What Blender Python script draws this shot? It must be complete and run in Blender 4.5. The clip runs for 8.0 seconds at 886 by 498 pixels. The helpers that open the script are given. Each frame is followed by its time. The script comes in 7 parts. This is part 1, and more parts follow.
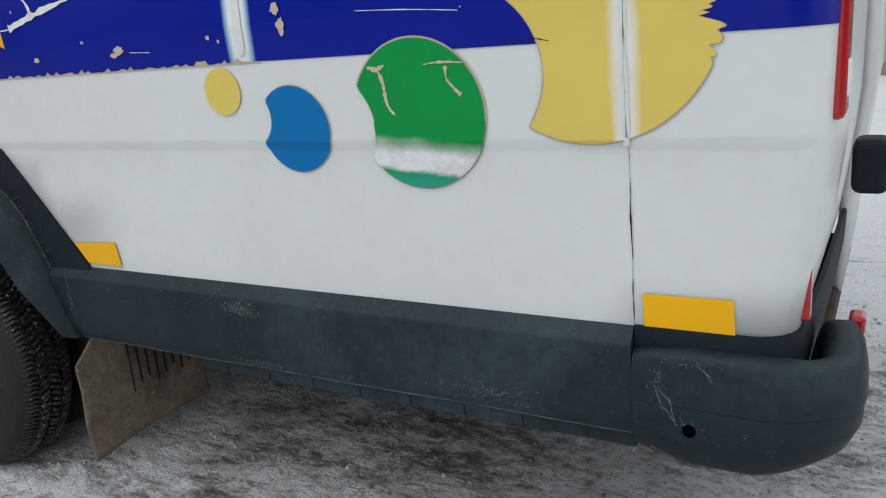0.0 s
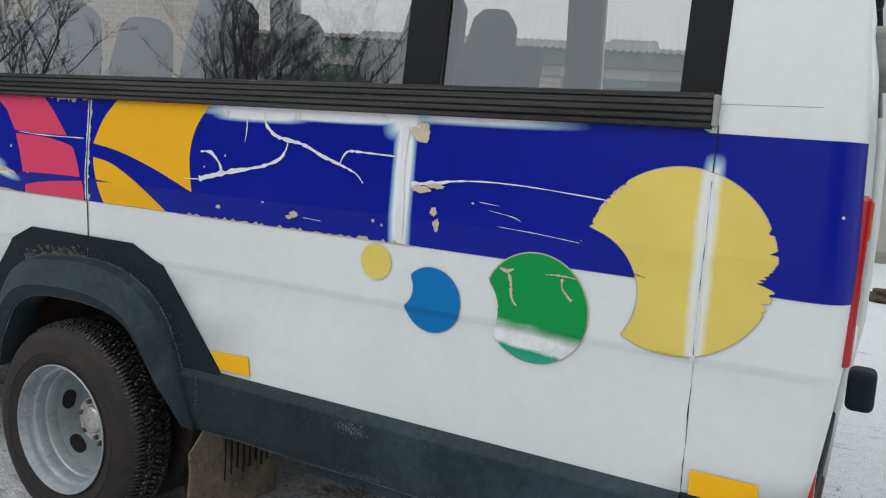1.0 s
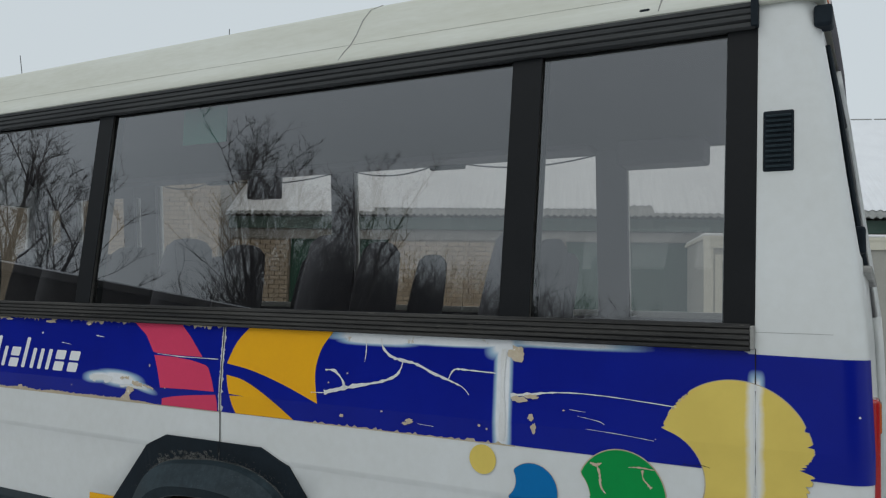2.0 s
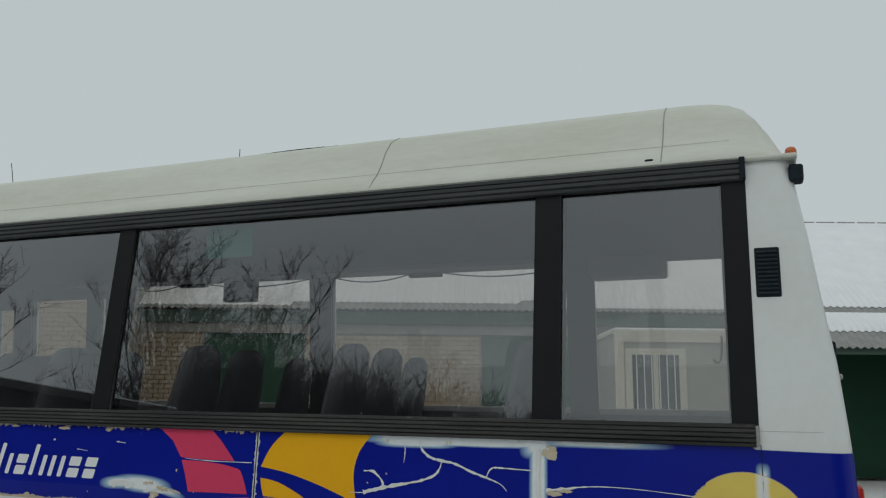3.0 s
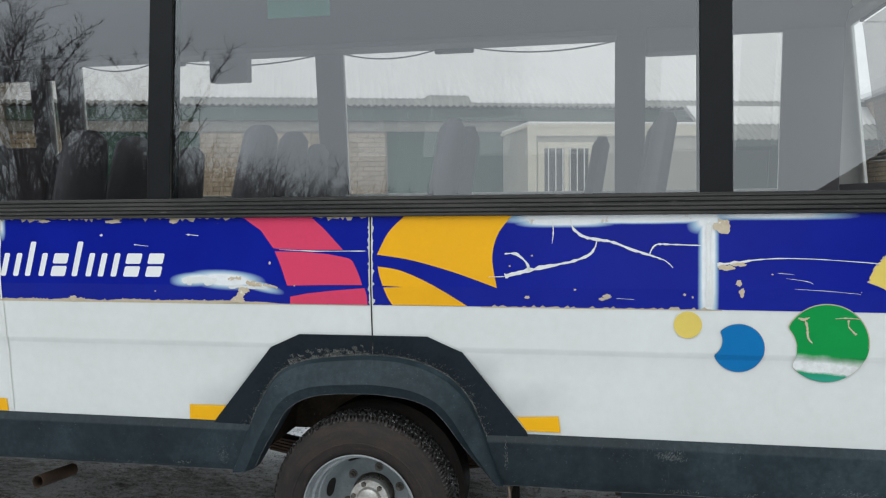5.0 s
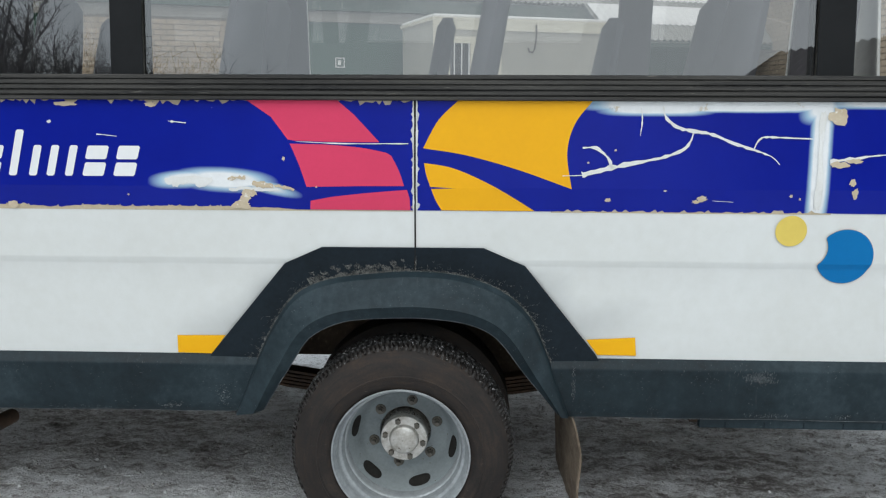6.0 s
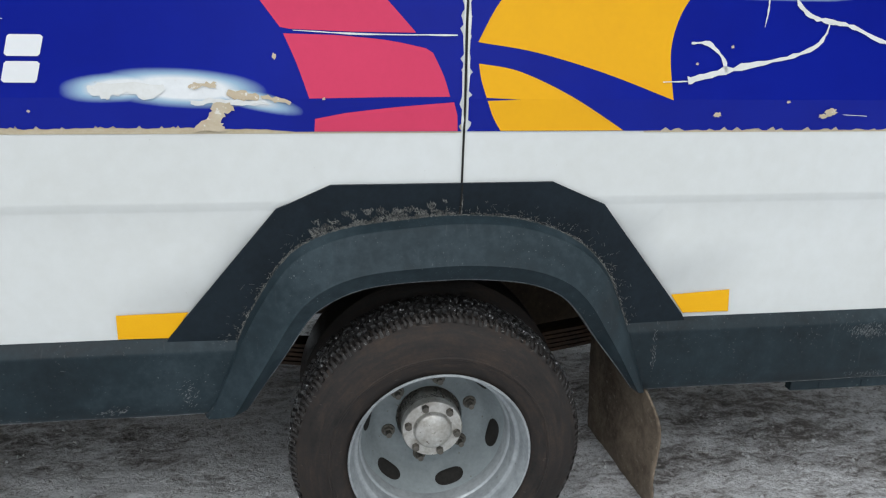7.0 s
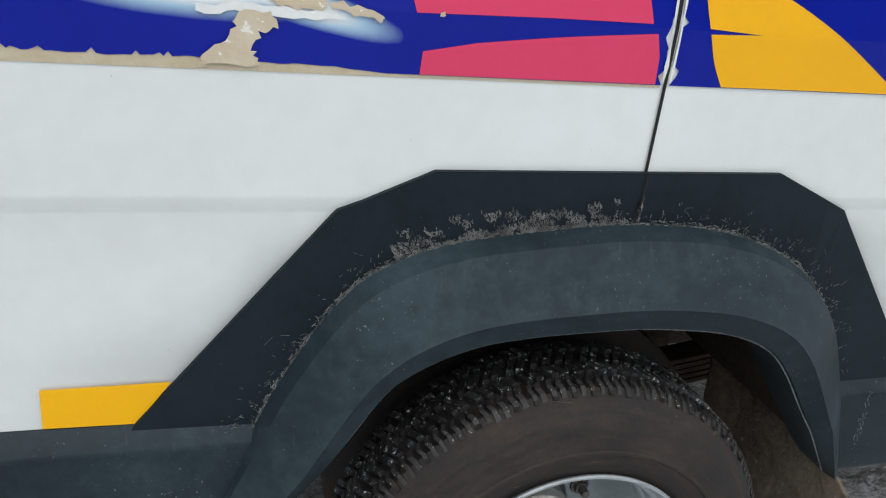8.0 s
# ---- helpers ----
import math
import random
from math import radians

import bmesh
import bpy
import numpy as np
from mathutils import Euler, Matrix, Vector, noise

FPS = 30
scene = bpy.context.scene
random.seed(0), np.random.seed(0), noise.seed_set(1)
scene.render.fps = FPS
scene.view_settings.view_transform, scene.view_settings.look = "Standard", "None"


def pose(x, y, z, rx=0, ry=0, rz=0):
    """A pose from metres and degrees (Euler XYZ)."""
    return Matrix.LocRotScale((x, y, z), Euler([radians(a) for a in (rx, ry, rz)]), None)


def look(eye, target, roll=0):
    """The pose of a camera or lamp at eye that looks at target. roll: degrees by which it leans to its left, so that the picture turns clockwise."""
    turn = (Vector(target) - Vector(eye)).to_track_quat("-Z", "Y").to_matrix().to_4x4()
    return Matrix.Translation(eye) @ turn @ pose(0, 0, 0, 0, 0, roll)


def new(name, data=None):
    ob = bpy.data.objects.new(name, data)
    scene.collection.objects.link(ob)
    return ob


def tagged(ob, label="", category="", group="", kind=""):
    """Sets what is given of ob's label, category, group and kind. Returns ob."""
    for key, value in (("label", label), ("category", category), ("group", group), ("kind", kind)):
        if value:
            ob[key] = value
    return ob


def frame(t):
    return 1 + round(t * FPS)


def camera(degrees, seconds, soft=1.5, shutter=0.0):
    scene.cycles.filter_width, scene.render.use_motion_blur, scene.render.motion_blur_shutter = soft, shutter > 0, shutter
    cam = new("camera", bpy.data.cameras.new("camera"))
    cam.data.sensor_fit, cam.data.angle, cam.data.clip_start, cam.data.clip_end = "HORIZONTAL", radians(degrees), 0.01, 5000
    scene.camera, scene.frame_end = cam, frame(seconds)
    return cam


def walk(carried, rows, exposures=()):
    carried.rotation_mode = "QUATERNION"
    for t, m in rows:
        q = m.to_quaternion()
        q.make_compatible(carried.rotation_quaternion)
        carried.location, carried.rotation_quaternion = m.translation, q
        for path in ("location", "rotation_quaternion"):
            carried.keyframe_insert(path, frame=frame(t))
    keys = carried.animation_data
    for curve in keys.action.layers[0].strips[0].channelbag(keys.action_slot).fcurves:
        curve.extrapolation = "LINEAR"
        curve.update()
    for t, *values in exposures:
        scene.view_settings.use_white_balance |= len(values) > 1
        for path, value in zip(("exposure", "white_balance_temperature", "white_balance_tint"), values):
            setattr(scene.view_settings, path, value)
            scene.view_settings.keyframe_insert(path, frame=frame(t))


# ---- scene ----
cam = camera(57.7, 8.0, soft=1.2)
PATH = [
    (0, (2.649, -1.365, 1.25), (1.679, 0.306, 0.732), -4.6),
    (0.3, (2.645, -1.486, 1.377), (1.623, 0.18, 0.95), -3.2),
    (0.5, (2.595, -1.655, 1.465), (1.609, 0.028, 1.021), -2.5),
    (0.8, (2.605, -1.832, 1.447), (1.63, -0.118, 1.117), 3.1),
    (1, (2.597, -1.959, 1.505), (1.652, -0.214, 1.255), 4.0),
    (1.2, (2.641, -2.128, 1.524), (1.684, -0.379, 1.364), 2.2),
    (1.5, (2.664, -2.34, 1.627), (1.716, -0.579, 1.609), 1.3),
    (1.8, (2.64, -2.512, 1.703), (1.676, -0.762, 1.796), 1.6),
    (2, (2.593, -2.649, 1.713), (1.629, -0.902, 1.85), 1.4),
    (2.2, (2.503, -2.785, 1.721), (1.571, -1.026, 1.913), 0.9),
    (3.3, (2.2, -3.391, 1.8), (1.518, -1.55, 2.181), 0.8),
    (3.5, (2.155, -3.426, 1.827), (1.471, -1.584, 2.194), 0.6),
    (4, (1.771, -3.506, 1.798), (1.134, -1.611, 1.831), -1.1),
    (4.2, (1.637, -3.484, 1.755), (1.007, -1.59, 1.643), -1.2),
    (5.3, (0.741, -3.113, 1.652), (0.491, -1.133, 1.514), -0.6),
    (5.5, (0.599, -3.042, 1.642), (0.431, -1.062, 1.416), -0.4),
    (5.8, (0.372, -2.887, 1.603), (0.282, -0.918, 1.264), 0.4),
    (6, (0.219, -2.722, 1.598), (0.157, -0.757, 1.23), 0.2),
    (6.2, (0.099, -2.559, 1.603), (0.056, -0.608, 1.164), -0.4),
    (6.5, (-0.092, -2.333, 1.572), (-0.074, -0.407, 1.036), -0.5),
    (6.8, (-0.267, -2.083, 1.57), (-0.045, -0.186, 0.976), 0.5),
    (7, (-0.325, -1.919, 1.552), (-0.015, -0.042, 0.935), 1.4),
    (7.3, (-0.412, -1.634, 1.509), (-0.036, 0.237, 0.912), 2.3),
    (7.5, (-0.466, -1.453, 1.488), (-0.059, 0.412, 0.891), 2.8),
    (8, (-0.576, -1.026, 1.405), (-0.044, 0.752, 0.66), 5.4),
]
EXPOSURES = [(t, stops, kelvin, tint) for t, stops, kelvin, tint in ((0.0, 0.18, 6380, 11), (0.5, 0.29, 6380, 11), (1.0, 0.17, 6380, 11), (1.5, 0.02, 6380, 11), (2.0, -0.38, 6330, 9), (2.2, -0.46, 6350, 8), (3.3, -0.67, 6470, 5), (3.6, -0.69, 6470, 5),
                                                          (4.0, -0.66, 6340, 6), (4.2, -0.36, 6350, 7), (5.3, 0.40, 6380, 9), (6.0, 0.47, 6380, 9), (6.5, 0.50, 6380, 10), (8.0, 0.52, 6380, 11))]
walk(cam, [(t, look(eye, target, roll)) for t, eye, target, roll in PATH], EXPOSURES)

# ---------------------------------------------------------------- world and light
world = bpy.data.worlds.new("overcast_sky")
scene.world = world
world.use_nodes = True
wt = world.node_tree
wt.nodes.clear()
w_out = wt.nodes.new("ShaderNodeOutputWorld")
w_bg = wt.nodes.new("ShaderNodeBackground")
w_sky = wt.nodes.new("ShaderNodeTexSky")
w_sky.sky_type = "NISHITA"
w_sky.sun_disc = False
w_sky.sun_elevation = radians(50)
w_sky.sun_rotation = radians(150)
w_sky.air_density = 2.0
w_sky.dust_density = 6.0
w_mix = wt.nodes.new("ShaderNodeMixRGB")
w_mix.inputs[0].default_value = 0.94
w_mix.inputs[2].default_value = (5.35, 5.76, 5.98, 1)
wt.links.new(w_sky.outputs[0], w_mix.inputs[1])
wt.links.new(w_mix.outputs[0], w_bg.inputs[0])
w_bg.inputs[1].default_value = 0.150
wt.links.new(w_bg.outputs[0], w_out.inputs[0])

sun_data = bpy.data.lights.new("sun", "SUN")
sun_data.energy = 0.55
sun_data.angle = radians(40)
sun_data.color = (1.0, 0.985, 0.96)
sun = new("sun", sun_data)
sun.matrix_world = look((-6, -14, 18), (0, 0, 0))


# ---------------------------------------------------------------- materials
def ramp(nt, fac, stops):
    node = nt.nodes.new("ShaderNodeValToRGB")
    el = node.color_ramp.elements
    while len(el) < len(stops):
        el.new(0.5)
    for e, (p, c) in zip(el, stops):
        e.position = p
        e.color = (*c, 1) if len(c) == 3 else c
    nt.links.new(fac, node.inputs[0])
    return node.outputs[0]


def noise_tex(nt, vec, scale, detail=4.0, rough=0.55, dist=0.0):
    node = nt.nodes.new("ShaderNodeTexNoise")
    node.inputs["Scale"].default_value = scale
    node.inputs["Detail"].default_value = detail
    node.inputs["Roughness"].default_value = rough
    node.inputs["Distortion"].default_value = dist
    nt.links.new(vec, node.inputs["Vector"])
    return node.outputs["Fac"]


def mixc(nt, fac, a, b, mode="MIX"):
    node = nt.nodes.new("ShaderNodeMixRGB")
    node.blend_type = mode
    for sock, v in zip(node.inputs, (fac, a, b)):
        if isinstance(v, (int, float)):
            sock.default_value = v
        elif isinstance(v, tuple):
            sock.default_value = (*v, 1)
        else:
            nt.links.new(v, sock)
    return node.outputs[0]


def calc(nt, op, a, b=None, clamp=False):
    node = nt.nodes.new("ShaderNodeMath")
    node.operation = op
    node.use_clamp = clamp
    for sock, v in zip(node.inputs, (a, b)):
        if v is None:
            continue
        if isinstance(v, (int, float)):
            sock.default_value = v
        else:
            nt.links.new(v, sock)
    return node.outputs[0]


def start(name):
    m = bpy.data.materials.new(name)
    m.use_nodes = True
    nt = m.node_tree
    bsdf = nt.nodes["Principled BSDF"]
    tc = nt.nodes.new("ShaderNodeTexCoord")
    return m, nt, bsdf, tc.outputs["Object"]


def bump(nt, bsdf, height, strength, distance):
    b = nt.nodes.new("ShaderNodeBump")
    b.inputs["Strength"].default_value = strength
    b.inputs["Distance"].default_value = distance
    nt.links.new(height, b.inputs["Height"])
    nt.links.new(b.outputs[0], bsdf.inputs["Normal"])


def surface(name, base, other, scale=6.0, fine=60.0, amount=0.5, rough=0.5, rough2=None, metal=0.0,
            bumps=0.1, distance=0.002, specks=None, speck_scale=90.0, speck_at=0.7, coat=0.0, stretch=None, vary=0.0, spec=0.3):
    """A two-scale worn surface: base and other colour mixed by a coarse and a fine noise, with specks of a third."""
    m, nt, bsdf, vec = start(name)
    if stretch:
        mp = nt.nodes.new("ShaderNodeMapping")
        mp.inputs["Scale"].default_value = stretch
        nt.links.new(vec, mp.inputs[0])
        vec = mp.outputs[0]
    big = noise_tex(nt, vec, scale, 5, 0.6, 0.3)
    small = noise_tex(nt, vec, fine, 4, 0.6)
    both = calc(nt, "ADD", calc(nt, "MULTIPLY", big, 0.65), calc(nt, "MULTIPLY", small, 0.35))
    fac = ramp(nt, both, [(0.36, (0, 0, 0)), (0.66, (amount, amount, amount))])
    col = mixc(nt, fac, base, other)
    if specks:
        sp = ramp(nt, noise_tex(nt, vec, speck_scale, 3, 0.7), [(speck_at, (0, 0, 0)), (speck_at + 0.05, (1, 1, 1))])
        col = mixc(nt, sp, col, specks)
    if vary:
        info = nt.nodes.new("ShaderNodeObjectInfo")
        hsv = nt.nodes.new("ShaderNodeHueSaturation")
        nt.links.new(col, hsv.inputs["Color"])
        nt.links.new(calc(nt, "ADD", calc(nt, "MULTIPLY", info.outputs["Random"], vary), 1 - vary / 2), hsv.inputs["Value"])
        col = hsv.outputs[0]
    nt.links.new(col, bsdf.inputs["Base Color"])
    r2 = rough if rough2 is None else rough2
    nt.links.new(ramp(nt, both, [(0.3, (rough,) * 3), (0.7, (r2,) * 3)]), bsdf.inputs["Roughness"])
    bsdf.inputs["Metallic"].default_value = metal
    bsdf.inputs["Specular IOR Level"].default_value = spec
    bsdf.inputs["Coat Weight"].default_value = coat
    bsdf.inputs["Coat Roughness"].default_value = 0.12
    if bumps:
        bump(nt, bsdf, both, bumps, distance)
    return m


def pane_material(name, tint, gloss=0.07):
    """Thin tinted window glass: what comes through it is tinted, and it mirrors by Fresnel."""
    m = bpy.data.materials.new(name)
    m.use_nodes = True
    nt = m.node_tree
    nt.nodes.clear()
    out = nt.nodes.new("ShaderNodeOutputMaterial")
    mix = nt.nodes.new("ShaderNodeMixShader")
    tr = nt.nodes.new("ShaderNodeBsdfTransparent")
    tr.inputs[0].default_value = (*tint, 1)
    gl = nt.nodes.new("ShaderNodeBsdfGlossy")
    gl.inputs["Roughness"].default_value = 0.0
    gl.inputs["Color"].default_value = (0.95, 0.97, 1, 1)
    lw = nt.nodes.new("ShaderNodeLayerWeight")
    lw.inputs[0].default_value = 0.5
    up = calc(nt, "POWER", lw.outputs["Facing"], 3.0)
    nt.links.new(calc(nt, "ADD", calc(nt, "MULTIPLY", up, 1 - gloss), gloss), mix.inputs[0])
    nt.links.new(tr.outputs[0], mix.inputs[1])
    nt.links.new(gl.outputs[0], mix.inputs[2])
    nt.links.new(mix.outputs[0], out.inputs[0])
    return m


M_WHITE = surface("white_bus_paint", (0.75, 0.77, 0.76), (0.66, 0.67, 0.64), 1.2, 24, 0.7, 0.28, 0.44, bumps=0.03,
                  specks=(0.30, 0.27, 0.21), speck_scale=70, speck_at=0.752, spec=0.45)
M_ROOF = surface("cream_roof_paint", (0.66, 0.67, 0.60), (0.55, 0.55, 0.46), 2.5, 25, 0.8, 0.4, 0.55, bumps=0.03, specks=(0.5, 0.42, 0.3),
                 speck_scale=30, speck_at=0.75, stretch=(0.5, 2, 2))
M_BLUE = None
M_RED = surface("coral_red_film", (0.70, 0.055, 0.135), (0.64, 0.05, 0.12), 4, 60, 0.8, 0.4, 0.5, bumps=0.02, spec=0.2)
M_GOLD = surface("golden_yellow_film", (0.88, 0.44, 0.008), (0.82, 0.40, 0.01), 4, 60, 0.8, 0.4, 0.5, bumps=0.02, spec=0.2)
M_YELLOW = surface("pale_yellow_film", (0.80, 0.62, 0.14), (0.73, 0.56, 0.125), 4, 60, 0.8, 0.4, 0.5, bumps=0.02, spec=0.2)
M_GREEN = surface("green_film", (0.002, 0.30, 0.06), (0.003, 0.26, 0.055), 4, 60, 0.8, 0.4, 0.5, bumps=0.02, spec=0.2)
M_SKYBLUE = surface("bright_blue_film", (0.0008, 0.165, 0.45), (0.0008, 0.15, 0.41), 4, 60, 0.8, 0.4, 0.5, bumps=0.02, spec=0.2)
M_LETTER = surface("white_lettering_film", (0.82, 0.83, 0.84), (0.76, 0.77, 0.78), 6, 60, 0.6, 0.4, bumps=0.02)
M_BLACK_FILM = surface("black_lettering_film", (0.02, 0.02, 0.022), (0.035, 0.035, 0.035), 6, 60, 0.6, 0.45)
M_AMBER = surface("amber_reflective_tape", (0.95, 0.49, 0.003), (0.89, 0.435, 0.003), 8, 220, 0.7, 0.35, 0.42, bumps=0.06, spec=0.25)
M_BEIGE = surface("beige_filler", (0.52, 0.42, 0.29), (0.62, 0.54, 0.41), 14, 120, 0.9, 0.75, 0.9, bumps=0.35, specks=(0.75, 0.72, 0.66), speck_scale=60, speck_at=0.62)
M_PUTTY = surface("white_putty", (0.78, 0.79, 0.78), (0.66, 0.66, 0.62), 14, 120, 0.7, 0.6, 0.8, bumps=0.3, specks=(0.5, 0.43, 0.33), speck_scale=80, speck_at=0.72)
M_EDGE = surface("film_edge_glue", (0.48, 0.40, 0.27), (0.6, 0.53, 0.4), 30, 160, 0.8, 0.8)


def trim_material():
    """Weathered dark plastic: cloudy fading, drawn-out rub marks, clustered pale dust specks."""
    m, nt, bsdf, vec = start("dark_grey_plastic_trim")
    cloud = noise_tex(nt, vec, 2.4, 6, 0.62, 0.4)
    grain = noise_tex(nt, vec, 34, 5, 0.65)
    both = calc(nt, "ADD", calc(nt, "MULTIPLY", cloud, 0.7), calc(nt, "MULTIPLY", grain, 0.3))
    col = ramp(nt, both, [(0.36, (0.007, 0.013, 0.017)), (0.50, (0.015, 0.027, 0.034)), (0.66, (0.037, 0.056, 0.067))])
    mp = nt.nodes.new("ShaderNodeMapping")
    mp.inputs["Scale"].default_value = (90, 20, 6)
    mp.inputs["Rotation"].default_value = (0, radians(14), 0)
    nt.links.new(vec, mp.inputs[0])
    rub = ramp(nt, noise_tex(nt, mp.outputs[0], 1.0, 3, 0.6), [(0.62, (0, 0, 0)), (0.76, (0.25,) * 3)])
    where = ramp(nt, noise_tex(nt, vec, 3.6, 4, 0.6), [(0.50, (0, 0, 0)), (0.66, (1, 1, 1))])
    col = mixc(nt, calc(nt, "MULTIPLY", rub, where), col, (0.13, 0.14, 0.15))
    dust = ramp(nt, noise_tex(nt, vec, 170, 2, 0.6), [(0.68, (0, 0, 0)), (0.73, (1, 1, 1))])
    near = ramp(nt, noise_tex(nt, vec, 5.5, 4, 0.65), [(0.46, (0.04,) * 3), (0.68, (0.85,) * 3)])
    col = mixc(nt, calc(nt, "MULTIPLY", dust, near), col, (0.24, 0.25, 0.26))
    nt.links.new(col, bsdf.inputs["Base Color"])
    nt.links.new(ramp(nt, both, [(0.35, (0.42,) * 3), (0.65, (0.66,) * 3)]), bsdf.inputs["Roughness"])
    bsdf.inputs["Specular IOR Level"].default_value = 0.24
    bump(nt, bsdf, both, 0.25, 0.002)
    return m


M_TRIM = trim_material()
M_PALE_EDGE = surface("scraped_plastic_edge", (0.055, 0.062, 0.07), (0.30, 0.31, 0.32), 22, 120, 1.0, 0.8, bumps=0.4)
M_SCUFF = surface("grey_scuff", (0.11, 0.12, 0.125), (0.26, 0.265, 0.27), 40, 200, 1.0, 0.8, bumps=0.2)
M_HOLE_SHADE = surface("black_hole_shade", (0.0015, 0.0015, 0.0015), (0.003, 0.003, 0.003), 20, 120, 0.5, 1.0, bumps=0, spec=0.0)
M_TRIM_DARK = surface("black_plate_trim", (0.0060, 0.0105, 0.0150), (0.0150, 0.0245, 0.0335), 5, 60, 0.8, 0.55, 0.7, bumps=0.14, distance=0.001,
                      specks=(0.09, 0.09, 0.09), speck_scale=140, speck_at=0.72, spec=0.18)
M_WORN = surface("grit_on_plastic", (0.030, 0.031, 0.031), (0.25, 0.25, 0.235), 45, 220, 1.0, 0.9, bumps=0.9, distance=0.004, specks=(0.34, 0.34, 0.32), speck_scale=160, speck_at=0.64)
M_SEAL = surface("weathered_rubber_rail", (0.022, 0.022, 0.023), (0.085, 0.082, 0.076), 4, 50, 0.9, 0.65, 0.85, bumps=0.2, distance=0.001,
                 specks=(0.18, 0.17, 0.15), speck_scale=40, speck_at=0.66, stretch=(0.35, 6, 9), spec=0.2)
M_GUTTER = surface("weathered_gutter_rail", (0.030, 0.032, 0.034), (0.085, 0.087, 0.086), 4, 50, 0.9, 0.6, 0.8, bumps=0.2, distance=0.001, stretch=(0.35, 6, 9), spec=0.2)
M_PILLAR = surface("black_window_band", (0.005, 0.006, 0.007), (0.011, 0.012, 0.014), 6, 60, 0.6, 0.42, 0.55, bumps=0.03, spec=0.2)
# Dark joints and cracks; also the painted shade of wheel slots and flap grooves.
M_GAP = surface("dark_gap_and_recess_shade", (0.012, 0.011, 0.01), (0.03, 0.028, 0.025), 20, 120, 0.8, 0.9, bumps=0)
M_GLASS = pane_material("tinted_bus_glass", (0.775, 0.76, 0.735), 0.156)
def tyre_material():
    """Dull rubber with brown road film, rings of wear and short scuffs that run round the wheel."""
    m, nt, bsdf, vec = start("worn_tyre_rubber")
    sep = nt.nodes.new("ShaderNodeSeparateXYZ")
    nt.links.new(vec, sep.inputs[0])
    dx, dz = calc(nt, "ADD", sep.outputs[0], 0.012), calc(nt, "SUBTRACT", sep.outputs[2], 0.354)
    ang = calc(nt, "ARCTAN2", dz, dx)
    rad = calc(nt, "SQRT", calc(nt, "ADD", calc(nt, "MULTIPLY", dx, dx), calc(nt, "MULTIPLY", dz, dz)))
    polar = nt.nodes.new("ShaderNodeCombineXYZ")
    nt.links.new(calc(nt, "MULTIPLY", ang, 2.4), polar.inputs[0])
    nt.links.new(calc(nt, "MULTIPLY", rad, 46.0), polar.inputs[1])
    rings = noise_tex(nt, polar.outputs[0], 1.6, 5, 0.65, 0.4)
    film_n = noise_tex(nt, vec, 9, 5, 0.65, 0.4)
    fine = noise_tex(nt, vec, 110, 4, 0.7)
    both = calc(nt, "ADD", calc(nt, "MULTIPLY", rings, 0.4), calc(nt, "ADD", calc(nt, "MULTIPLY", film_n, 0.35), calc(nt, "MULTIPLY", fine, 0.25)))
    col = ramp(nt, both, [(0.38, (0.0095, 0.0087, 0.0083)), (0.50, (0.0245, 0.0200, 0.0180)), (0.62, (0.0500, 0.0370, 0.0300))])
    scuff_map = nt.nodes.new("ShaderNodeMapping")
    scuff_map.inputs["Scale"].default_value = (14, 60, 130)
    scuff_map.inputs["Rotation"].default_value = (0, radians(38), 0)
    nt.links.new(vec, scuff_map.inputs[0])
    scuff = ramp(nt, noise_tex(nt, scuff_map.outputs[0], 1.0, 3, 0.6, 0.6), [(0.69, (0, 0, 0)), (0.75, (0.55,) * 3)])
    col = mixc(nt, scuff, col, (0.13, 0.105, 0.09))
    nt.links.new(col, bsdf.inputs["Base Color"])
    nt.links.new(ramp(nt, both, [(0.4, (0.50,) * 3), (0.6, (0.9,) * 3)]), bsdf.inputs["Roughness"])
    bsdf.inputs["Specular IOR Level"].default_value = 0.3
    bump(nt, bsdf, both, 0.7, 0.003)
    return m


M_TYRE = tyre_material()
# Pale specks put snow flecks and wet glints into the tread's colour.
M_TREAD = surface("tread_rubber", (0.007, 0.007, 0.007), (0.026, 0.025, 0.025), 14, 90, 1.0, 0.24, 0.55, bumps=1.0, distance=0.004,
                  specks=(0.50, 0.51, 0.52), speck_scale=120, speck_at=0.605, spec=0.7)
M_LUG = surface("shoulder_rubber", (0.008, 0.0077, 0.0075), (0.030, 0.026, 0.024), 16, 90, 1.0, 0.32, 0.7, bumps=0.9, distance=0.003, specks=(0.34, 0.33, 0.32), speck_scale=150, speck_at=0.635, spec=0.5)
M_RIM = surface("silver_painted_steel", (0.47, 0.50, 0.515), (0.25, 0.27, 0.285), 7, 70, 1.0, 0.30, 0.55, metal=0.35, bumps=0.06, specks=(0.2, 0.17, 0.14), speck_scale=70, speck_at=0.7)
M_RIM_IN = surface("grey_wheel_disc", (0.29, 0.325, 0.335), (0.19, 0.215, 0.225), 9, 90, 0.8, 0.5, 0.65, metal=0.1, bumps=0.08, specks=(0.12, 0.1, 0.08), speck_scale=60, speck_at=0.68)
M_HUB = surface("bare_hub_metal", (0.74, 0.73, 0.70), (0.42, 0.39, 0.34), 26, 110, 1.0, 0.26, 0.5, metal=0.6, bumps=0.3, specks=(0.12, 0.08, 0.05), speck_scale=60, speck_at=0.66)
M_DRUM = surface("oily_hub_barrel", (0.50, 0.47, 0.43), (0.20, 0.155, 0.12), 18, 90, 1.0, 0.20, 0.40, metal=0.7, bumps=0.2)
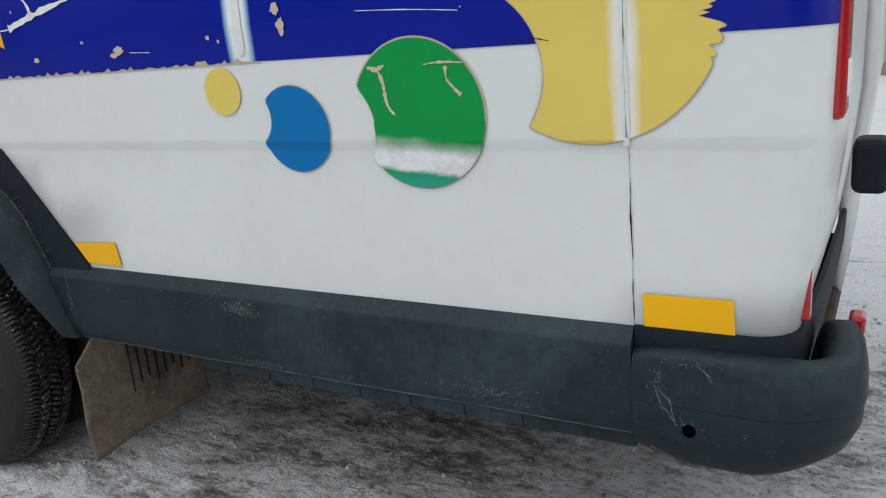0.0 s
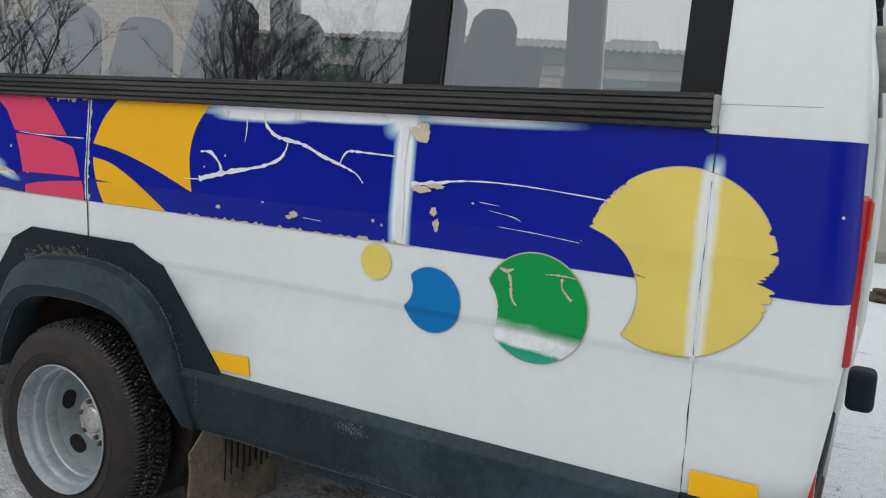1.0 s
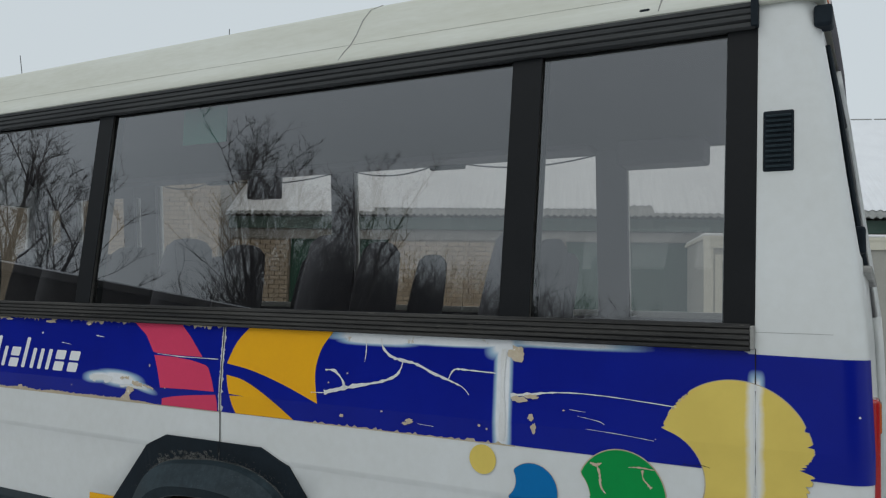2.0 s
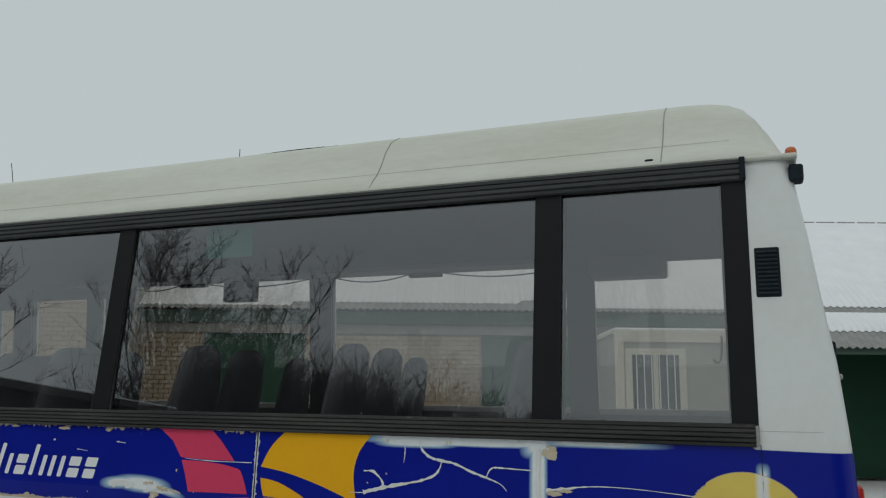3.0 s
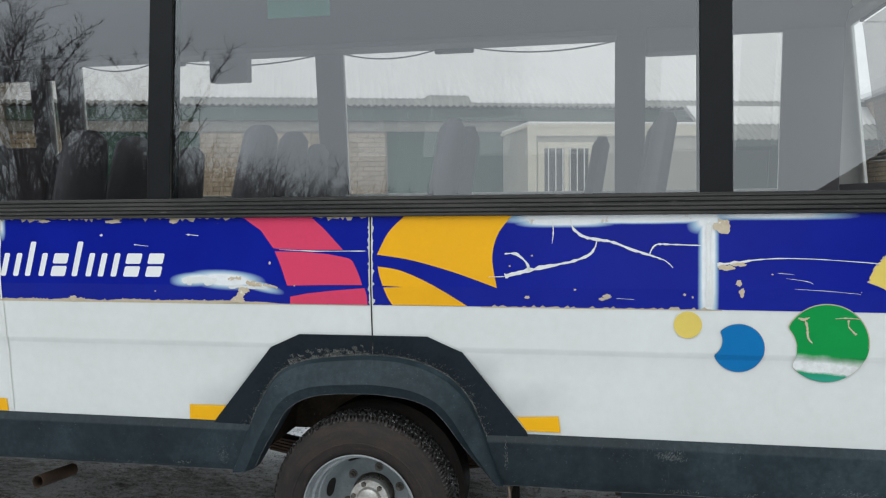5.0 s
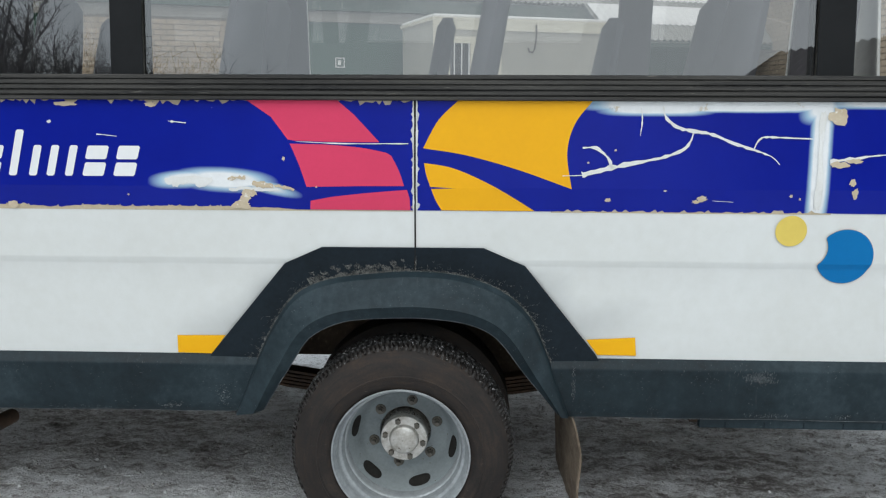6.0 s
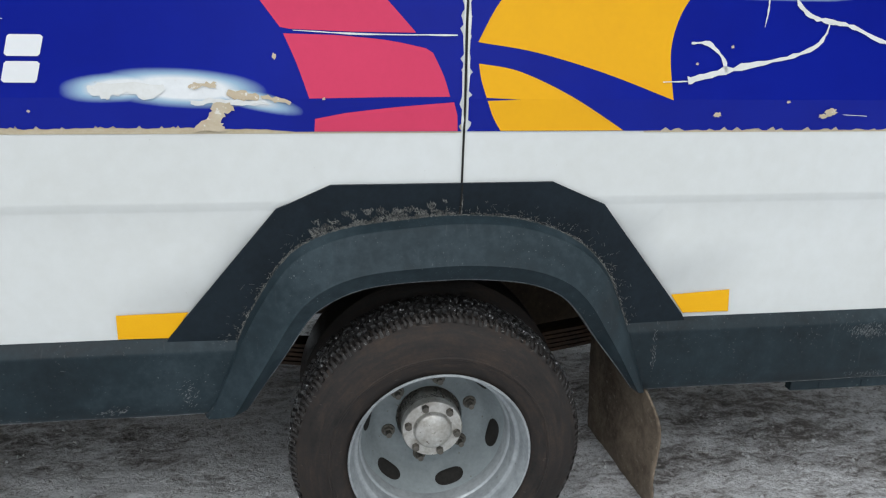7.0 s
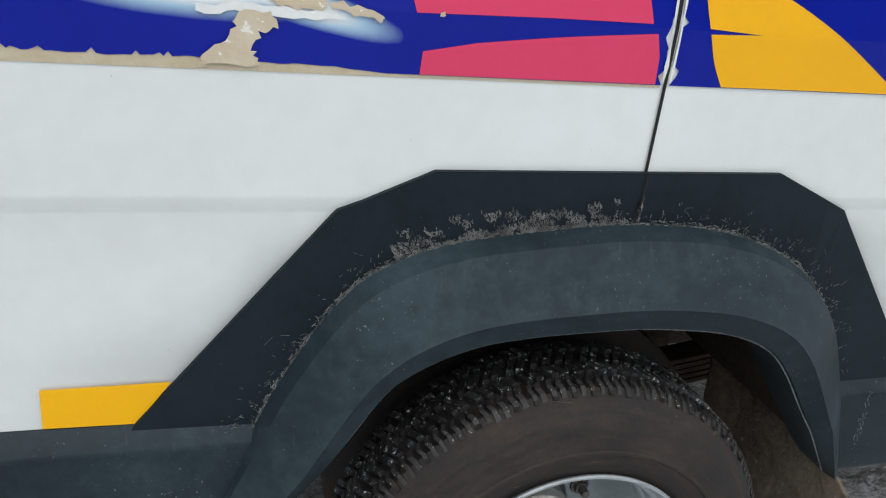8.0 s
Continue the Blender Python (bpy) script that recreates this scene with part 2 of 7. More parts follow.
M_BOLT = surface("oily_bolt_steel", (0.10, 0.095, 0.085), (0.22, 0.2, 0.17), 60, 200, 0.9, 0.4, 0.6, metal=0.6)
M_FLAP = surface("mud_caked_flap", (0.22, 0.175, 0.13), (0.085, 0.064, 0.047), 9, 45, 1.0, 0.85, 0.95, bumps=1.0, distance=0.012, specks=(0.28, 0.235, 0.185), speck_scale=60, speck_at=0.64)
M_UNDER = surface("muddy_underbody", (0.045, 0.033, 0.024), (0.10, 0.075, 0.052), 7, 60, 1.0, 0.9, bumps=0.6, distance=0.006, specks=(0.15, 0.12, 0.085), speck_scale=60, speck_at=0.66)
M_FRAME = surface("rusty_chassis_steel", (0.03, 0.024, 0.02), (0.085, 0.05, 0.03), 10, 60, 1.0, 0.8, bumps=0.4, distance=0.003)
M_LAMP_RED = surface("red_lamp_lens", (0.45, 0.012, 0.015), (0.36, 0.01, 0.012), 20, 160, 0.6, 0.15, 0.25, bumps=0.1, coat=0.6)
M_LAMP_ORANGE = surface("orange_lamp_lens", (0.55, 0.12, 0.012), (0.45, 0.08, 0.01), 20, 160, 0.6, 0.18, 0.3, bumps=0.1, coat=0.5)
M_SEAT = surface("grey_seat_cloth", (0.115, 0.12, 0.145), (0.14, 0.147, 0.17), 10, 180, 0.9, 0.9, bumps=0.3)
M_LINER = surface("grey_interior_panel", (0.165, 0.158, 0.185), (0.14, 0.134, 0.158), 3, 60, 0.8, 0.7, bumps=0.08)
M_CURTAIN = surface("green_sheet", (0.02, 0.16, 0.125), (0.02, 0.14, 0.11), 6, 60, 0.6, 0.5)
M_CABLE = surface("black_cable", (0.03, 0.03, 0.03), (0.05, 0.05, 0.05), 10, 60, 0.5, 0.6, bumps=0)
M_GALV = surface("galvanised_strip", (0.4, 0.4, 0.38), (0.28, 0.27, 0.25), 8, 80, 0.9, 0.45, 0.6, metal=0.5, bumps=0.1)
M_SNOW = surface("settled_snow", (0.84, 0.85, 0.87), (0.74, 0.75, 0.77), 1.6, 30, 0.8, 0.85, bumps=0.4, distance=0.01)
M_SLATE = surface("grey_fibre_cement", (0.34, 0.34, 0.33), (0.22, 0.23, 0.22), 5, 50, 0.9, 0.85, bumps=0.2)
M_BRICK = surface("cream_brick", (0.41, 0.335, 0.25), (0.32, 0.26, 0.19), 3, 40, 0.9, 0.85, bumps=0.3, distance=0.003, vary=0.22)
M_MORTAR = surface("dirty_mortar", (0.26, 0.22, 0.17), (0.17, 0.145, 0.115), 4, 60, 0.9, 0.95, bumps=0.4)
M_GREENPAINT = surface("dark_green_gate_paint", (0.014, 0.070, 0.043), (0.018, 0.058, 0.037), 2, 40, 0.9, 0.45, 0.6, bumps=0.06)
M_FASCIA = surface("green_fascia_board", (0.06, 0.11, 0.09), (0.10, 0.13, 0.11), 3, 40, 0.9, 0.65, bumps=0.1)
M_CONCRETE = surface("grey_lintel_concrete", (0.30, 0.29, 0.27), (0.22, 0.21, 0.19), 3, 40, 0.9, 0.9, bumps=0.3)
M_CABIN = surface("pale_grey_cabin_sheet", (0.41, 0.405, 0.365), (0.35, 0.345, 0.31), 2, 40, 0.9, 0.5, 0.6, bumps=0.05)
M_CREAM = surface("cream_window_frame", (0.66, 0.64, 0.54), (0.58, 0.56, 0.46), 4, 60, 0.7, 0.5, bumps=0.05)
M_DARKGLASS = pane_material("cabin_glass", (0.35, 0.37, 0.4), 0.07)
M_BARK = surface("dark_bark", (0.035, 0.03, 0.026), (0.07, 0.06, 0.05), 6, 60, 0.9, 0.9, bumps=0.5, distance=0.01)
M_SHED = surface("dark_shed_boards", (0.030, 0.027, 0.024), (0.055, 0.048, 0.04), 2, 30, 0.9, 0.85, bumps=0.3, stretch=(4, 4, 0.5))
M_TAR = surface("dark_corrugated_roof", (0.05, 0.046, 0.043), (0.09, 0.082, 0.075), 2, 30, 0.9, 0.8, bumps=0.2)


def band_material():
    """Blue film band of the flank with sprayed white patches whose edges fade out, at their places along the bus."""
    m, nt, bsdf, vec = start("blue_film_band")
    sep = nt.nodes.new("ShaderNodeSeparateXYZ")
    nt.links.new(vec, sep.inputs[0])
    px, pz = sep.outputs[0], sep.outputs[2]
    wob = calc(nt, "MULTIPLY", calc(nt, "SUBTRACT", noise_tex(nt, vec, 9, 5, 0.65), 0.5), 0.10)
    fine = calc(nt, "MULTIPLY", calc(nt, "SUBTRACT", noise_tex(nt, vec, 55, 4, 0.7), 0.5), 0.035)
    wob = calc(nt, "ADD", wob, fine)

    def spray(x, z, rx, rz, soft, tilt=0.0, square=4.0):
        dx = calc(nt, "SUBTRACT", px, x)
        a = calc(nt, "DIVIDE", dx, rx)
        b = calc(nt, "DIVIDE", calc(nt, "SUBTRACT", calc(nt, "SUBTRACT", pz, z), calc(nt, "MULTIPLY", dx, tilt)), rz)
        d = calc(nt, "POWER", calc(nt, "ADD", calc(nt, "POWER", calc(nt, "ABSOLUTE", a), square), calc(nt, "POWER", calc(nt, "ABSOLUTE", b), square)), 1 / square)
        d = calc(nt, "ADD", d, calc(nt, "MULTIPLY", wob, 0.035 / min(rx, rz)))
        return calc(nt, "DIVIDE", calc(nt, "SUBTRACT", 1 + soft, d), 2 * soft, clamp=True)

    white = None
    for args in ((1.388, 1.41, 0.031, 0.26, 0.30), (1.03, 1.583, 0.40, 0.026, 0.16), (0.84, 1.577, 0.17, 0.030, 0.22), (1.385, 1.57, 0.055, 0.040, 0.45),
                 (-0.75, 1.324, 0.095, 0.024, 0.40, 0.06, 2.6), (-0.615, 1.322, 0.14, 0.034, 0.34, -0.05, 2.2), (-0.49, 1.304, 0.10, 0.018, 0.42, -0.25, 2.2),
                 (-1.73, 1.57, 0.02, 0.055, 0.5), (2.24, 1.48, 0.017, 0.035, 0.6), (1.62, 1.586, 0.22, 0.015, 0.4)):
        s = spray(*args)
        white = s if white is None else calc(nt, "MAXIMUM", white, s)
    base = ramp(nt, noise_tex(nt, vec, 3, 4, 0.6), [(0.35, (0.0012, 0.0085, 0.250)), (0.65, (0.0018, 0.0115, 0.290))])
    chips = ramp(nt, noise_tex(nt, vec, 26, 2, 0.5), [(0.775, (0, 0, 0)), (0.785, (1, 1, 1))])
    base = mixc(nt, chips, base, (0.66, 0.66, 0.62))
    paint = ramp(nt, noise_tex(nt, vec, 22, 5, 0.7), [(0.30, (0.60, 0.53, 0.42)), (0.37, (0.76, 0.78, 0.79)), (0.7, (0.84, 0.86, 0.87))])
    thin = mixc(nt, calc(nt, "MULTIPLY", white, 1.7, clamp=True), base, (0.34, 0.50, 0.64))
    thick = calc(nt, "MULTIPLY", calc(nt, "SUBTRACT", white, 0.6), 2.5, clamp=True)
    nt.links.new(mixc(nt, thick, thin, paint), bsdf.inputs["Base Color"])
    nt.links.new(ramp(nt, white, [(0, (0.3,) * 3), (1, (0.75,) * 3)]), bsdf.inputs["Roughness"])
    bsdf.inputs["Specular IOR Level"].default_value = 0.2
    bump(nt, bsdf, noise_tex(nt, vec, 40, 4, 0.6), 0.05, 0.001)
    return m


M_BLUE = band_material()


def ground_material():
    """Trodden slush frozen over dark asphalt: brown-black grit, packed grey ice and white snow in uneven smeared patches."""
    m, nt, bsdf, vec = start("trodden_snow_ground")
    mp = nt.nodes.new("ShaderNodeMapping")
    mp.inputs["Scale"].default_value = (0.62, 1.35, 1.0)
    mp.inputs["Rotation"].default_value = (0, 0, radians(8))
    nt.links.new(vec, mp.inputs[0])
    lane = mp.outputs[0]
    big = noise_tex(nt, lane, 1.5, 5, 0.60, 0.3)
    patch = noise_tex(nt, lane, 5.5, 6, 0.68, 0.35)
    clump = noise_tex(nt, lane, 21.0, 6, 0.74, 0.25)
    grit = noise_tex(nt, vec, 70, 5, 0.78)
    sep = nt.nodes.new("ShaderNodeSeparateXYZ")
    nt.links.new(vec, sep.inputs[0])
    wob = calc(nt, "MULTIPLY", calc(nt, "SUBTRACT", big, 0.5), 1.6)
    py = calc(nt, "ADD", sep.outputs[1], wob)
    px = calc(nt, "ADD", sep.outputs[0], wob)
    far = calc(nt, "MULTIPLY", calc(nt, "SUBTRACT", py, 1.3), 0.9, clamp=True)
    lane_in = calc(nt, "MULTIPLY", calc(nt, "SUBTRACT", 0.75, calc(nt, "ABSOLUTE", calc(nt, "SUBTRACT", sep.outputs[1], 0.55))), 2.2, clamp=True)
    lane_x = calc(nt, "MULTIPLY", calc(nt, "SUBTRACT", 1.15, calc(nt, "ABSOLUTE", calc(nt, "SUBTRACT", px, -0.30))), 1.6, clamp=True)
    near = calc(nt, "MULTIPLY", calc(nt, "SUBTRACT", 0.10, py), 1.2, clamp=True)
    tone = calc(nt, "ADD", calc(nt, "ADD", calc(nt, "MULTIPLY", big, 0.24), calc(nt, "MULTIPLY", patch, 0.30)), calc(nt, "ADD", calc(nt, "MULTIPLY", clump, 0.44), calc(nt, "MULTIPLY", grit, 0.26)))
    behind = calc(nt, "MULTIPLY", calc(nt, "SUBTRACT", px, 2.25), 0.9, clamp=True)
    tone = calc(nt, "ADD", tone, calc(nt, "MULTIPLY", behind, 0.045))
    tone = calc(nt, "ADD", tone, calc(nt, "ADD", calc(nt, "MULTIPLY", far, 0.11), calc(nt, "ADD", calc(nt, "MULTIPLY", calc(nt, "MULTIPLY", lane_in, lane_x), 0.055), calc(nt, "ADD", calc(nt, "MULTIPLY", near, 0.045), -0.084))))
    col = ramp(nt, tone, [(0.395, (0.036, 0.030, 0.027)), (0.445, (0.125, 0.110, 0.103)), (0.49, (0.30, 0.285, 0.28)), (0.535, (0.60, 0.60, 0.61)), (0.59, (0.87, 0.88, 0.90))])
    dirt = ramp(nt, noise_tex(nt, vec, 105, 4, 0.75, 0.5), [(0.57, (0, 0, 0)), (0.66, (0.8,) * 3)])
    col = mixc(nt, dirt, col, (0.075, 0.062, 0.052))
    crumb = ramp(nt, noise_tex(nt, lane, 74, 4, 0.7, 0.8), [(0.62, (0, 0, 0)), (0.70, (0.65,) * 3)])
    col = mixc(nt, crumb, col, (0.62, 0.63, 0.65))
    nt.links.new(col, bsdf.inputs["Base Color"])
    nt.links.new(ramp(nt, tone, [(0.42, (0.34,) * 3), (0.56, (0.75,) * 3)]), bsdf.inputs["Roughness"])
    height = calc(nt, "ADD", calc(nt, "MULTIPLY", clump, 0.8), calc(nt, "MULTIPLY", grit, 0.35))
    bump(nt, bsdf, height, 1.0, 0.032)
    return m


M_GROUND = ground_material()


# ---------------------------------------------------------------- mesh helpers
def link_mesh(name, bm, mat, parent=None, label="", smooth=False):
    me = bpy.data.meshes.new(name)
    bmesh.ops.recalc_face_normals(bm, faces=bm.faces)
    bm.to_mesh(me)
    bm.free()
    for mt in (mat if isinstance(mat, (list, tuple)) else [mat]):
        me.materials.append(mt)
    if smooth:
        for p in me.polygons:
            p.use_smooth = True
        me.set_sharp_from_angle(angle=radians(40))
    ob = new(name, me)
    if parent:
        ob.parent = parent
        ob.matrix_parent_inverse = parent.matrix_world.inverted()
    if label:
        ob["label"] = label
    return ob


def part(name, bm, mat, parent, label="", smooth=False):
    return link_mesh(name, bm, mat, parent, label, smooth)


def anchor(name, m=Matrix()):
    ob = new(name)
    ob.empty_display_size = 0.2
    ob.matrix_world = m
    return ob


def box(bm, x0, x1, y0, y1, z0, z1, bevel=0.0, seg=2, m=None):
    vs = [bm.verts.new((x, y, z)) for x in (x0, x1) for y in (y0, y1) for z in (z0, z1)]
    fs = [bm.faces.new([vs[i] for i in q]) for q in ((0, 1, 3, 2), (4, 6, 7, 5), (0, 4, 5, 1), (2, 3, 7, 6), (0, 2, 6, 4), (1, 5, 7, 3))]
    bmesh.ops.recalc_face_normals(bm, faces=fs)
    if bevel:
        es = list({e for f in fs for e in f.edges})
        got = bmesh.ops.bevel(bm, geom=es, offset=bevel, segments=seg, profile=0.5, affect="EDGES")
        vs = list({v for f in got["faces"] for v in f.verts} | {v for v in vs if v.is_valid})
    if m is not None:
        bmesh.ops.transform(bm, matrix=m, verts=[v for v in vs if v.is_valid])
    return vs


def fresh_box(*a, **k):
    bm = bmesh.new()
    box(bm, *a, **k)
    return bm


def lathe(profile, seg=64, axis_y=True, m=None):
    """A ring mesh from (radius, y) pairs turned round the y axis."""
    bm = bmesh.new()
    rings = []
    for r, y in profile:
        ring = []
        for i in range(seg):
            a = 2 * math.pi * i / seg
            ring.append(bm.verts.new((r * math.cos(a), y, r * math.sin(a))))
        rings.append(ring)
    for ra, rb in zip(rings, rings[1:]):
        for i in range(seg):
            j = (i + 1) % seg
            bm.faces.new((ra[i], ra[j], rb[j], rb[i]))
    if m is not None:
        bmesh.ops.transform(bm, matrix=m, verts=bm.verts)
    return bm


def tube(bm, pts, radius, sides=8, cap=True):
    """A tube along points; radius may be a list."""
    pts = [Vector(p) for p in pts]
    rad = radius if isinstance(radius, (list, tuple)) else [radius] * len(pts)
    rings = []
    up = Vector((0.013, 0.02, 1))
    for i, p in enumerate(pts):
        d = (pts[min(i + 1, len(pts) - 1)] - pts[max(i - 1, 0)]).normalized()
        if abs(d.dot(up)) > 0.97 * up.length:
            side = d.cross(Vector((1, 0, 0))).normalized()
        else:
            side = d.cross(up).normalized()
        other = d.cross(side).normalized()
        rings.append([bm.verts.new(p + rad[i] * (side * math.cos(2 * math.pi * k / sides) + other * math.sin(2 * math.pi * k / sides))) for k in range(sides)])
    for ra, rb in zip(rings, rings[1:]):
        for k in range(sides):
            j = (k + 1) % sides
            bm.faces.new((ra[k], ra[j], rb[j], rb[k]))
    if cap:
        bm.faces.new(list(reversed(rings[0])))
        bm.faces.new(rings[-1])


def smooth_line(pts, n=8, closed=False):
    """A Catmull-Rom curve through 2D or 3D points."""
    pts = [Vector(p) for p in pts]
    out = []
    last = len(pts) if closed else len(pts) - 1
    for i in range(last):
        if closed:
            a, b, c, d = (pts[(i + k) % len(pts)] for k in (-1, 0, 1, 2))
        else:
            a, b, c, d = pts[max(i - 1, 0)], pts[i], pts[i + 1], pts[min(i + 2, len(pts) - 1)]
        for k in range(n):
            t = k / n
            out.append(0.5 * ((2 * b) + (c - a) * t + (2 * a - 5 * b + 4 * c - d) * t * t + (3 * b - a - 3 * c + d) * t ** 3))
    if not closed:
        out.append(pts[-1])
    return out


# ---------------------------------------------------------------- ground
def ground_height(x, y):
    """Humps, trodden ridges and small lumps of the frozen yard."""
    h = -0.03
    if abs(x) < 12 and -8 < y < 12:
        v = Vector((x * 0.7, y * 1.3, 0))
        h += 0.026 * noise.noise(v) + 0.018 * noise.noise(v * 3.1) - 0.008
        if -2.4 < x < 3.4 and -0.7 < y < 2.6:
            w = Vector((x * 5.5, y * 8.0, 3.0))
            lump = noise.fractal(w, 0.9, 2.1, 4)
            h += 0.026 * abs(lump) + 0.012 * noise.noise(w * 3.1) - 0.010
            h = min(h, -0.006)
    return h


def ground():
    bm = bmesh.new()
    xs = [-400, -120, -50, -25, -14] + [-9 + 0.22 * i for i in range(30)] + [-2.4 + 0.034 * i for i in range(171)] + [3.5 + 0.25 * i for i in range(14)] + [7, 9, 14, 25, 50, 120, 400]
    ys = [-400, -120, -50, -25, -14, -9] + [-5 + 0.25 * i for i in range(18)] + [-0.7 + 0.034 * i for i in range(98)] + [2.8 + 0.25 * i for i in range(25)] + [9.5, 11, 13, 15, 17, 25, 50, 120, 400]
    grid = [[bm.verts.new((x, y, ground_height(x, y))) for y in ys] for x in xs]
    for ra, rb in zip(grid, grid[1:]):
        for j in range(len(ys) - 1):
            bm.faces.new((ra[j], rb[j], rb[j + 1], ra[j + 1]))
    ob = link_mesh("ground", bm, M_GROUND, smooth=True)
    tagged(ob, "trodden grey snow and ice over a dark yard", "ground", kind="structure")


ground()


def crumbs():
    """Loose crumbs of ice and snow kicked about beside and under the bus."""
    rnd = random.Random(17)
    verts, faces = [], []
    for _ in range(9000):
        x, y = rnd.uniform(-2.3, 3.2), rnd.uniform(-0.6, 2.4)
        r = 0.002 + 0.0085 * rnd.random() ** 4
        if math.hypot(x, y) < 0.2:
            continue
        z = ground_height(x, y) + r * 0.3
        a = rnd.uniform(0, 6.28)
        ring = [(x + r * rnd.uniform(0.7, 1.3) * math.cos(a + k * 1.571), y + r * rnd.uniform(0.7, 1.3) * math.sin(a + k * 1.571), z + r * rnd.uniform(-0.3, 0.3)) for k in range(4)]
        b = len(verts)
        verts += ring + [(x, y, z + r * rnd.uniform(0.5, 0.9)), (x, y, z - r)]
        for k in range(4):
            j = (k + 1) % 4
            faces += [(b + k, b + j, b + 4), (b + j, b + k, b + 5)]
    me = bpy.data.meshes.new("ice_crumbs")
    me.from_pydata(verts, [], faces)
    me.materials.append(M_CRUMB)
    tagged(new("ice_crumbs", me), "loose dirty crumbs of ice and snow on the ground", "ice", kind="stuff")


M_CRUMB = surface("dirty_ice_crumb", (0.16, 0.15, 0.145), (0.72, 0.73, 0.75), 5, 25, 1.0, 0.7, bumps=0.3)
crumbs()

# ---------------------------------------------------------------- minibus
WIDTH = 2.16
REAR = [(0.40, 2.50), (0.70, 2.517), (0.85, 2.54), (1.03, 2.557), (1.30, 2.56), (1.58, 2.55), (1.86, 2.53), (2.10, 2.495), (2.54, 2.44), (2.72, 2.405)]


def lerp_table(table, z):
    if z <= table[0][0]:
        return table[0][1]
    for (a, va), (b, vb) in zip(table, table[1:]):
        if z <= b:
            return va + (vb - va) * (z - a) / (b - a)
    return table[-1][1]


def flank(z):
    """How far the flank lies in from its widest line, at the height z: it tucks in below, leans in above, with a pressed step."""
    y = (z - 1.3) * 0.044 if z >= 1.3 else (1.3 - z) * 0.056
    if z > 1.62:
        y = 0.014 + 0.094 * (z - 1.62)
    if z < 1.045:
        y += 0.007 * min(1.0, (1.045 - z) / 0.02)
    return y


def rear_x(z):
    return lerp_table(REAR, z)


Z_ROWS = [0.51, 0.60, 0.69, 0.80, 0.93, 1.022, 1.028, 1.045, 1.052, 1.10, 1.22, 1.30, 1.45, 1.60, 1.675, 1.9, 2.15, 2.4, 2.648, 2.70, 2.735]
X_FRONT = -4.3
SIDE_X = [X_FRONT, -3.42, -3.30, -2.2, -0.99, -0.88, -0.60, -0.5, -0.40, -0.2, 0.0, 0.2, 0.40, 0.5, 0.60, 0.9, 1.358, 1.478, 2.139, 2.235]
OPENINGS = [(-3.30, -0.99), (-0.88, 1.358), (1.478, 2.139)]
FAR_OPENINGS = [(-4.17, -3.93), (-3.74, -3.09), (-2.98, -2.88), (-2.72, -0.90), (-0.73, 1.075), (1.245, 2.07)]
CORNER = 0.075


def shell_outline(z, far=False):
    """The near half of the body's outline at the height z, from front to the middle of the rear, as (x, y)."""
    y0, xr = flank(z), rear_x(z)
    pts = [(x, y0) for x in SIDE_X]
    for k in range(7):
        a = radians(90 * k / 6)
        pts.append((xr - CORNER + CORNER * math.sin(a), y0 + CORNER - CORNER * math.cos(a)))
    pts += [(xr + 0.001, 0.42), (xr + 0.002, WIDTH / 2)]
    return pts


def body_shell():
    bm = bmesh.new()
    rows = []
    for z in Z_ROWS:
        rows.append([bm.verts.new((x, y, z)) for x, y in shell_outline(z)])
    ns = len(SIDE_X)
    for k, (ra, rb) in enumerate(zip(rows, rows[1:])):
        zm = (Z_ROWS[k] + Z_ROWS[k + 1]) / 2
        for i in range(len(ra) - 1):
            xm = (ra[i].co.x + ra[i + 1].co.x) / 2
            if i < ns - 1:
                if 1.675 < zm < 2.648 and any(a < xm < b for a, b in OPENINGS):
                    continue
                if abs(xm) < 0.5 and zm < 0.93 or abs(xm) < 0.6 and zm < 0.8:
                    continue
            elif i >= ns + 6 and 1.9 < zm < 2.648:
                continue
            elif zm < 0.69:
                continue
            bm.faces.new((ra[i], ra[i + 1], rb[i + 1], rb[i]))
    return bm


def far_shell():
    """The far flank and far half of the rear, with its own windows."""
    bm = bmesh.new()
    xs = [X_FRONT] + sorted({v for ab in FAR_OPENINGS for v in ab}) + [2.30]
    zs = [0.45, 0.69, 1.03, 1.30, 1.60, 1.70, 2.65, 2.735]
    rows = []
    for z in zs:
        y0, xr = WIDTH - flank(z), rear_x(z)
        pts = [(x, y0) for x in xs]
        for k in range(5):
            a = radians(90 * k / 4)
            pts.append((xr - CORNER + CORNER * math.sin(a), y0 - CORNER + CORNER * math.cos(a)))
        pts += [(xr + 0.001, WIDTH - 0.42), (xr + 0.002, WIDTH / 2)]
        rows.append([bm.verts.new((x, y, z)) for x, y in pts])
    for k, (ra, rb) in enumerate(zip(rows, rows[1:])):
        zm = (zs[k] + zs[k + 1]) / 2
        for i in range(len(ra) - 1):
            xm = (ra[i].co.x + ra[i + 1].co.x) / 2
            if i < len(xs) - 1 and 1.70 < zm < 2.65 and any(a < xm < b for a, b in FAR_OPENINGS):
                continue
            if i >= len(xs) + 4 and 1.70 < zm < 2.65:
                continue
            bm.faces.new((ra[i], ra[i + 1], rb[i + 1], rb[i]))
    return bm


bus = anchor("minibus")
tagged(bus, "white minibus with peeling blue band, parked on trodden snow", "minibus")

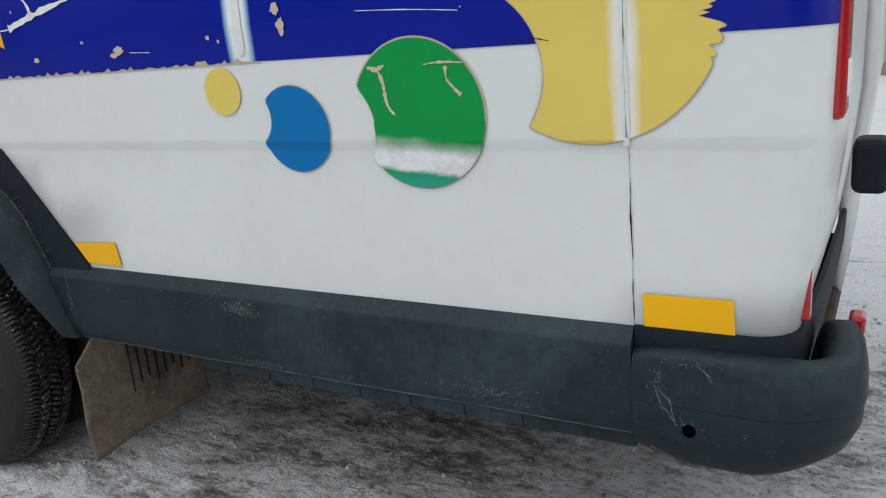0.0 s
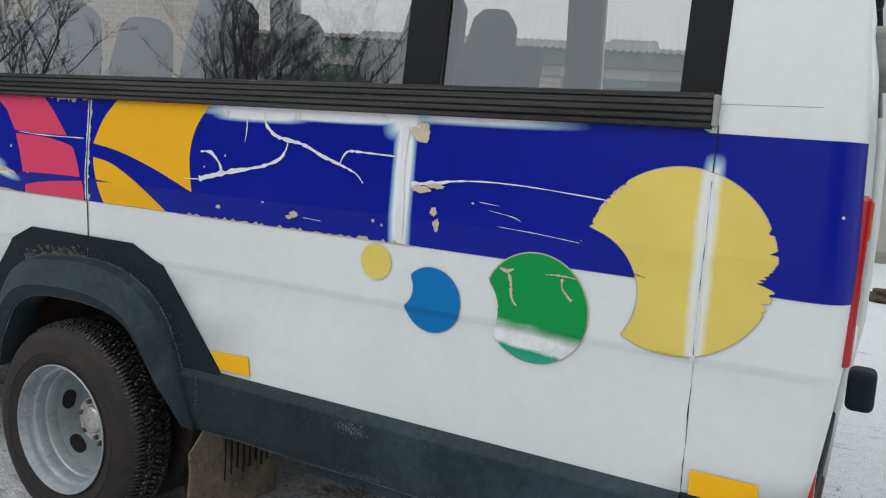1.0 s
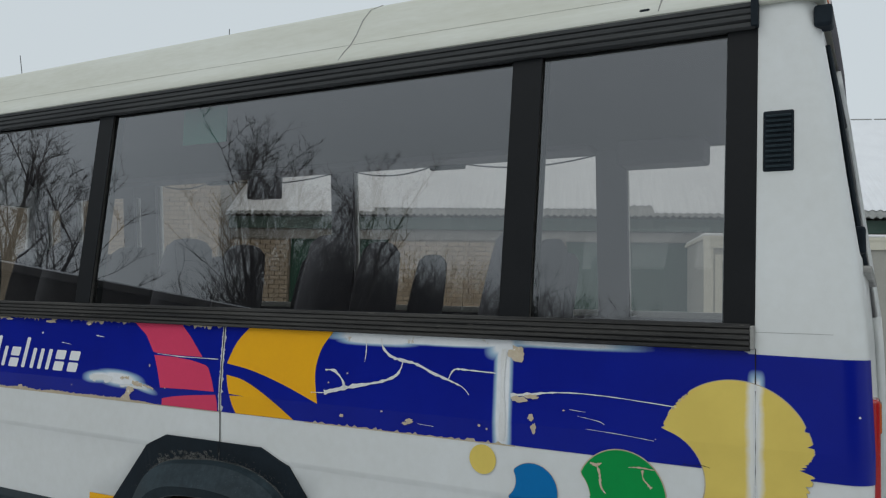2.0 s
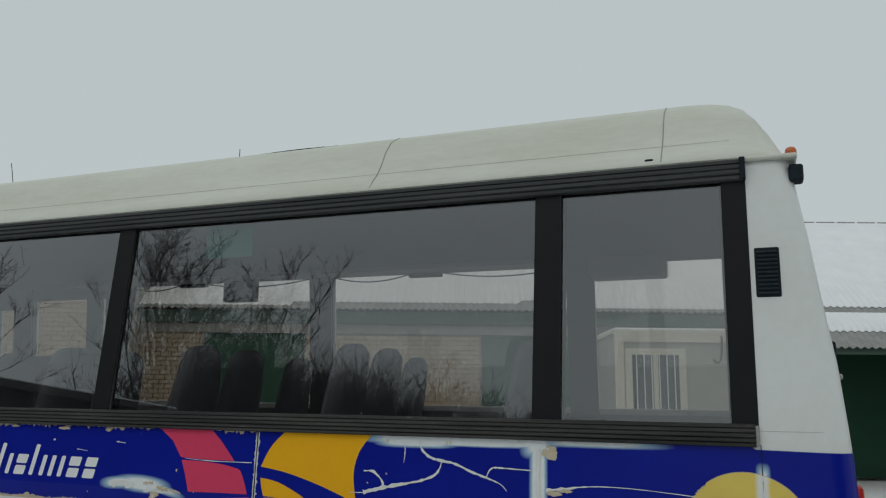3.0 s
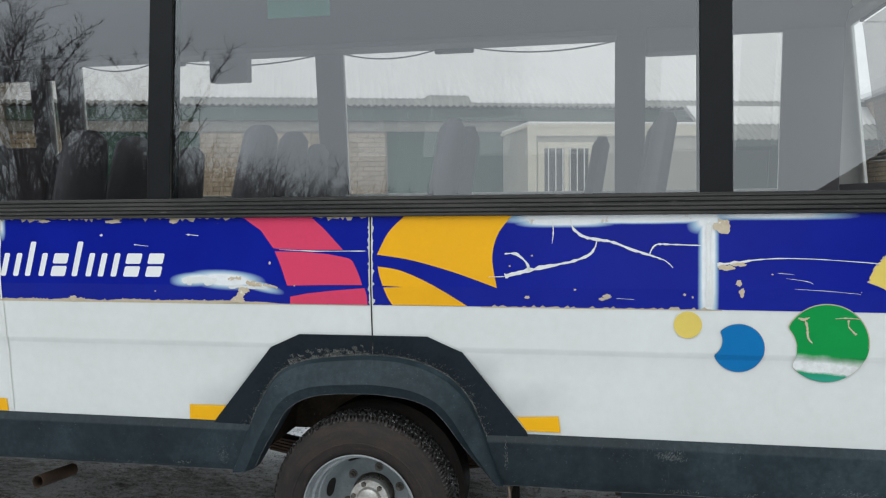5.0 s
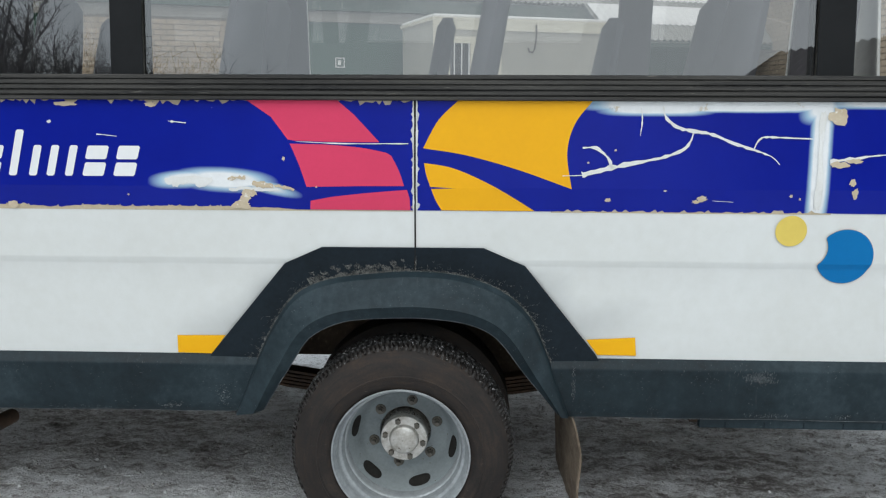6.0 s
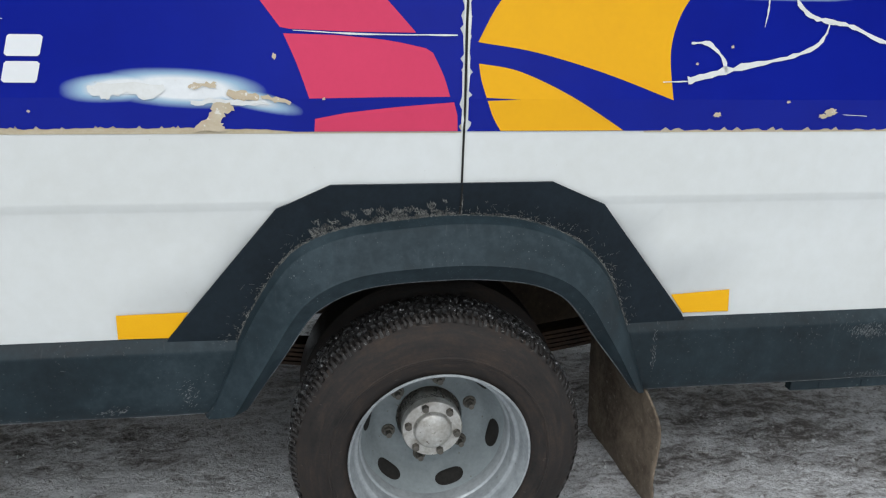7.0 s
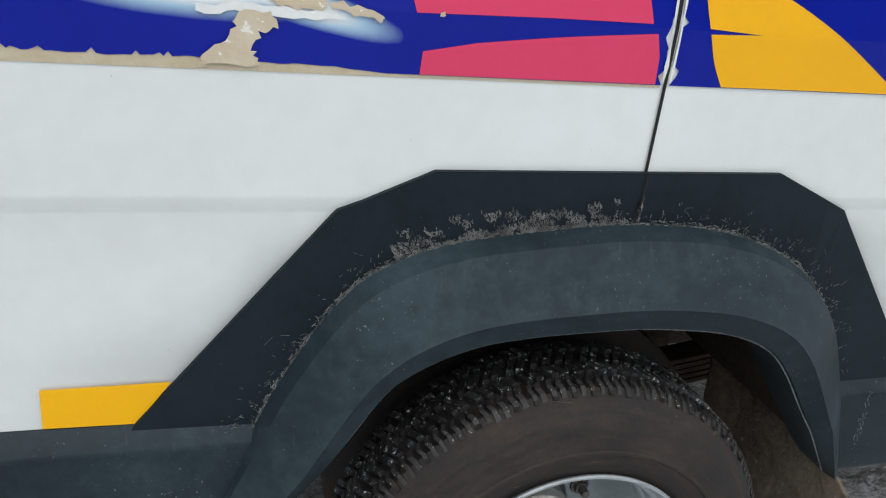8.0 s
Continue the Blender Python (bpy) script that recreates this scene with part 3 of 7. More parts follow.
ob = part("body", body_shell(), M_WHITE, bus, smooth=True)
sol = ob.modifiers.new("skin", "SOLIDIFY")
sol.thickness, sol.offset = 0.03, -1
ob = part("far_side", far_shell(), M_WHITE, bus, smooth=True)
sol = ob.modifiers.new("skin", "SOLIDIFY")
sol.thickness, sol.offset = 0.03, 1

# front end wall with the windscreen opening
bm = bmesh.new()
box(bm, X_FRONT - 0.04, X_FRONT, 0.02, WIDTH - 0.02, 0.45, 1.55)
box(bm, X_FRONT - 0.04, X_FRONT, 0.1, WIDTH - 0.1, 2.5, 2.9)
box(bm, X_FRONT - 0.04, X_FRONT, 0.03, 0.2, 1.55, 2.5)
box(bm, X_FRONT - 0.04, X_FRONT, WIDTH - 0.2, WIDTH - 0.03, 1.55, 2.5)
part("front_wall", bm, M_WHITE, bus)


def flank_patch(bm, pts, proud, cuts=True):
    """A flat film in (x, z) laid on the flank, standing proud of it."""
    vs = [bm.verts.new((p[0], 0, p[1])) for p in pts]
    es = [bm.edges.new((a, b)) for a, b in zip(vs, vs[1:] + vs[:1])]
    geo = bmesh.ops.triangle_fill(bm, use_beauty=True, edges=es)["geom"]
    lay_on_flank(bm, [g for g in geo if isinstance(g, bmesh.types.BMFace)], proud, cuts)


def lay_on_flank(bm, faces, proud, cuts=True):
    if cuts:
        for z in (1.022, 1.028, 1.045, 1.052, 1.30):
            fs = [f for f in faces if f.is_valid]
            geom = list({v for f in fs for v in f.verts} | {e for f in fs for e in f.edges} | set(fs))
            if not any(v.co.z < z for f in fs for v in f.verts) or not any(v.co.z > z for f in fs for v in f.verts):
                continue
            res = bmesh.ops.bisect_plane(bm, geom=geom, plane_co=(0, 0, z), plane_no=(0, 0, 1), dist=1e-6)
            faces = [g for g in res["geom"] if isinstance(g, bmesh.types.BMFace)]
    for v in {v for f in faces if f.is_valid for v in f.verts}:
        v.co.y = flank(v.co.z) - proud


def film(name, pts, mat, proud, label=""):
    bm = bmesh.new()
    flank_patch(bm, pts, proud)
    return part(name, bm, mat, bus, label)


def ribbon(bm, pts, widths, proud, jag=0.0):
    """A scratch or crack: a thin strip along points in (x, z) of changing width."""
    line = smooth_line([(x, z) for x, z in pts], 5)
    n = len(line)
    left, right = [], []
    for i, p in enumerate(line):
        d = (line[min(i + 1, n - 1)] - line[max(i - 1, 0)])
        nrm = Vector((-d.y, d.x)).normalized()
        t = i / (n - 1) * (len(widths) - 1)
        k = min(int(t), len(widths) - 2)
        w = widths[k] + (widths[k + 1] - widths[k]) * (t - k)
        w *= 0.5 * (1 + jag * random.uniform(-1, 1))
        left.append(p + nrm * w)
        right.append(p - nrm * w * (1 + jag * random.uniform(-1, 1)))
    lv = [bm.verts.new((p.x, flank(p.y) - proud, p.y)) for p in left]
    rv = [bm.verts.new((p.x, flank(p.y) - proud, p.y)) for p in right]
    for i in range(n - 1):
        bm.faces.new((lv[i], lv[i + 1], rv[i + 1], rv[i]))


def ragged(x0, z0, x1, z1, step, depth, down=True):
    """A torn edge from one point to another: short teeth of uneven depth."""
    out = []
    n = max(2, int(abs(x1 - x0 + z1 - z0) / step))
    for i in range(n + 1):
        t = min(1, max(0, (i + random.uniform(-0.35, 0.35)) / n))
        d = depth * random.random() ** 3
        out.append((x0 + (x1 - x0) * t + (0 if abs(x1 - x0) > abs(z1 - z0) else (d if down else -d)),
                    z0 + (z1 - z0) * t + ((d if down else -d) if abs(x1 - x0) > abs(z1 - z0) else 0)))
    return out


def worn_edge(x0, x1):
    """The band's lower edge: peeled back by a wandering height, with fine torn teeth, down to nothing at its end."""
    out, x = [], x0
    while x < x1:
        back = 0.0095 + 0.008 * noise.noise(Vector((x * 7, 5.0, 0))) + 0.003 * noise.noise(Vector((x * 45, 1.0, 0)))
        if random.random() < 0.12:
            back += random.uniform(0.002, 0.007)
        out.append((x, B0 + max(0.0, back) * min(1.0, (x1 - x) / 0.12)))
        x += random.uniform(0.003, 0.008)
    return out


def blob(x, z, rx, rz, n=18, rough=0.3):
    ph = [random.uniform(1 - rough, 1 + rough) for _ in range(n)]
    return [(x + rx * ph[i] * math.cos(2 * math.pi * i / n), z + rz * ph[i] * math.sin(2 * math.pi * i / n)) for i in range(n)]


# blue band: one film each side of the joint over the wheel, torn along its lower edge
B0, B1 = 1.221, 1.592
band_edge = bmesh.new()
flank_patch(band_edge, [(-4.2, B0 - 0.004), (0.030, B0 - 0.004), (0.030, B0 + 0.02), (-4.2, B0 + 0.02)], 0.0012)
flank_patch(band_edge, [(0.50, B0 - 0.004), (1.44, B0 - 0.004), (1.44, B0 + 0.02), (0.50, B0 + 0.02)], 0.0012)
flank_patch(band_edge, [(-4.2, 1.575), (0.030, 1.575), (0.030, B1), (-4.2, B1)], 0.0012)
part("film_underlay", band_edge, M_EDGE, bus, "beige glue along the torn band edge")
random.seed(5)
left_band = [(-4.2, B0)] + worn_edge(-4.1, -0.36) + [(0.031, B0)] + ragged(0.031, B0 + 0.01, 0.031, B1 - 0.01, 0.009, 0.013, False) + [(0.031, B1)] \
    + list(reversed(ragged(-4.1, B1 - 0.001, 0.0, B1 - 0.001, 0.012, 0.018, False))) + [(-4.2, B1)]
film("band", left_band, M_BLUE, 0.0022, "torn dark blue film band")
right_band = [(0.0435, B0), (0.50, B0)] + ragged(0.52, B0, 1.42, B0, 0.012, 0.010) + [(1.46, B0), (2.468, B0 - 0.004), (2.468, 1.578), (2.22, 1.582), (2.2, B1), (0.0435, B1)] \
    + ragged(0.0435, B1 - 0.01, 0.0435, B0 + 0.01, 0.009, 0.012)
film("band", right_band, M_BLUE, 0.0022, "dark blue film band with sprayed white repairs")


def corner_band():
    """The band's end, wrapped round the rear corner."""
    bm = bmesh.new()
    rows = []
    for z in (B0 - 0.004, 1.3, 1.45, 1.578):
        y0, xr = flank(z), rear_x(z)
        row = [bm.verts.new((2.468, y0 - 0.0022, z))]
        for k in range(6):
            a = radians(80 * k / 5)
            c = CORNER + 0.0022
            row.append(bm.verts.new((xr - CORNER + c * math.sin(a), y0 + CORNER - c * math.cos(a), z)))
        rows.append(row)
    for ra, rb in zip(rows, rows[1:]):
        for i in range(len(ra) - 1):
            bm.faces.new((ra[i], ra[i + 1], rb[i + 1], rb[i]))
    return bm


part("band", corner_band(), M_BLUE, bus, smooth=True)

# coral and gold leaf shapes either side of the joint
T = 0.0032
LEFT_EDGE = [(-0.534, B1), (-0.45, 1.535), (-0.395, 1.46)]
film("leaf_shape", LEFT_EDGE + [(-0.372, 1.456), (-0.23, 1.452), (-0.083, 1.452), (-0.12, 1.492), (-0.168, 1.543), (-0.225, B1)], M_RED, T, "coral red film leaf")
film("leaf_shape", smooth_line([(-0.388, 1.446), (-0.36, 1.38), (-0.333, 1.300)], 5) + [(-0.15, 1.304)] + smooth_line([(0.0, 1.305), (-0.017, 1.355), (-0.043, 1.407)], 5)
     + smooth_line([(-0.06, 1.417), (-0.15, 1.434), (-0.27, 1.444)], 4), M_RED, T, "coral red film leaf")
film("leaf_shape", [(-0.323, 1.222), (-0.321, 1.252)] + smooth_line([(-0.25, 1.266), (-0.13, 1.28), (0.010, 1.292)], 5) + [(0.019, 1.26), (0.021, 1.222)], M_RED, T, "coral red film leaf")
film("leaf_shape", smooth_line([(0.183, B1), (0.115, 1.525), (0.065, 1.433)], 6) + smooth_line([(0.075, 1.431), (0.21, 1.410), (0.386, 1.362), (0.568, 1.298)], 6)
     + smooth_line([(0.566, 1.305), (0.549, 1.42), (0.572, 1.515), (0.630, B1)], 7), M_GOLD, T, "golden yellow film leaf")
film("leaf_shape", smooth_line([(0.068, 1.383), (0.075, 1.345), (0.089, 1.303)], 4) + [(0.176, 1.2985), (0.092, 1.2955)] + smooth_line([(0.094, 1.29), (0.108, 1.255), (0.128, 1.222)], 4)
     + smooth_line([(0.445, 1.222), (0.30, 1.308), (0.17, 1.365), (0.078, 1.382)], 6), M_GOLD, T, "golden yellow film leaf")


def bitten(cx, cz, r, bx, bz, br, n=72, tear=None):
    """A disc with a round bite out of one edge."""
    pts = []
    for i in range(n):
        a = 2 * math.pi * i / n
        p = Vector((cx + r * math.cos(a), cz + r * math.sin(a)))
        if (p - Vector((bx, bz))).length < br:
            continue
        if tear:
            p = tear(a, p, Vector((cx, cz)))
        pts.append((math.atan2(p.y - cz, p.x - cx), p))
    d = Vector((bx - cx, bz - cz))
    base = math.atan2(d.y, d.x)
    pts.sort(key=lambda q: (q[0] - base) % (2 * math.pi))
    out = [(p.x, p.y) for _, p in pts]
    a0 = math.atan2(out[-1][1] - bz, out[-1][0] - bx)
    a1 = math.atan2(out[0][1] - bz, out[0][0] - bx)
    while a1 < a0 - math.pi:
        a1 += 2 * math.pi
    while a1 > a0 + math.pi:
        a1 -= 2 * math.pi
    for k in range(1, 16):
        a = a0 + (a1 - a0) * k / 16
        out.append((bx + br * math.cos(a), bz + br * math.sin(a)))
    return out


def torn_right(a, p, c):
    a = (a + math.pi) % (2 * math.pi) - math.pi
    if -0.46 < a < 0.55:
        k = 0.0022 * max(0.0, noise.noise(Vector((a * 60, 7.0, 0))) + 0.3)
        for at, below, above, deep in ((0.43, 0.035, 0.05, 0.012), (0.22, 0.03, 0.025, 0.018), (-0.13, 0.035, 0.26, 0.040), (-0.215, 0.03, 0.03, 0.012), (-0.33, 0.05, 0.035, 0.016), (-0.41, 0.04, 0.02, 0.008)):
            k = max(k, deep * (1 - (at - a) / below if a < at else 1 - (a - at) / above))
        return c + (p - c) * (1 - k * (1 + 0.5 * noise.noise(Vector((a * 45, 3.0, 0)))) / (p - c).length)
    if 2.2 < a < 2.9:
        return c + (p - c) * (1 - random.random() ** 2 * 0.01 / (p - c).length)
    return p


def sprayed_yellow():
    """Pale yellow film with white paint sprayed along the panel joint, its edges fading out."""
    m, nt, bsdf, vec = start("sprayed_yellow_film")
    sep = nt.nodes.new("ShaderNodeSeparateXYZ")
    nt.links.new(vec, sep.inputs[0])
    wob = calc(nt, "MULTIPLY", calc(nt, "SUBTRACT", noise_tex(nt, vec, 12, 4, 0.6), 0.5), 0.022)
    d = calc(nt, "ADD", calc(nt, "ABSOLUTE", calc(nt, "SUBTRACT", sep.outputs[0], 2.236)), wob)
    white = calc(nt, "DIVIDE", calc(nt, "SUBTRACT", 0.030, d), 0.018, clamp=True)
    film_col = ramp(nt, noise_tex(nt, vec, 4, 5, 0.6), [(0.35, (0.80, 0.62, 0.14)), (0.65, (0.73, 0.56, 0.125))])
    nt.links.new(mixc(nt, calc(nt, "MULTIPLY", white, 0.92), film_col, (0.80, 0.81, 0.79)), bsdf.inputs["Base Color"])
    bsdf.inputs["Roughness"].default_value = 0.45
    bsdf.inputs["Specular IOR Level"].default_value = 0.2
    bump(nt, bsdf, noise_tex(nt, vec, 60, 4, 0.6), 0.03, 0.001)
    return m


M_YELLOW_SPRAYED = sprayed_yellow()
random.seed(11)
for name, args, mat, lab in (("film_edge", (2.175, 1.268, 0.2325, 1.928, 1.172, 0.159), M_EDGE, ""), ("film_circle", (2.175, 1.268, 0.230, 1.93, 1.17, 0.161), M_YELLOW, "pale yellow film circle with a torn edge")):
    film(name, bitten(*args, n=400, tear=torn_right), M_YELLOW_SPRAYED if mat is M_YELLOW else mat, 0.0030 if name == "film_edge" else 0.0042, lab)
film("film_edge", bitten(1.818, 1.098, 0.152, 1.594, 1.07, 0.120), M_EDGE, 0.0030)
film("film_circle", bitten(1.818, 1.098, 0.148, 1.592, 1.07, 0.124), M_GREEN, 0.0042, "green film circle, partly rubbed off")
film("film_edge", bitten(1.503, 1.072, 0.0965, 1.375, 1.10, 0.066), M_BEIGE, 0.0030)
film("film_circle", bitten(1.503, 1.072, 0.095, 1.375, 1.10, 0.068), M_SKYBLUE, 0.0042, "bright blue film circle")
film("film_circle", [(1.313 + 0.053 * math.cos(2 * math.pi * i / 40), 1.16 + 0.053 * math.sin(2 * math.pi * i / 40)) for i in range(40)], M_YELLOW, 0.0042, "small pale yellow film circle")


def rubbed_material():
    """White sprayed smear over the green circle, fading out at its upper edge."""
    m, nt, bsdf, vec = start("rubbed_smear")
    sep = nt.nodes.new("ShaderNodeSeparateXYZ")
    nt.links.new(vec, sep.inputs[0])
    n1 = calc(nt, "MULTIPLY", calc(nt, "SUBTRACT", noise_tex(nt, vec, 24, 4, 0.6), 0.5), 0.02)
    z = calc(nt, "ADD", calc(nt, "ADD", sep.outputs[2], n1), calc(nt, "MULTIPLY", calc(nt, "SUBTRACT", sep.outputs[0], 1.82), 0.10))
    top = calc(nt, "DIVIDE", calc(nt, "SUBTRACT", 1.052, z), 0.035, clamp=True)
    low = calc(nt, "DIVIDE", calc(nt, "SUBTRACT", z, 0.975), 0.010, clamp=True)
    white = calc(nt, "MULTIPLY", top, low)
    dirty = ramp(nt, noise_tex(nt, vec, 18, 4, 0.7), [(0.35, (0.62, 0.62, 0.60)), (0.6, (0.80, 0.81, 0.81))])
    green = ramp(nt, sep.outputs[2], [(0.96, (0.03, 0.33, 0.23)), (1.0, (0.0025, 0.285, 0.058))])
    nt.links.new(mixc(nt, white, green, dirty), bsdf.inputs["Base Color"])
    bsdf.inputs["Roughness"].default_value = 0.45
    bsdf.inputs["Specular IOR Level"].default_value = 0.2
    return m


smear = [p for p in bitten(1.818, 1.098, 0.150, 1.592, 1.07, 0.122, n=120) if p[1] < 1.085]
film("smear", smear, rubbed_material(), 0.0052, "white rubbed smear")

# cracks, scratches, chips
bm = bmesh.new()
ribbon(bm, [(2.022, 1.226), (2.05, 1.224), (2.075, 1.228), (2.105, 1.222)], [0.0016, 0.0014, 0.002, 0.0008], 0.0056, 0.45)
part("paint_crack", bm, M_GAP, bus, "fine dark crack in the yellow film")
random.seed(3)
for pts, w in (([(0.862, 1.575), (0.875, 1.535), (0.92, 1.503), (0.972, 1.494), (1.03, 1.482), (1.10, 1.455), (1.17, 1.432), (1.225, 1.412), (1.255, 1.385)], [0.006, 0.010, 0.009, 0.006, 0.002]),
               ([(0.965, 1.492), (0.957, 1.46), (0.93, 1.43), (0.86, 1.405), (0.76, 1.385), (0.66, 1.362), (0.60, 1.347)], [0.004, 0.009, 0.009, 0.016, 0.018]),
               ([(1.168, 1.437), (1.18, 1.462), (1.20, 1.475), (1.25, 1.474), (1.36, 1.470)], [0.004, 0.006, 0.006, 0.004]),
               ([(0.70, 1.367), (0.685, 1.405), (0.645, 1.436), (0.60, 1.437)], [0.007, 0.009, 0.008, 0.005]),
               ([(0.79, 1.57), (0.795, 1.53), (0.79, 1.478)], [0.003, 0.004, 0.002]),
               ([(1.42, 1.395), (1.50, 1.405), (1.56, 1.415), (1.66, 1.421), (1.80, 1.417), (2.00, 1.402)], [0.016, 0.012, 0.006, 0.003, 0.003, 0.002]),
               ([(1.64, 1.365), (1.70, 1.36)], [0.0015, 0.001]), ([(1.67, 1.345), (1.74, 1.335), (1.765, 1.325)], [0.001, 0.002, 0.001]),
               ([(1.70, 1.305), (1.82, 1.298), (1.93, 1.288)], [0.001, 0.002, 0.001]),
               ([(-0.366, 1.4535), (-0.2, 1.447), (0.015, 1.448)], [0.001, 0.004, 0.003]),
               ([(-1.05, 1.475), (-0.98, 1.468)], [0.004, 0.002]), ([(-0.80, 1.520), (-0.74, 1.514)], [0.002, 0.003]),
               ([(0.535, 1.343), (0.60, 1.345)], [0.002, 0.003]), ([(1.04, 1.262), (1.11, 1.258)], [0.001, 0.002])):
    bm = bmesh.new()
    ribbon(bm, pts, w, 0.0052, 0.45)
    part("paint_crack", bm, M_PUTTY, bus, "white crack in the film")
for x, z, rx, rz in ((0.69, 1.262, 0.010, 0.007), (1.005, 1.268, 0.016, 0.010), (0.985, 1.258, 0.012, 0.006), (1.50, 1.325, 0.012, 0.012), (1.51, 1.29, 0.010, 0.018), (1.44, 1.545, 0.030, 0.028),
                     (1.45, 1.385, 0.030, 0.011), (1.50, 1.398, 0.024, 0.008), (-1.36, 1.232, 0.02, 0.012),
                     (-0.41, 1.395, 0.005, 0.007), (0.88, 1.295, 0.006, 0.004), (0.71, 1.43, 0.004, 0.004),
                     (-0.30, 1.30, 0.004, 0.003), (0.62, 1.388, 0.004, 0.003), (1.62, 1.36, 0.004, 0.003), (-0.95, 1.27, 0.004, 0.003), (1.30, 1.28, 0.006, 0.005), (1.33, 1.27, 0.004, 0.004), (-0.86, 1.575, 0.02, 0.008), (-1.15, 1.578, 0.035, 0.008), (-1.5, 1.58, 0.03, 0.006)):
    bm = bmesh.new()
    flank_patch(bm, blob(x, z, rx, rz), 0.0056)
    part("paint_chip", bm, M_BEIGE, bus, "beige chip down to the filler")
def torn(pts, amount=0.004, n=4):
    """An outline through points with small torn teeth between them."""
    out = []
    for a, b in zip(pts, pts[1:] + pts[:1]):
        a, b = Vector(a), Vector(b)
        nrm = Vector((-(b - a).y, (b - a).x)).normalized()
        for k in range(n):
            p = a.lerp(b, (k + random.uniform(0, 0.5)) / n) + nrm * random.uniform(-amount, amount)
            out.append((p.x, p.y))
    return out


random.seed(14)
for pts, w in (([(1.715, 1.195), (1.735, 1.190), (1.755, 1.197)], [0.004, 0.012, 0.003]), ([(1.738, 1.188), (1.747, 1.165), (1.750, 1.135), (1.752, 1.118), (1.768, 1.098)], [0.009, 0.006, 0.009, 0.008, 0.003]),
               ([(1.845, 1.194), (1.88, 1.197), (1.93, 1.194)], [0.001, 0.005, 0.003]), ([(1.893, 1.190), (1.893, 1.165), (1.908, 1.147), (1.921, 1.134)], [0.007, 0.005, 0.004, 0.008])):
    bm = bmesh.new()
    ribbon(bm, pts, w, 0.0060, 0.5)
    part("paint_chip", bm, M_BEIGE, bus, "beige crack in the green film")
for pts, mat, lab, proud in (
        ([(-0.825, 1.322), (-0.80, 1.333), (-0.70, 1.334), (-0.655, 1.332), (-0.66, 1.312), (-0.695, 1.296), (-0.715, 1.305), (-0.745, 1.312), (-0.765, 1.305), (-0.785, 1.298), (-0.81, 1.308)], M_PUTTY, "rough white putty patch", 0.0050),
        ([(-0.602, 1.326), (-0.595, 1.336), (-0.57, 1.335), (-0.543, 1.337), (-0.541, 1.324), (-0.57, 1.327), (-0.60, 1.321)], M_BEIGE, "beige bared filler", 0.0050),
        ([(-0.605, 1.293), (-0.55, 1.300), (-0.50, 1.296), (-0.46, 1.296), (-0.42, 1.290), (-0.44, 1.284), (-0.50, 1.287), (-0.555, 1.290), (-0.59, 1.281)], M_PUTTY, "rough white putty patch", 0.0052),
        ([(-0.52, 1.322), (-0.48, 1.316), (-0.45, 1.309), (-0.452, 1.293), (-0.49, 1.295), (-0.515, 1.303)], M_BEIGE, "beige bared filler", 0.0058),
        ([(-0.44, 1.308), (-0.40, 1.300), (-0.372, 1.288), (-0.378, 1.284), (-0.41, 1.293), (-0.44, 1.298)], M_BEIGE, "beige bared filler", 0.0058),
        ([(-0.555, 1.288), (-0.515, 1.290), (-0.505, 1.274), (-0.525, 1.266), (-0.535, 1.245), (-0.53, 1.230), (-0.52, 1.222), (-0.60, 1.222), (-0.592, 1.232), (-0.575, 1.25), (-0.555, 1.27)], M_BEIGE, "beige bared filler", 0.0060),
        ([(1.378, 1.56), (1.398, 1.56), (1.396, 1.40), (1.402, 1.25), (1.380, 1.23), (1.378, 1.40)], M_PUTTY, "rough white putty patch", 0.0050)):
    bm = bmesh.new()
    flank_patch(bm, torn(pts), proud)
    part("putty_patch", bm, mat, bus, lab)

# joints between the panels
for pts, w, proud, jag in (([(0.037, 1.03), (0.037, 1.3), (0.037, 1.592)], [0.0055, 0.0055, 0.007], 0.0030, 0), ([(2.238, 0.69), (2.2372, 0.76), (2.2385, 0.83), (2.2372, 0.9), (2.2384, 0.97), (2.238, 1.04)], [0.0012, 0.0022, 0.0010, 0.0024, 0.0012, 0.0018], 0.0030, 0.8),
                           ([(2.238, 1.49), (2.238, 1.60)], [0.003, 0.003], 0.0062, 0.3), ([(2.2375, 1.05), (2.237, 1.18), (2.239, 1.30), (2.238, 1.47)], [0.0010, 0.0006, 0.0014, 0.0010], 0.0068, 0.9),
                           ([(2.236, 1.650), (2.36, 1.650), (2.455, 1.650)], [0.0007, 0.0007, 0.0007], 0.0010, 0), ([(0.034, 1.010), (0.036, 1.05), (0.037, 1.089)], [0.004, 0.003, 0.003], 0.0125, 0.3)):
    bm = bmesh.new()
    ribbon(bm, pts, w, proud, jag)
    part("panel_joint", bm, M_GAP, bus, "dark open panel joint")
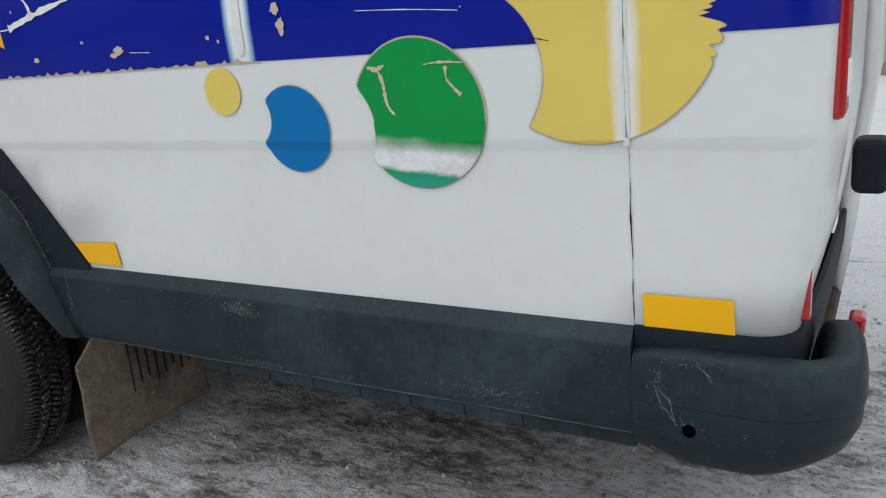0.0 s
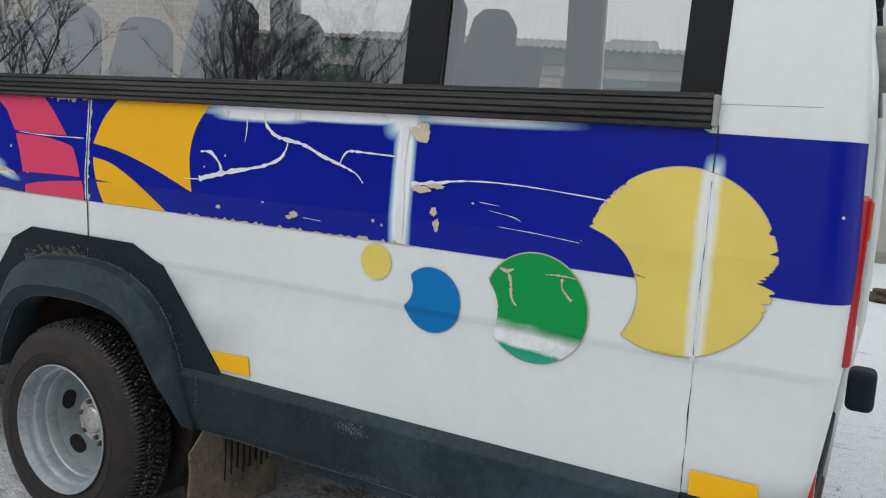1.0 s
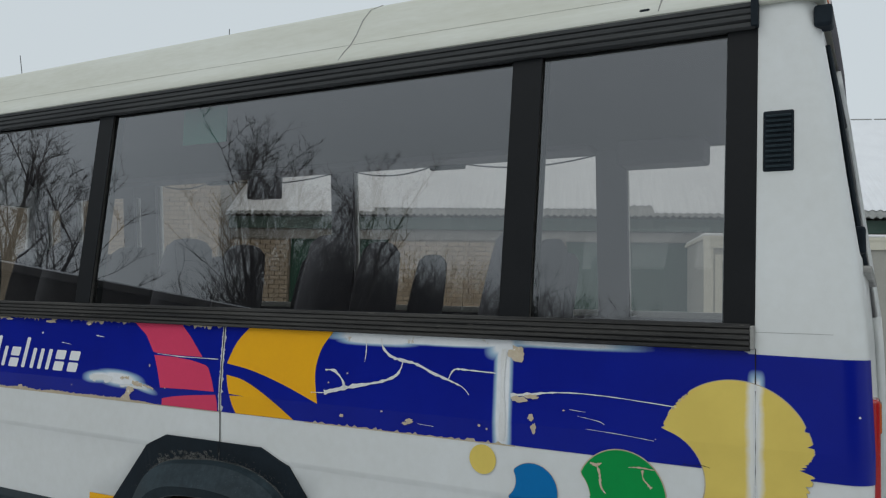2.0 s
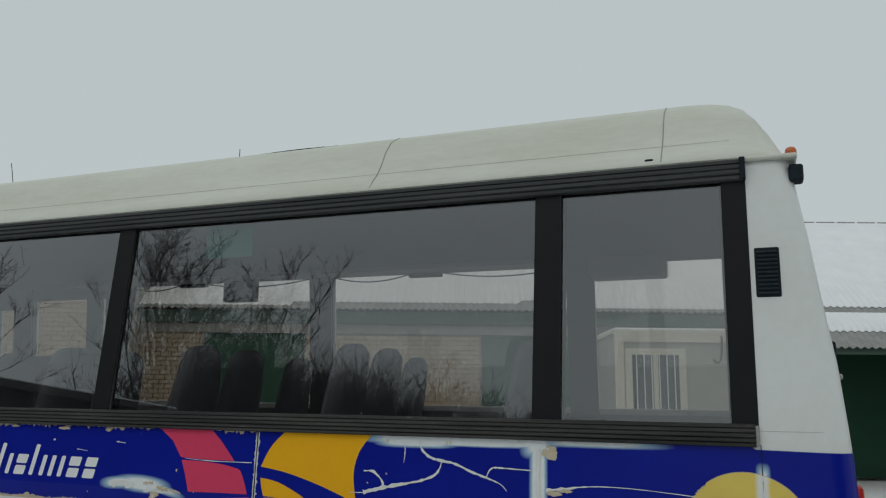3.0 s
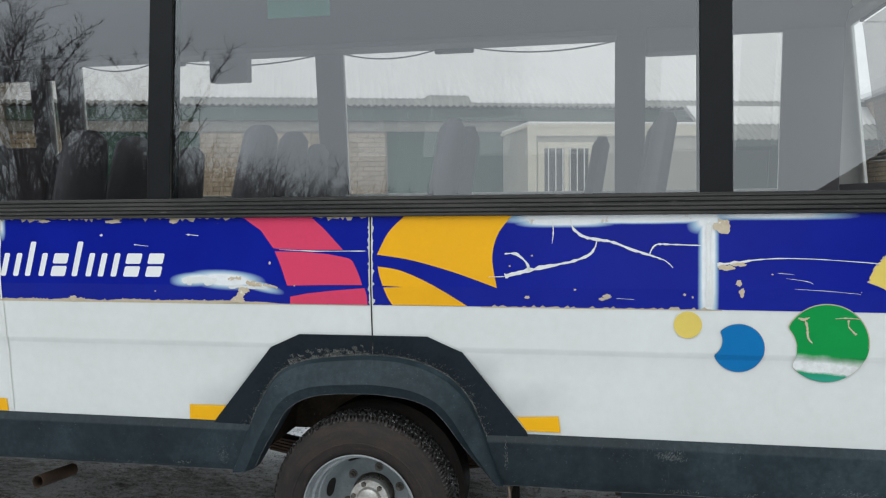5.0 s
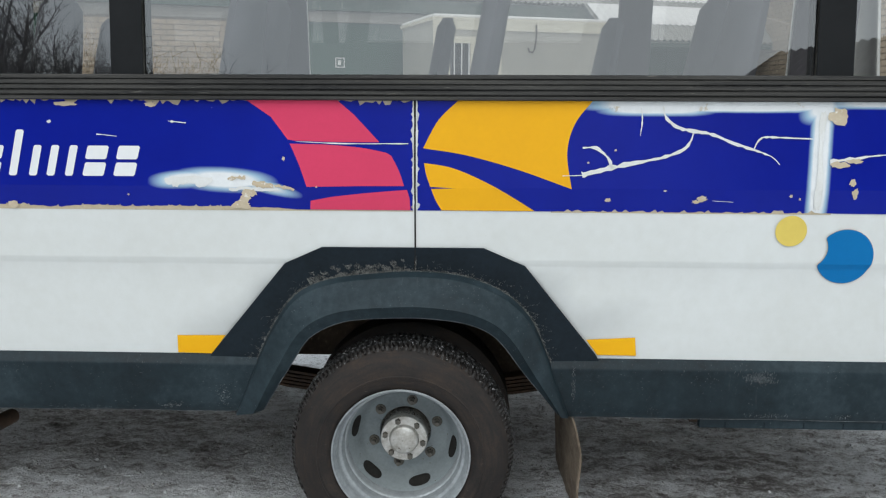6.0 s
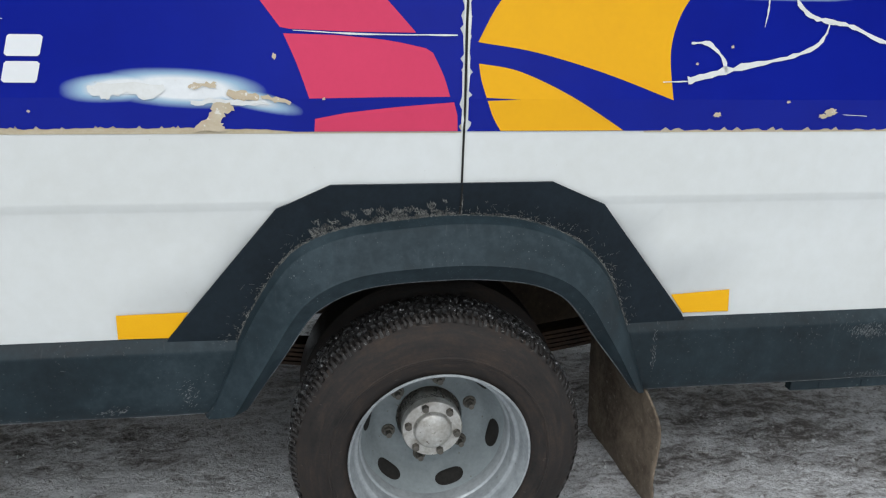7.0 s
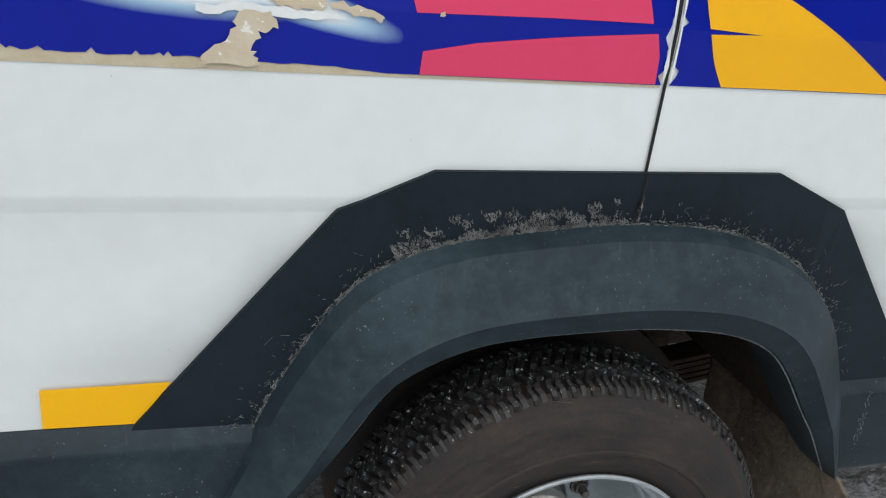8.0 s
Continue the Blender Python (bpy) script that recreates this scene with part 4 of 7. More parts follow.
for pts, w, proud, jag in (([(2.237, 1.035), (2.238, 1.25), (2.238, 1.49)], [0.010, 0.013, 0.010], 0.0060, 0.5), ([(-1.728, 0.70), (-1.728, 1.0), (-1.730, 1.21)], [0.012, 0.012, 0.012], 0.0040, 0),
                           ([(-1.730, 1.225), (-1.730, 1.4), (-1.730, 1.59)], [0.008, 0.010, 0.012], 0.0060, 0.3), ([(0.0315, 1.225), (0.0315, 1.4), (0.0315, 1.59)], [0.003, 0.004, 0.003], 0.0048, 0.9),
                           ([(0.0435, 1.225), (0.0435, 1.4), (0.0435, 1.59)], [0.003, 0.004, 0.004], 0.0048, 0.9)):
    bm = bmesh.new()
    ribbon(bm, pts, w, proud, jag)
    part("joint_sealant", bm, M_PUTTY, bus, "white sealant smeared along the joint")

# operator lettering as plain slanted bars
def letter_bar(x, w, tall, stacked):
    """One sign of the lettering as plain slanted strokes: two upright ones, or three short ones stacked."""
    z0, z1, low = 1.333, 1.489, 1.437
    s = 0.22
    bm = bmesh.new()

    def stroke(xa, xb, za, zb):
        sa, sb = s * (za - z0), s * (zb - z0)
        c = 0.005
        flank_patch(bm, [(xa + sa, za + c), (xa + sa + c, za), (xb + sa - c, za), (xb + sa, za + c), (xb + sb, zb - c), (xb + sb - c, zb), (xa + sb + c, zb), (xa + sb, zb - c)], 0.0044, False)

    if stacked:
        for za in (z0, z0 + 0.057):
            stroke(x, x + w, za, za + 0.046)
    else:
        stroke(x, x + 0.028, z0, z1 if tall else low)
        if w > 0.05:
            stroke(x + w - 0.028, x + w, z0, low)
    part("letter_bar", bm, M_LETTER, bus, "white slanted bar of the operator lettering")


X = -2.262
for tall, w in ((False, 0.092), (False, 0.055), (True, 0.098), (True, 0.034), (False, 0.088), (False, 0.092), (True, 0.098), (False, 0.074), (True, 0.098), (False, 0.092), (False, 0.074), (False, 0.074)):
    letter_bar(X, w, tall, 0.06 < w < 0.08)
    X += w + 0.0335

# white lettered sheet
film("sign_sheet", [(-3.3, 0.70), (-2.065, 0.70), (-2.075, 1.045), (-3.3, 1.045)], M_LETTER, 0.004, "white stuck-on sheet with dark lettering")
for z0, z1, xs in ((0.90, 0.965, (-2.245, -2.32, -2.40, -2.48, -2.60, -2.68)), (0.775, 0.84, (-2.225, -2.30, -2.38, -2.50, -2.58))):
    for x in xs:
        film("letter_bar", [(x - 0.045, z0), (x, z0), (x, z1 - 0.01), (x - 0.012, z1), (x - 0.045, z1)], M_BLACK_FILM, 0.0052, "black bar of unreadable lettering")

# amber reflectors
for pts in ([(2.256, 0.692), (2.419, 0.692), (2.416, 0.758), (2.255, 0.757)], [(0.640, 0.760), (0.682, 0.703), (0.819, 0.702), (0.812, 0.770)],
            [(-0.825, 0.692), (-0.700, 0.690), (-0.648, 0.760), (-0.823, 0.758)], [(-1.752, 0.692), (-1.897, 0.692), (-1.899, 0.751), (-1.757, 0.751)]):
    film("reflector", pts, M_AMBER, 0.0040, "amber reflective tape strip")

# wheel arch plate and sills
PLATE = [(-0.72, 0.66), (-0.70, 0.693), (-0.421, 1.030), (-0.288, 1.090), (0.273, 1.091), (0.418, 1.027), (0.678, 0.702), (0.70, 0.66)]


LIP = smooth_line([(-0.517, 0.486), (-0.500, 0.512), (-0.456, 0.587), (-0.404, 0.667), (-0.354, 0.748), (-0.317, 0.786), (-0.243, 0.825), (-0.150, 0.845), (0.019, 0.853), (0.120, 0.848),
                   (0.213, 0.834), (0.295, 0.801), (0.350, 0.748), (0.407, 0.669), (0.478, 0.577), (0.545, 0.487)], 5)
OUT = smooth_line([(-0.628, 0.462), (-0.606, 0.505), (-0.556, 0.626), (-0.493, 0.767), (-0.405, 0.903), (-0.330, 0.955), (-0.238, 0.984), (-0.107, 1.000), (0.034, 1.009), (0.200, 0.994), (0.343, 0.938), (0.440, 0.847),
                   (0.506, 0.704), (0.538, 0.613), (0.568, 0.53), (0.588, 0.470)], 5)


def resample(line, n):
    acc = [0.0]
    for a, b in zip(line, line[1:]):
        acc.append(acc[-1] + (b - a).length)
    out, k = [], 0
    for i in range(n):
        s = acc[-1] * i / (n - 1)
        while k < len(acc) - 2 and acc[k + 1] < s:
            k += 1
        t = (s - acc[k]) / max(1e-9, acc[k + 1] - acc[k])
        out.append(line[k] + (line[k + 1] - line[k]) * min(1, t))
    return out


N_ARCH = 54
lip, outer = resample(LIP, N_ARCH), resample(OUT, N_ARCH)


def arch_plate():
    """The flat angular plate round the arch."""
    bm = bmesh.new()
    n = len(PLATE)
    rim = resample([Vector(p) for p in PLATE], N_ARCH)
    corners = [Vector(p) for p in PLATE[1:-1]]
    for c in corners:
        i = min(range(N_ARCH), key=lambda k: (rim[k] - c).length)
        rim[i] = c
    a = [bm.verts.new((p.x, flank(p.y) - 0.009, p.y)) for p in rim]
    b = [bm.verts.new((p.x, flank(p.y) - 0.011, p.y)) for p in outer]
    back = [bm.verts.new((p.x, flank(p.y) + 0.004, p.y)) for p in rim]
    for i in range(N_ARCH - 1):
        bm.faces.new((a[i], a[i + 1], b[i + 1], b[i]))
        bm.faces.new((back[i], back[i + 1], a[i + 1], a[i]))
    return bm


def flare():
    """The bulged mudguard lip: up from the plate, over the crest and in under the arch."""
    bm = bmesh.new()
    rows = []
    for i in range(N_ARCH):
        o, l = outer[i], lip[i]
        base = flank(o.y)
        ends = min(1.0, min(i, N_ARCH - 1 - i) / 6)
        row = []
        for t, y in ((0.0, base - 0.008), (0.03, base - 0.022), (0.10, base - 0.040 - 0.010 * ends), (0.38, base - 0.052 - 0.020 * ends), (0.68, base - 0.060 - 0.031 * ends), (0.705, base - 0.061 - 0.033 * ends), (0.73, base - 0.059 - 0.032 * ends), (0.98, base - 0.042 - 0.030 * ends), (1.0, base - 0.036 - 0.028 * ends)):
            p = o + (l - o) * t
            row.append((p.x, y, p.y))
        row.append((l.x, base + 0.03, l.y))
        row.append((l.x, base + 0.06, l.y + 0.01))
        rows.append([bm.verts.new(c) for c in row])
    for ra, rb in zip(rows, rows[1:]):
        for k in range(len(ra) - 1):
            bm.faces.new((ra[k], ra[k + 1], rb[k + 1], rb[k]))
    bm.faces.new(rows[0])
    bm.faces.new(list(reversed(rows[-1])))
    return bm


plate = part("arch_plate", arch_plate(), M_TRIM_DARK, bus, "flat black plate round the wheel arch")
part("arch_flare", flare(), M_TRIM, bus, "bulged dark grey mudguard lip", smooth=True)
bm = bmesh.new()
edge_pts = [(p.x, flank(outer[i].y) - 0.037 - 0.028 * min(1.0, min(i, N_ARCH - 1 - i) / 6), p.y) for i, p in enumerate(lip)]
tube(bm, edge_pts, 0.0016, 5)
part("lip_edge", bm, M_PALE_EDGE, bus, "pale scraped edge of the mudguard lip", smooth=True)
random.seed(8)
bm = bmesh.new()


def strand(p, ang, length, thick, y):
    d, q = Vector((math.cos(ang), math.sin(ang))) * length / 2, Vector((-math.sin(ang), math.cos(ang))) * thick
    lift = random.uniform(0, 0.003)
    bm.faces.new([bm.verts.new((c.x, y - lift, c.y)) for c in (p - d - q, p + d - q * 0.6, p + d + q * 0.5, p - d + q)])


for i in range(3, 51):
    fringe = -0.34 < outer[i].x < -0.03
    along = outer[i + 1] - outer[i]
    base_ang = math.atan2(along.y, along.x)
    nrm = Vector((-along.y, along.x)).normalized()
    clump = max(0.0, 0.55 + 1.3 * noise.noise(Vector((i * 0.37, 4.0, 0))))
    for _ in range(330 if fringe else 22):               # matted crust of old sealant and grit over the crown
        o = outer[i] + along * random.random()
        rise = random.random() ** 1.6 * 0.042
        p = o + nrm * rise
        if noise.fractal(Vector((p.x * 38, p.y * 60, 2.0)), 0.8, 2.1, 3) > (-0.10 if fringe else 0.0) + (rise - 0.012) * 14:
            strand(p, base_ang + math.pi / 2 + random.gauss(0.15, 0.55), random.uniform(0.0015, 0.0070), random.uniform(0.0003, 0.0009), flank(p.y) - 0.0125)
    for _ in range(int(44 * clump) + 12):                # pale crust along the joint itself
        o = outer[i] + along * random.random()
        p = o + nrm * (random.random() ** 3 * 0.008 - 0.003)
        strand(p, base_ang + random.gauss(0, 0.25), random.uniform(0.003, 0.010), random.uniform(0.0004, 0.0012), flank(p.y) - 0.0135)
    for _ in range(int(4 * clump)):                      # loose hairs and scratches above it
        o = outer[i] + along * random.random()
        strand(o + nrm * random.uniform(0, 0.05), random.uniform(0, 3.1), random.uniform(0.004, 0.018), 0.00035, flank(o.y) - 0.0125)
for _ in range(26):                                      # pale end of the panel seam on the plate
    t = random.random()
    strand(Vector((0.037 + 0.004 * t * t + random.gauss(0, 0.0008), 1.012 + 0.050 * t ** 1.8)), 1.5 + random.gauss(0, 0.2), random.uniform(0.003, 0.008), random.uniform(0.0004, 0.0010), flank(1.03) - 0.0135)
tagged(part("grit", bm, M_WORN, bus, "pale grit and old sealant in the flare joint"), kind="stuff")


def flare_edge(z, rear):
    """Where the flare meets the flank at the height z, in front of the wheel or behind it."""
    half = outer[N_ARCH // 2:] if rear else outer[:N_ARCH // 2]
    return min(half, key=lambda p: abs(p.y - z)).x


def sill(x0, x1, low0, low1):
    """Plastic sill strip: chamfered upper edge, a swelling face, tucked under at the bottom; it dies into the flare."""
    bm = bmesh.new()
    rows = []
    n = 30
    for i in range(n + 1):
        t = i / n
        x = x0 + (x1 - x0) * t
        low = low0 + (low1 - low0) * t + 0.0012 * math.sin(11 * x)
        y = flank(0.69)
        prof = [(y + 0.01, 0.690), (y - 0.002, 0.689), (y - 0.005, 0.686), (y - 0.025, 0.661), (y - 0.0275, 0.656), (y - 0.0275, 0.650), (y - 0.025, 0.61), (y - 0.024, 0.52), (y - 0.012, low + 0.012), (y - 0.007, low + 0.003), (y - 0.002, low), (y + 0.03, low + 0.004), (y + 0.05, low + 0.03)]
        row = []
        for py, pz in prof:
            a = flare_edge(pz, True) - 0.012 if x0 > 0 else x0
            b = flare_edge(pz, False) + 0.012 if x1 < 0 else x1
            row.append(bm.verts.new((a + (b - a) * t, py, pz)))
        rows.append(row)
    for ra, rb in zip(rows, rows[1:]):
        for k in range(len(ra) - 1):
            bm.faces.new((ra[k], rb[k], rb[k + 1], ra[k + 1]))
    bm.faces.new(rows[0])
    bm.faces.new(list(reversed(rows[-1])))
    return bm


part("sill", sill(-4.2, -0.565, 0.462, 0.470), M_TRIM, bus, "dark grey plastic sill", smooth=True)
part("sill", sill(0.53, 2.236, 0.468, 0.466), M_TRIM, bus, "scuffed dark grey plastic sill", smooth=True)
for x0, x1, a0, a1 in ((-4.2, -0.60, 0.462, 0.470), (0.60, 2.230, 0.468, 0.466)):
    bm = bmesh.new()
    pts = []
    for i in range(61):
        t = i / 60
        x = x0 + (x1 - x0) * t
        pts.append((x, flank(0.69) - 0.0065, a0 + (a1 - a0) * t + 0.0012 * math.sin(11 * x) + 0.0025 + 0.0012 * noise.noise(Vector((x * 9, 0, 0)))))
    tube(bm, pts, 0.0009, 5)
    part("sill_edge", bm, M_PALE_EDGE, bus, "pale worn lower edge of the sill", smooth=True)
bm = bmesh.new()
random.seed(21)
for cx, cz, w, h, n, lean in ((1.24, 0.638, 0.07, 0.024, 170, 1.45), (1.27, 0.628, 0.05, 0.018, 90, 1.3), (1.92, 0.515, 0.16, 0.022, 120, 0.5), (1.30, 0.492, 0.10, 0.012, 60, 1.2), (-0.66, 0.53, 0.03, 0.05, 60, 0.9), (0.60, 0.60, 0.008, 0.10, 50, 1.45),
                              (-1.2, 0.482, 0.5, 0.010, 70, 0.1), (-0.85, 0.50, 0.06, 0.012, 50, 0.5), (1.55, 0.49, 0.05, 0.012, 40, 1.0)):
    for _ in range(n):
        x, z = cx + random.gauss(0, w * 0.4), cz + random.gauss(0, h * 0.5)
        y = flank(0.69) - (0.0268 if z > 0.52 else 0.0260 - (0.52 - z) * 0.14)
        l, th, a = 0.0015 + 0.010 * random.random() ** 3, random.uniform(0.0002, 0.0007), lean + random.gauss(0, 0.40)
        d, q = Vector((math.cos(a), 0, math.sin(a))) * l / 2, Vector((-math.sin(a), 0, math.cos(a))) * th
        c = Vector((x, y - 0.001, z))
        bm.faces.new([bm.verts.new(c + v) for v in (-d - q, d - q, d + q, -d + q)])
tagged(part("scuff", bm, M_SCUFF, bus, "pale scuff marks on the plastic"), kind="stuff")

# rear bumper
BUMPER_LINE = [(2.238, 0.012, 0.0), (2.27, 0.007, 0.0), (2.34, 0.002, 0.0), (2.42, -0.002, 0.0), (2.455, -0.002, 0.0)]
for k in range(1, 11):
    a = radians(90 * k / 10)
    BUMPER_LINE.append((2.455 + 0.171 * math.sin(a), 0.146 - 0.148 * math.cos(a), a))
BUMPER_LINE += [(2.626, 0.20, radians(90)), (2.620, 0.27, radians(94)), (2.608, 0.325, radians(100))]


def bumper():
    """One moulded corner piece: a broad rounded top ledge, a pressed line, a belly tucked in below and a closed end."""
    bm = bmesh.new()
    prof = [(0.078, 0.60), (0.070, 0.648), (0.062, 0.657), (0.045, 0.661), (0.018, 0.661), (0.008, 0.656), (0.002, 0.646), (-0.001, 0.63), (-0.003, 0.59), (-0.004, 0.558), (-0.0035, 0.5555), (-0.0005, 0.553), (-0.001, 0.549), (0.0, 0.51), (0.006, 0.47), (0.018, 0.438), (0.032, 0.424), (0.075, 0.420)]
    rows = []
    for j, (x, y, a) in enumerate(BUMPER_LINE):
        row = []
        first = max(0.0, 1 - j / 2) if j < 2 else 0.0
        turn = math.sin(min(a, radians(90)))
        for inn, z in prof:
            zz = z - (0.014 * first + 0.022 * turn) * (z > 0.62) + 0.020 * first * (z < 0.45) + 0.012 * turn * (z < 0.45)
            tuck = inn + (0.05 * turn * max(0.0, (0.52 - z) / 0.12) ** 1.4 if z < 0.52 else 0)
            row.append(bm.verts.new((x - tuck * math.sin(a), y + tuck * math.cos(a), zz + 0.0015 * noise.noise(Vector((x * 7, y * 7, z * 9))))))
        rows.append(row)
    for ra, rb in zip(rows, rows[1:]):
        for k in range(len(ra) - 1):
            bm.faces.new((ra[k], rb[k], rb[k + 1], ra[k + 1]))
    bm.faces.new(rows[0])
    bm.faces.new(list(reversed(rows[-1])))
    return bm


bump_ob = part("bumper", bumper(), M_TRIM, bus, "scraped dark grey plastic rear bumper corner", smooth=True)


def skirt():
    """The dark band under the body's lower edge, carried round the rear corner behind the bumper."""
    bm = bmesh.new()
    line = [(2.2385, None, 0.0), (2.34, None, 0.0), (2.442, None, 0.0)]
    rows = []
    for z, out in ((0.693, -0.004), (0.691, 0.006), (0.680, 0.008), (0.60, 0.004), (0.45, -0.02)):
        y0, xr = flank(0.69), rear_x(0.69)
        row = [(x, y0 - out) for x, _, _ in line]
        for k in range(1, 8):
            a = radians(90 * k / 7)
            row.append((xr - CORNER + (CORNER + out) * math.sin(a), y0 + CORNER - (CORNER + out) * math.cos(a)))
        row += [(xr + out + 0.01, 0.42), (xr + out + 0.014, WIDTH / 2), (xr + out, WIDTH - 0.1)]
        rows.append([bm.verts.new((x, y, z)) for x, y in row])
    for ra, rb in zip(rows, rows[1:]):
        for k in range(len(ra) - 1):
            bm.faces.new((ra[k], ra[k + 1], rb[k + 1], rb[k]))
    return bm


part("skirt_band", skirt(), M_TRIM_DARK, bus, "black band behind the bumper", smooth=True)
part("rear_step", fresh_box(2.40, 2.53, 0.45, WIDTH - 0.45, 0.40, 0.46, bevel=0.012), M_FRAME, bus, "dark rear entry step")
# Black disc laid on the bumper; its colour paints the hole's unlit inside.
hole = bmesh.new()
bmesh.ops.create_cone(hole, cap_ends=True, segments=24, radius1=0.0125, radius2=0.0125, depth=0.004, matrix=Matrix.Translation((2.3465, 0.0015, 0.509)) @ Matrix.Rotation(radians(90), 4, "X"))
part("bumper_hole_disc", hole, M_HOLE_SHADE, bump_ob, "flat black disc painted as the shade in a round bumper hole")
part("bumper_reflector", fresh_box(2.585, 2.616, 0.335, 0.39, 0.600, 0.640, bevel=0.008), M_LAMP_RED, bump_ob, "red bumper reflector")
random.seed(31)
bm = bmesh.new()
for cx, cz, w, h, n, lean in ((2.29, 0.585, 0.02, 0.05, 60, -0.9), (2.36, 0.49, 0.05, 0.03, 80, 1.1), (2.42, 0.46, 0.05, 0.02, 90, 0.9), (2.36, 0.64, 0.05, 0.01, 20, -0.6), (2.30, 0.45, 0.05, 0.012, 40, 0.3)):
    for _ in range(n):
        x, z = min(2.45, max(2.25, cx + random.gauss(0, w * 0.4))), max(0.435, cz + random.gauss(0, h * 0.5))
        inn = lerp_table([(0.43, 0.026), (0.47, 0.010), (0.52, 0.001), (0.56, -0.003), (0.60, -0.002), (0.634, 0.002)], z)
        y = lerp_table([(p[0], p[1]) for p in BUMPER_LINE[:5]], x) + inn - 0.0025
        l, th, a = 0.0012 + 0.011 * random.random() ** 3, random.uniform(0.0002, 0.0006), lean + random.gauss(0, 0.5)
        d, q = Vector((math.cos(a), 0, math.sin(a))) * l / 2, Vector((-math.sin(a), 0, math.cos(a))) * th
        bm.faces.new([bm.verts.new(Vector((x, y, z)) + v) for v in (-d - q, d - q, d + q, -d + q)])
for x, z, a, l in ((2.275, 0.60, -1.0, 0.10), (2.285, 0.585, -1.2, 0.07), (2.36, 0.640, -0.7, 0.035), (2.37, 0.636, -0.9, 0.03), (2.33, 0.535, -1.1, 0.05), (2.35, 0.475, 1.9, 0.05), (2.385, 0.468, 0.3, 0.06), (2.40, 0.455, 0.9, 0.04), (2.42, 0.475, 1.2, 0.05), (2.31, 0.46, 0.1, 0.07)):
    for k in range(int(l / 0.004)):
        x, z = x + 0.004 * math.cos(a), z + 0.004 * math.sin(a)
        a += random.gauss(0, 0.16)
        if not (2.25 < x < 2.45 and 0.436 < z < 0.644):
            break
        inn = lerp_table([(0.43, 0.026), (0.47, 0.010), (0.52, 0.001), (0.56, -0.003), (0.60, -0.002), (0.634, 0.002), (0.646, 0.004)], z)
        y = lerp_table([(p[0], p[1]) for p in BUMPER_LINE[:5]], x) + inn - 0.0025
        th = random.uniform(0.0002, 0.0008)
        d, q = Vector((math.cos(a), 0, math.sin(a))) * 0.0024, Vector((-math.sin(a), 0, math.cos(a))) * th
        bm.faces.new([bm.verts.new(Vector((x, y, z)) + v) for v in (-d - q, d - q, d + q, -d + q)])
tagged(part("scrape", bm, M_SCUFF, bump_ob, "pale scrapes on the bumper"), kind="stuff")

# windows: panes, black pillars, rails
def pane(x0, x1, far=False, z0=1.665, z1=2.652):
    bm = bmesh.new()
    pts = []
    for x, z in ((x0, z0), (x1, z0), (x1, z1), (x0, z1)):
        y = flank(z) + 0.012
        pts.append(bm.verts.new((x, WIDTH - y if far else y, z)))
    bm.faces.new(pts)
    return bm


for a, b in OPENINGS:
    part("window_pane", pane(a - 0.01, b + 0.01), M_GLASS, bus, "tinted side window glass")
for a, b in FAR_OPENINGS:
    part("window_pane", pane(a - 0.01, b + 0.01, True), M_GLASS, bus, "tinted side window glass")
bm = bmesh.new()
bm.faces.new([bm.verts.new(p) for p in ((rear_x(1.9) + 0.000, 0.42, 1.9), (rear_x(1.9) + 0.000, WIDTH - 0.42, 1.9), (rear_x(2.62) + 0.000, WIDTH - 0.42, 2.62), (rear_x(2.62) + 0.000, 0.42, 2.62))])
part("window_pane", bm, M_GLASS, bus, "tinted rear window glass")
bm = bmesh.new()
bm.faces.new([bm.verts.new(p) for p in ((X_FRONT - 0.02, 0.2, 1.55), (X_FRONT - 0.02, WIDTH - 0.2, 1.55), (X_FRONT - 0.02, WIDTH - 0.2, 2.5), (X_FRONT - 0.02, 0.2, 2.5))])
part("windscreen", bm, M_GLASS, bus)


def strip_on_flank(x0, x1, z0, z1, proud, depth=0.02):
    bm = bmesh.new()
    vs = []
    for x in (x0, x1):
        for z in (z0, z1):
            for d in (-proud, depth):
                vs.append(bm.verts.new((x, flank(z) + d, z)))
    for q in ((0, 2, 3, 1), (4, 5, 7, 6), (0, 4, 6, 2), (1, 3, 7, 5), (0, 1, 5, 4), (2, 6, 7, 3)):
        bm.faces.new([vs[i] for i in q])
    bmesh.ops.bevel(bm, geom=list(bm.edges), offset=0.002, segments=1, affect="EDGES")
    return bm


for a, b in ((-3.42, -3.30), (-0.99, -0.88), (1.358, 1.478), (2.139, 2.235)):
    part("window_pillar", strip_on_flank(a, b, 1.665, 2.655, 0.004), M_PILLAR, bus, "black window pillar")


for a, b in OPENINGS:
    for x in (a - 0.003, b - 0.003):
        part("window_reveal", strip_on_flank(x, x + 0.006, 1.665, 2.655, -0.014, 0.045), M_PILLAR, bus)
    part("window_reveal", strip_on_flank(a, b, 2.633, 2.652, -0.014, 0.045), M_PILLAR, bus)


